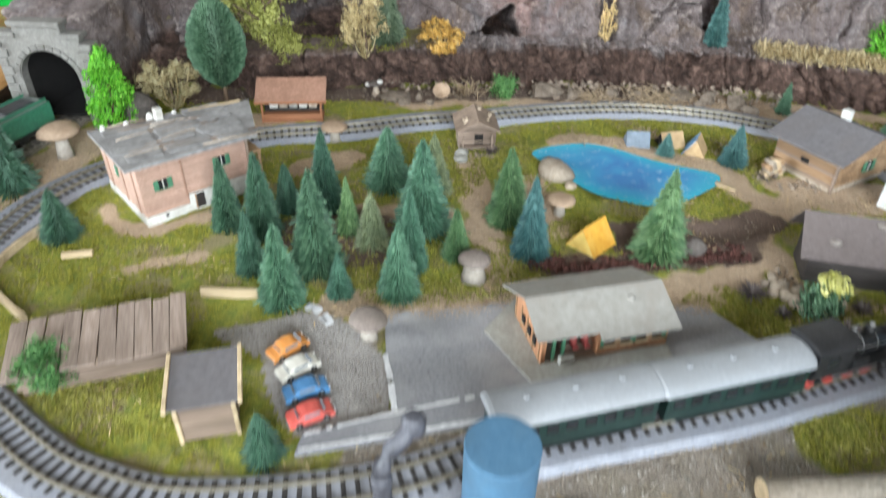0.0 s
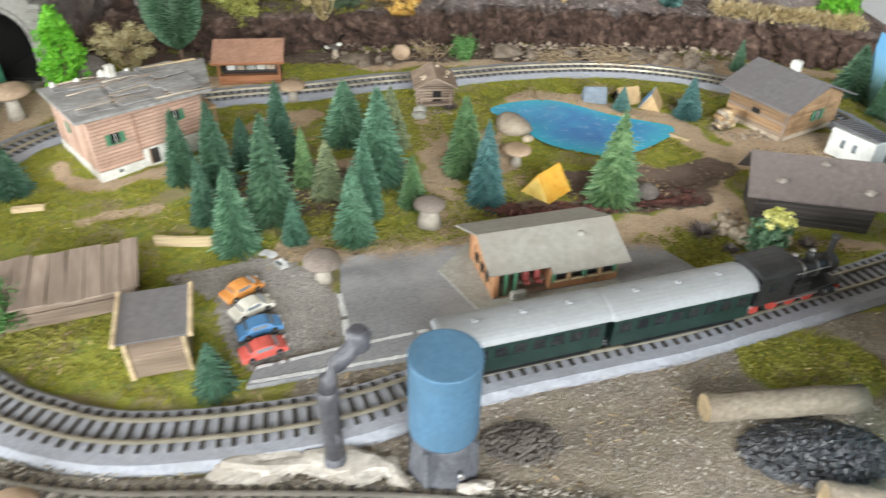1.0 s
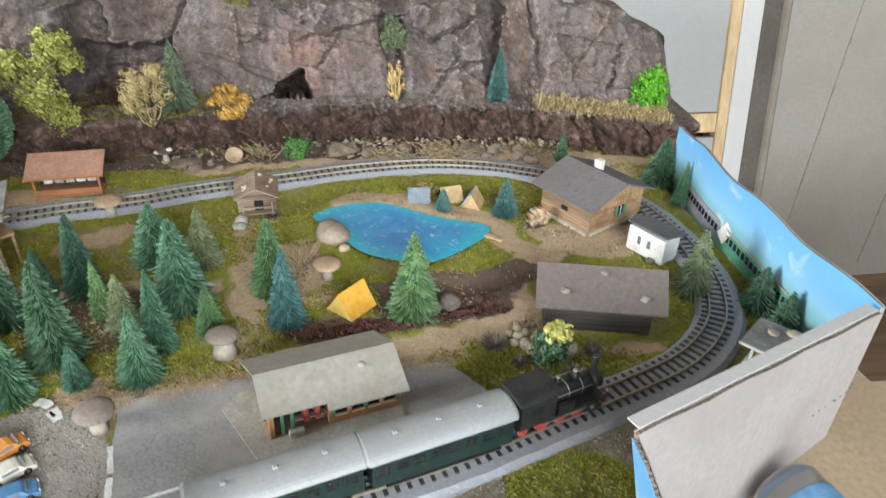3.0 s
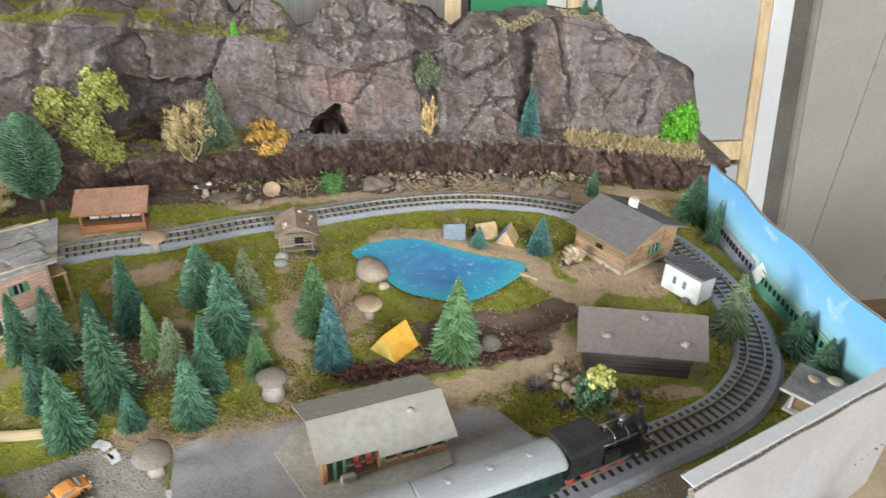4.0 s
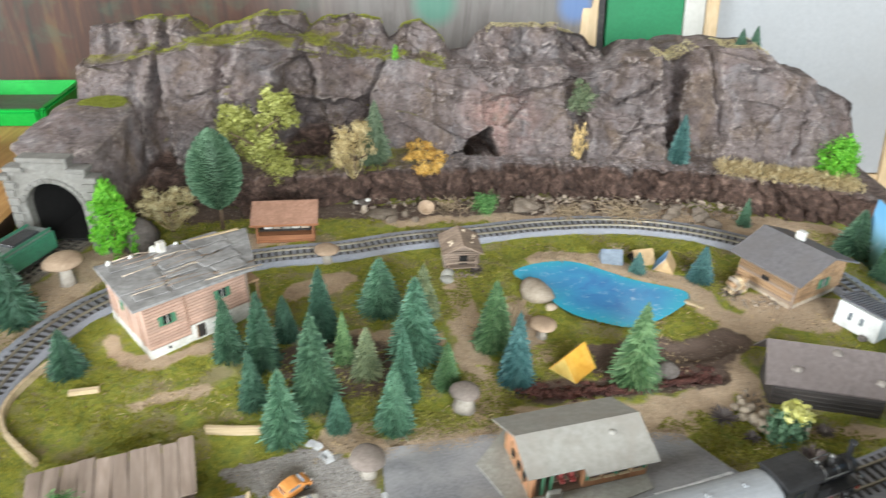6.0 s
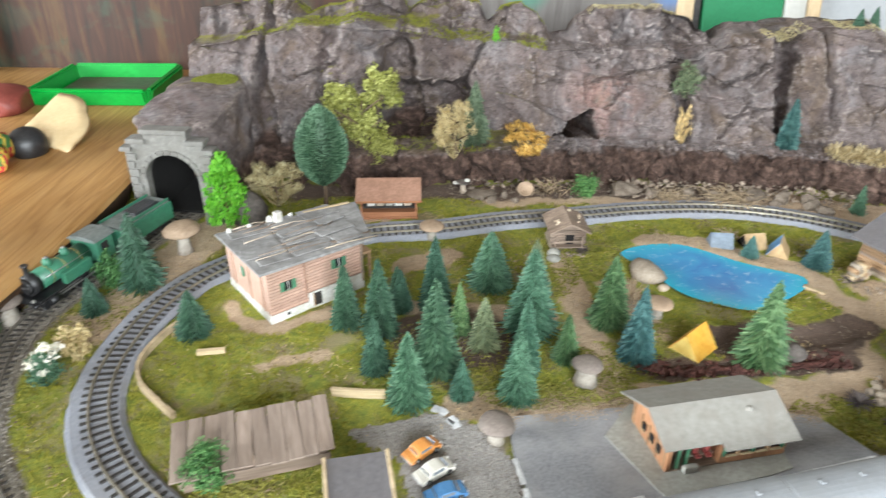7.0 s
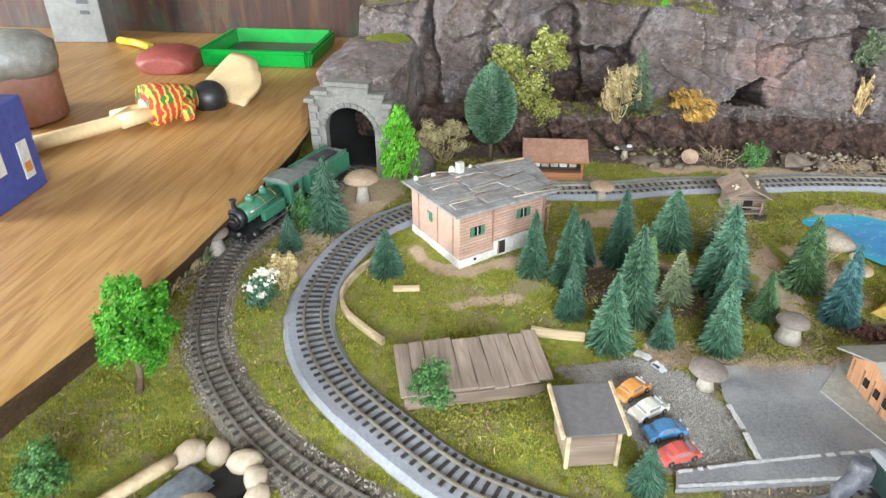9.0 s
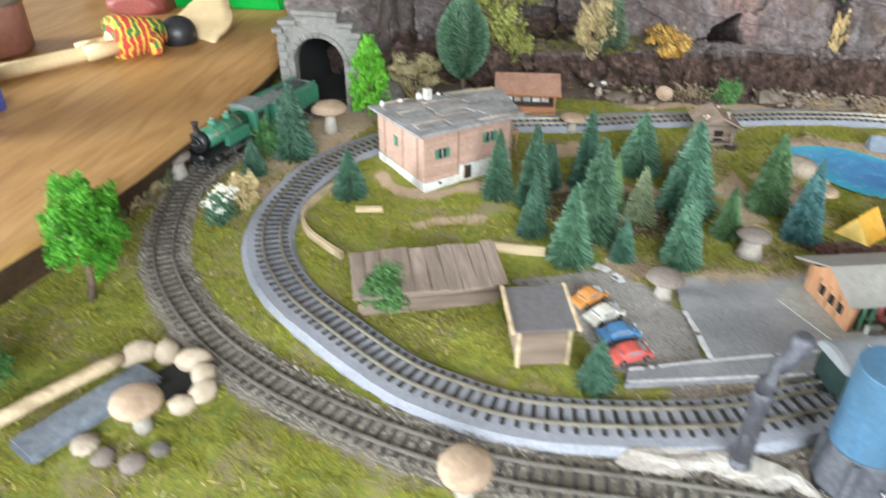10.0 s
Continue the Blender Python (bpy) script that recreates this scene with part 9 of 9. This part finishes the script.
# printed coaches on the painted sky
PRINT_GREEN = surface("printed_green", (0.08, 0.30, 0.20), (0.14, 0.40, 0.27), 0.6, 200, 50)
PRINT_PURPLE = surface("printed_grey_purple", (0.27, 0.26, 0.34), (0.38, 0.37, 0.45), 0.6, 200, 50)
for (s0, s1, mat_, lab) in ((0.618, 0.715, PRINT_PURPLE, "flat printed grey-purple coach on the painted sky"), (0.455, 0.602, PRINT_GREEN, "flat printed green coach on the painted sky")):
    root = thing("printed_coach", label=lab, category="printed picture")
    q = np.array(fb_)
    for nm, za_, zb_, o, m2 in (("print", 0.004, 0.028, 0.0036, mat_), ("roof_line", 0.028, 0.031, 0.0038, PAD)):
        v, f = [], []
        for i, y in enumerate(np.linspace(s0, s1, 9)):
            x = np.interp(y, q[:, 1], q[:, 0]) - o
            v += [(x, y, za_), (x, y, zb_), (x + 0.0006, y, za_), (x + 0.0006, y, zb_)]
        for i in range(8):
            a_, b_ = 4 * i, 4 * i + 4
            f += [(a_, a_ + 1, b_ + 1, b_), (a_ + 2, b_ + 2, b_ + 3, a_ + 3), (a_ + 1, a_ + 3, b_ + 3, b_ + 1)]
        raw(nm, v, f, m2, root)
    for y in np.arange(s0 + 0.006, s1 - 0.004, 0.0095):
        x = np.interp(y, q[:, 1], q[:, 0]) - 0.0042
        part("printed_window", box(0.0006, 0.0055, 0.008, (x, y, 0.016), bevel=0.0), GLASS_DARK, root)
sc_ = part("paper_scrap", box(0.001, 0.018, 0.022, (0, 0, 0), bevel=0.0003), WHITE_PLASTIC)
sc_.matrix_basis = pose(0.5965, 0.607, 0.014, 25, 8, 0)
tagged(sc_, "torn white paper scrap stuck between printed coaches", "paper")

# ---- plastic bottle on the lower table ----
BOTTLE = Nodes("clear_plastic")
BOTTLE.bsdf.inputs["Transmission Weight"].default_value = 0.9
BOTTLE.done((0.86, 0.92, 0.97), 0.08)
bt = thing("plastic_bottle", (0.492, 0.292, -0.0625), 0, "clear plastic bottle with a blue label lying on the table", "bottle")
prof = [(0.012, 0.0), (0.027, 0.002), (0.030, 0.008), (0.030, 0.085), (0.028, 0.10), (0.016, 0.118), (0.012, 0.122), (0.012, 0.132)]
ob = part("bottle_body", lathe(prof, 28, (0, 0, 0.031), (90, 0, 8)), BOTTLE.m, bt)
ob.visible_shadow = False
part("label", lathe([(0.0304, 0.025), (0.0306, 0.026), (0.0306, 0.074), (0.0304, 0.075)], 28, (0, 0, 0.031), (90, 0, 8)), BLUE_CLOTH, bt)
part("cap", cyl(0.0135, 0.0135, 0.012, (-0.018, -0.130, 0.031), (90, 0, 8), 20, 0.001), WHITE_PLASTIC, bt)

# ---- things on the work table ----
GREEN_TRAY = surface("bright_green_plastic", (0.0, 0.27, 0.03), (0.01, 0.36, 0.05), 0.35, 120, 12, (0.0, 0.24, 0.03), 0.05)
RED_CASE = surface("dull_red_leather", (0.22, 0.045, 0.035), (0.32, 0.08, 0.06), 0.5, 220, 20, (0.2, 0.05, 0.04))
BLUE_BOX = surface("printed_blue_carton", (0.05, 0.07, 0.30), (0.08, 0.11, 0.40), 0.45, 120, 12, (0.06, 0.08, 0.30), 0.05)
CREAM = surface("pale_cream_wood", (0.72, 0.53, 0.28), (0.82, 0.64, 0.38), 0.6, 160, 20, (0.70, 0.52, 0.29), 0.05)
TRAY_FLOOR = surface("dark_tray_floor", (0.05, 0.07, 0.045), (0.11, 0.12, 0.09), 0.5, 90, 15, (0.10, 0.06, 0.05))
tr = thing("plastic_tray", (-0.792, 1.255, 0.0502), 2, "bright green plastic tray on the work table", "tray")
part("base", box(0.200, 0.170, 0.004, (0, 0, 0), bevel=0.0015), GREEN_TRAY, tr)
# thin plate gives the tray's inner floor a darker green-grey
part("liner", box(0.182, 0.150, 0.003, (0, 0, 0.0045), bevel=0.001), TRAY_FLOOR, tr, "darker green-grey inner floor")
for s in (-1, 1):
    part("rim", box(0.212, 0.014, 0.032, (0, s * 0.086, 0), (s * -12, 0, 0), bevel=0.004, seg=2), GREEN_TRAY, tr)
    part("rim", box(0.014, 0.178, 0.032, (s * 0.104, 0, 0), (0, s * 12, 0), bevel=0.004, seg=2), GREEN_TRAY, tr)
rc_ = thing("red_case", (-0.945, 1.135, 0.0502), 8, "dull red soft case lying on the work table", "case")
cs = boulder(0.06, 5, 0.5, 0.05, 4)
for v_ in cs.verts:
    for k_ in (0, 1):
        v_.co[k_] = math.copysign(min(abs(v_.co[k_]), 0.05) ** 0.75 * 0.60, v_.co[k_])
part("body", cs, RED_CASE, rc_)
rc_.scale = (0.86, 0.80, 0.90)
ys_ = thing("yellow_stick", (-1.10, 1.27, 0.0502), -28, "yellow plastic stick behind the red case", "stick")
part("rod", tube([(-0.06, 0, 0.008), (0.0, 0, 0.012), (0.06, 0, 0.010)], 0.008, 10), surface("yellow_plastic", (0.62, 0.42, 0.03), (0.72, 0.52, 0.06), 0.4), ys_)
bx = thing("blue_carton", (-0.902, 0.555, 0.0502), 4, "upright blue printed carton with white label panels", "carton")
part("carton", box(0.13, 0.11, 0.115, (0, 0, 0), bevel=0.0015), BLUE_BOX, bx)
part("printed_panel", box(0.0008, 0.030, 0.050, (0.0653, -0.022, 0.040), bevel=0.0), WHITE_PLASTIC, bx, "white printed panel")
part("printed_panel", box(0.030, 0.0008, 0.040, (-0.020, -0.0553, 0.055), bevel=0.0), WHITE_PLASTIC, bx, "white printed panel")
part("printed_panel", box(0.0008, 0.018, 0.046, (0.0653, 0.030, 0.020), bevel=0.0), WHITE_PLASTIC, bx, "small white label")
part("print_bar", box(0.0010, 0.012, 0.012, (0.0656, 0.030, 0.028), bevel=0.0), CAR_ORANGE, bx)
PLASTIC_BAG = surface("cloudy_plastic_film", (0.22, 0.225, 0.20), (0.36, 0.36, 0.34), 0.25, 60, 25, (0.20, 0.19, 0.17), 0.5, 0.006)
JAR_RED = surface("dull_pink_jar_content", (0.30, 0.13, 0.10), (0.42, 0.21, 0.17), 0.35, 90, 20, (0.34, 0.2, 0.17))
jr = thing("bagged_jar", (-1.03, 0.83, 0.0502), 0, "dull pink jar wrapped in a cloudy plastic bag", "jar")
part("jar", lathe([(0.055, 0), (0.062, 0.006), (0.062, 0.10), (0.055, 0.112), (0.0, 0.112)], 28), JAR_RED, jr)
part("bag", lathe([(0.0635, 0.075), (0.067, 0.09), (0.066, 0.115), (0.050, 0.128), (0.02, 0.135), (0.0, 0.136)], 28, wob=0.03, seed=4), PLASTIC_BAG, jr)
jb = thing("plastic_bag", (-0.905, 0.575, 0.1655), 0, "crumpled cloudy plastic bag on the blue carton", "bag")
part("film", boulder(0.045, 91, 0.45, 0.35, 3), PLASTIC_BAG, jb)
pc_ = thing("printed_carton", (-1.25, 1.33, 0.0502), 6, "pale grey upright carton with dark unreadable print", "carton")
part("carton", box(0.12, 0.06, 0.30, (0, 0, 0), bevel=0.0015), surface("dull_grey_carton", (0.20, 0.20, 0.19), (0.27, 0.27, 0.26), 0.7, 120, 10), pc_)
for k in range(6):
    part("print_bar", box(0.020 + 0.006 * (k % 3), 0.0008, 0.008, (0.025, -0.0303, 0.06 + 0.022 * k), bevel=0.0), IRON, pc_)
# lying wooden doll: one plain shape, with its spoon-like wooden parts
bm = bmesh.new()
tube([(-0.30, 0, 0.012), (-0.20, 0, 0.012), (-0.13, 0, 0.013), (-0.10, 0, 0.020)], 0.011, 12, bm=bm)
tube([(-0.125, 0.014, 0.016), (-0.075, 0.014, 0.018)], 0.011, 10, bm=bm)
tube([(-0.125, -0.014, 0.016), (-0.075, -0.014, 0.018)], 0.011, 10, bm=bm)
lathe([(0.012, 0.0), (0.022, 0.01), (0.021, 0.05), (0.015, 0.078), (0.012, 0.088)], 20, (-0.085, 0, 0.023), (0, 90, 0), bm=bm)
doll = part("toy_doll", bm, CREAM)
doll.matrix_basis = pose(-0.785, 0.905, 0.0502, 0, 0, 55)
tagged(doll, "plain wooden doll shape lying on the work table", "doll")
PATTERN = Nodes("garlanded_doll_cloth")
tcn = PATTERN.t.nodes.new("ShaderNodeTexCoord")
patch_ = PATTERN.noise(tcn.outputs["Object"], 34, 2, 0.4, 0.4)
cloth_ = PATTERN.ramp(patch_, [(0.40, (0.07, 0.22, 0.06)), (0.46, (0.07, 0.22, 0.06)), (0.48, (0.55, 0.055, 0.045)), (0.62, (0.60, 0.07, 0.05))])
band_ = PATTERN.add("ShaderNodeTexWave", Scale=26.0, Distortion=5.0, Detail=2.0)
band_.inputs["Detail Scale"].default_value = 2.0
PATTERN.link(tcn.outputs["Object"], band_.inputs["Vector"])
PATTERN.done(PATTERN.mix(PATTERN.ramp(band_.outputs["Fac"], [(0.66, (0, 0, 0)), (0.74, (1, 1, 1))]), cloth_, (0.80, 0.58, 0.08)), 0.85)
bm = bmesh.new()
lathe([(0.020, 0.0), (0.046, 0.004), (0.044, 0.030), (0.034, 0.060), (0.024, 0.090)], 22, (0, 0, 0.032), (0, 90, 0), bm=bm, wob=0.05, seed=3)
for s in (-1, 1):
    tube([(0.068, s * 0.02, 0.036), (0.060, s * 0.05, 0.026), (0.045, s * 0.075, 0.016)], 0.011, 10, bm=bm)
cl = part("doll_clothes", bm, PATTERN.m)
cl.matrix_basis = doll.matrix_basis @ pose(-0.082, 0, 0) @ Matrix.Diagonal((0.92, 0.74, 0.74, 1))
tagged(cl, "red and green cloth with yellow garlands over the lying doll", "doll clothes")
# the doll's black head as a plain rounded shape
bm = boulder(0.029, 71, 0.95, 0.03, 3)
hr = part("dark_ball", bm, BLACK)
hr.matrix_basis = doll.matrix_basis @ pose(0.028, 0, 0.0)
tagged(hr, "dark rounded head of the doll on the work table", "wooden ball")
# scalloped fan lying flat, thicker at its hub
fan = bmesh.new()
fv, NA, NR = [], 48, 6
for side in (1, 0):
    for j in range(NR + 1):
        for i in range(NA + 1):
            a_ = math.radians(-52 + 104 * i / NA)
            rr_ = (0.022 + (0.105 + 0.006 * abs(math.sin(a_ * 4.4))) * j / NR)
            th = 0.017 * (1 - 0.35 * (j / NR) ** 4) * (1 - 0.5 * (abs(i / NA - 0.5) * 2) ** 6) + 0.0016 * math.cos(a_ * 8.8) * j / NR
            fv.append(fan.verts.new((rr_ * math.cos(a_), rr_ * math.sin(a_), 0.006 + side * th)))
n1 = (NR + 1) * (NA + 1)
for j in range(NR):
    for i in range(NA):
        q = [j * (NA + 1) + i, j * (NA + 1) + i + 1, (j + 1) * (NA + 1) + i + 1, (j + 1) * (NA + 1) + i]
        fan.faces.new([fv[k] for k in reversed(q)])
        fan.faces.new([fv[n1 + k] for k in q])
rim = [j * (NA + 1) for j in range(NR + 1)] + [NR * (NA + 1) + i for i in range(1, NA + 1)] + [j * (NA + 1) + NA for j in range(NR - 1, -1, -1)] + [i for i in range(NA - 1, 0, -1)]
for p_, q_ in zip(rim, rim[1:] + rim[:1]):
    fan.faces.new((fv[p_], fv[q_], fv[n1 + q_], fv[n1 + p_]))
bmesh.ops.recalc_face_normals(fan, faces=fan.faces[:])
for f_ in fan.faces:
    f_.smooth = True
fn_ = part("scalloped_fan", fan, CREAM)
fn_.matrix_basis = pose(-0.815, 0.985, 0.0485, 16, -14, 24) @ Matrix.Scale(0.85, 4)
tagged(fn_, "pale cream scalloped wooden fan lying on the work table", "wooden fan")
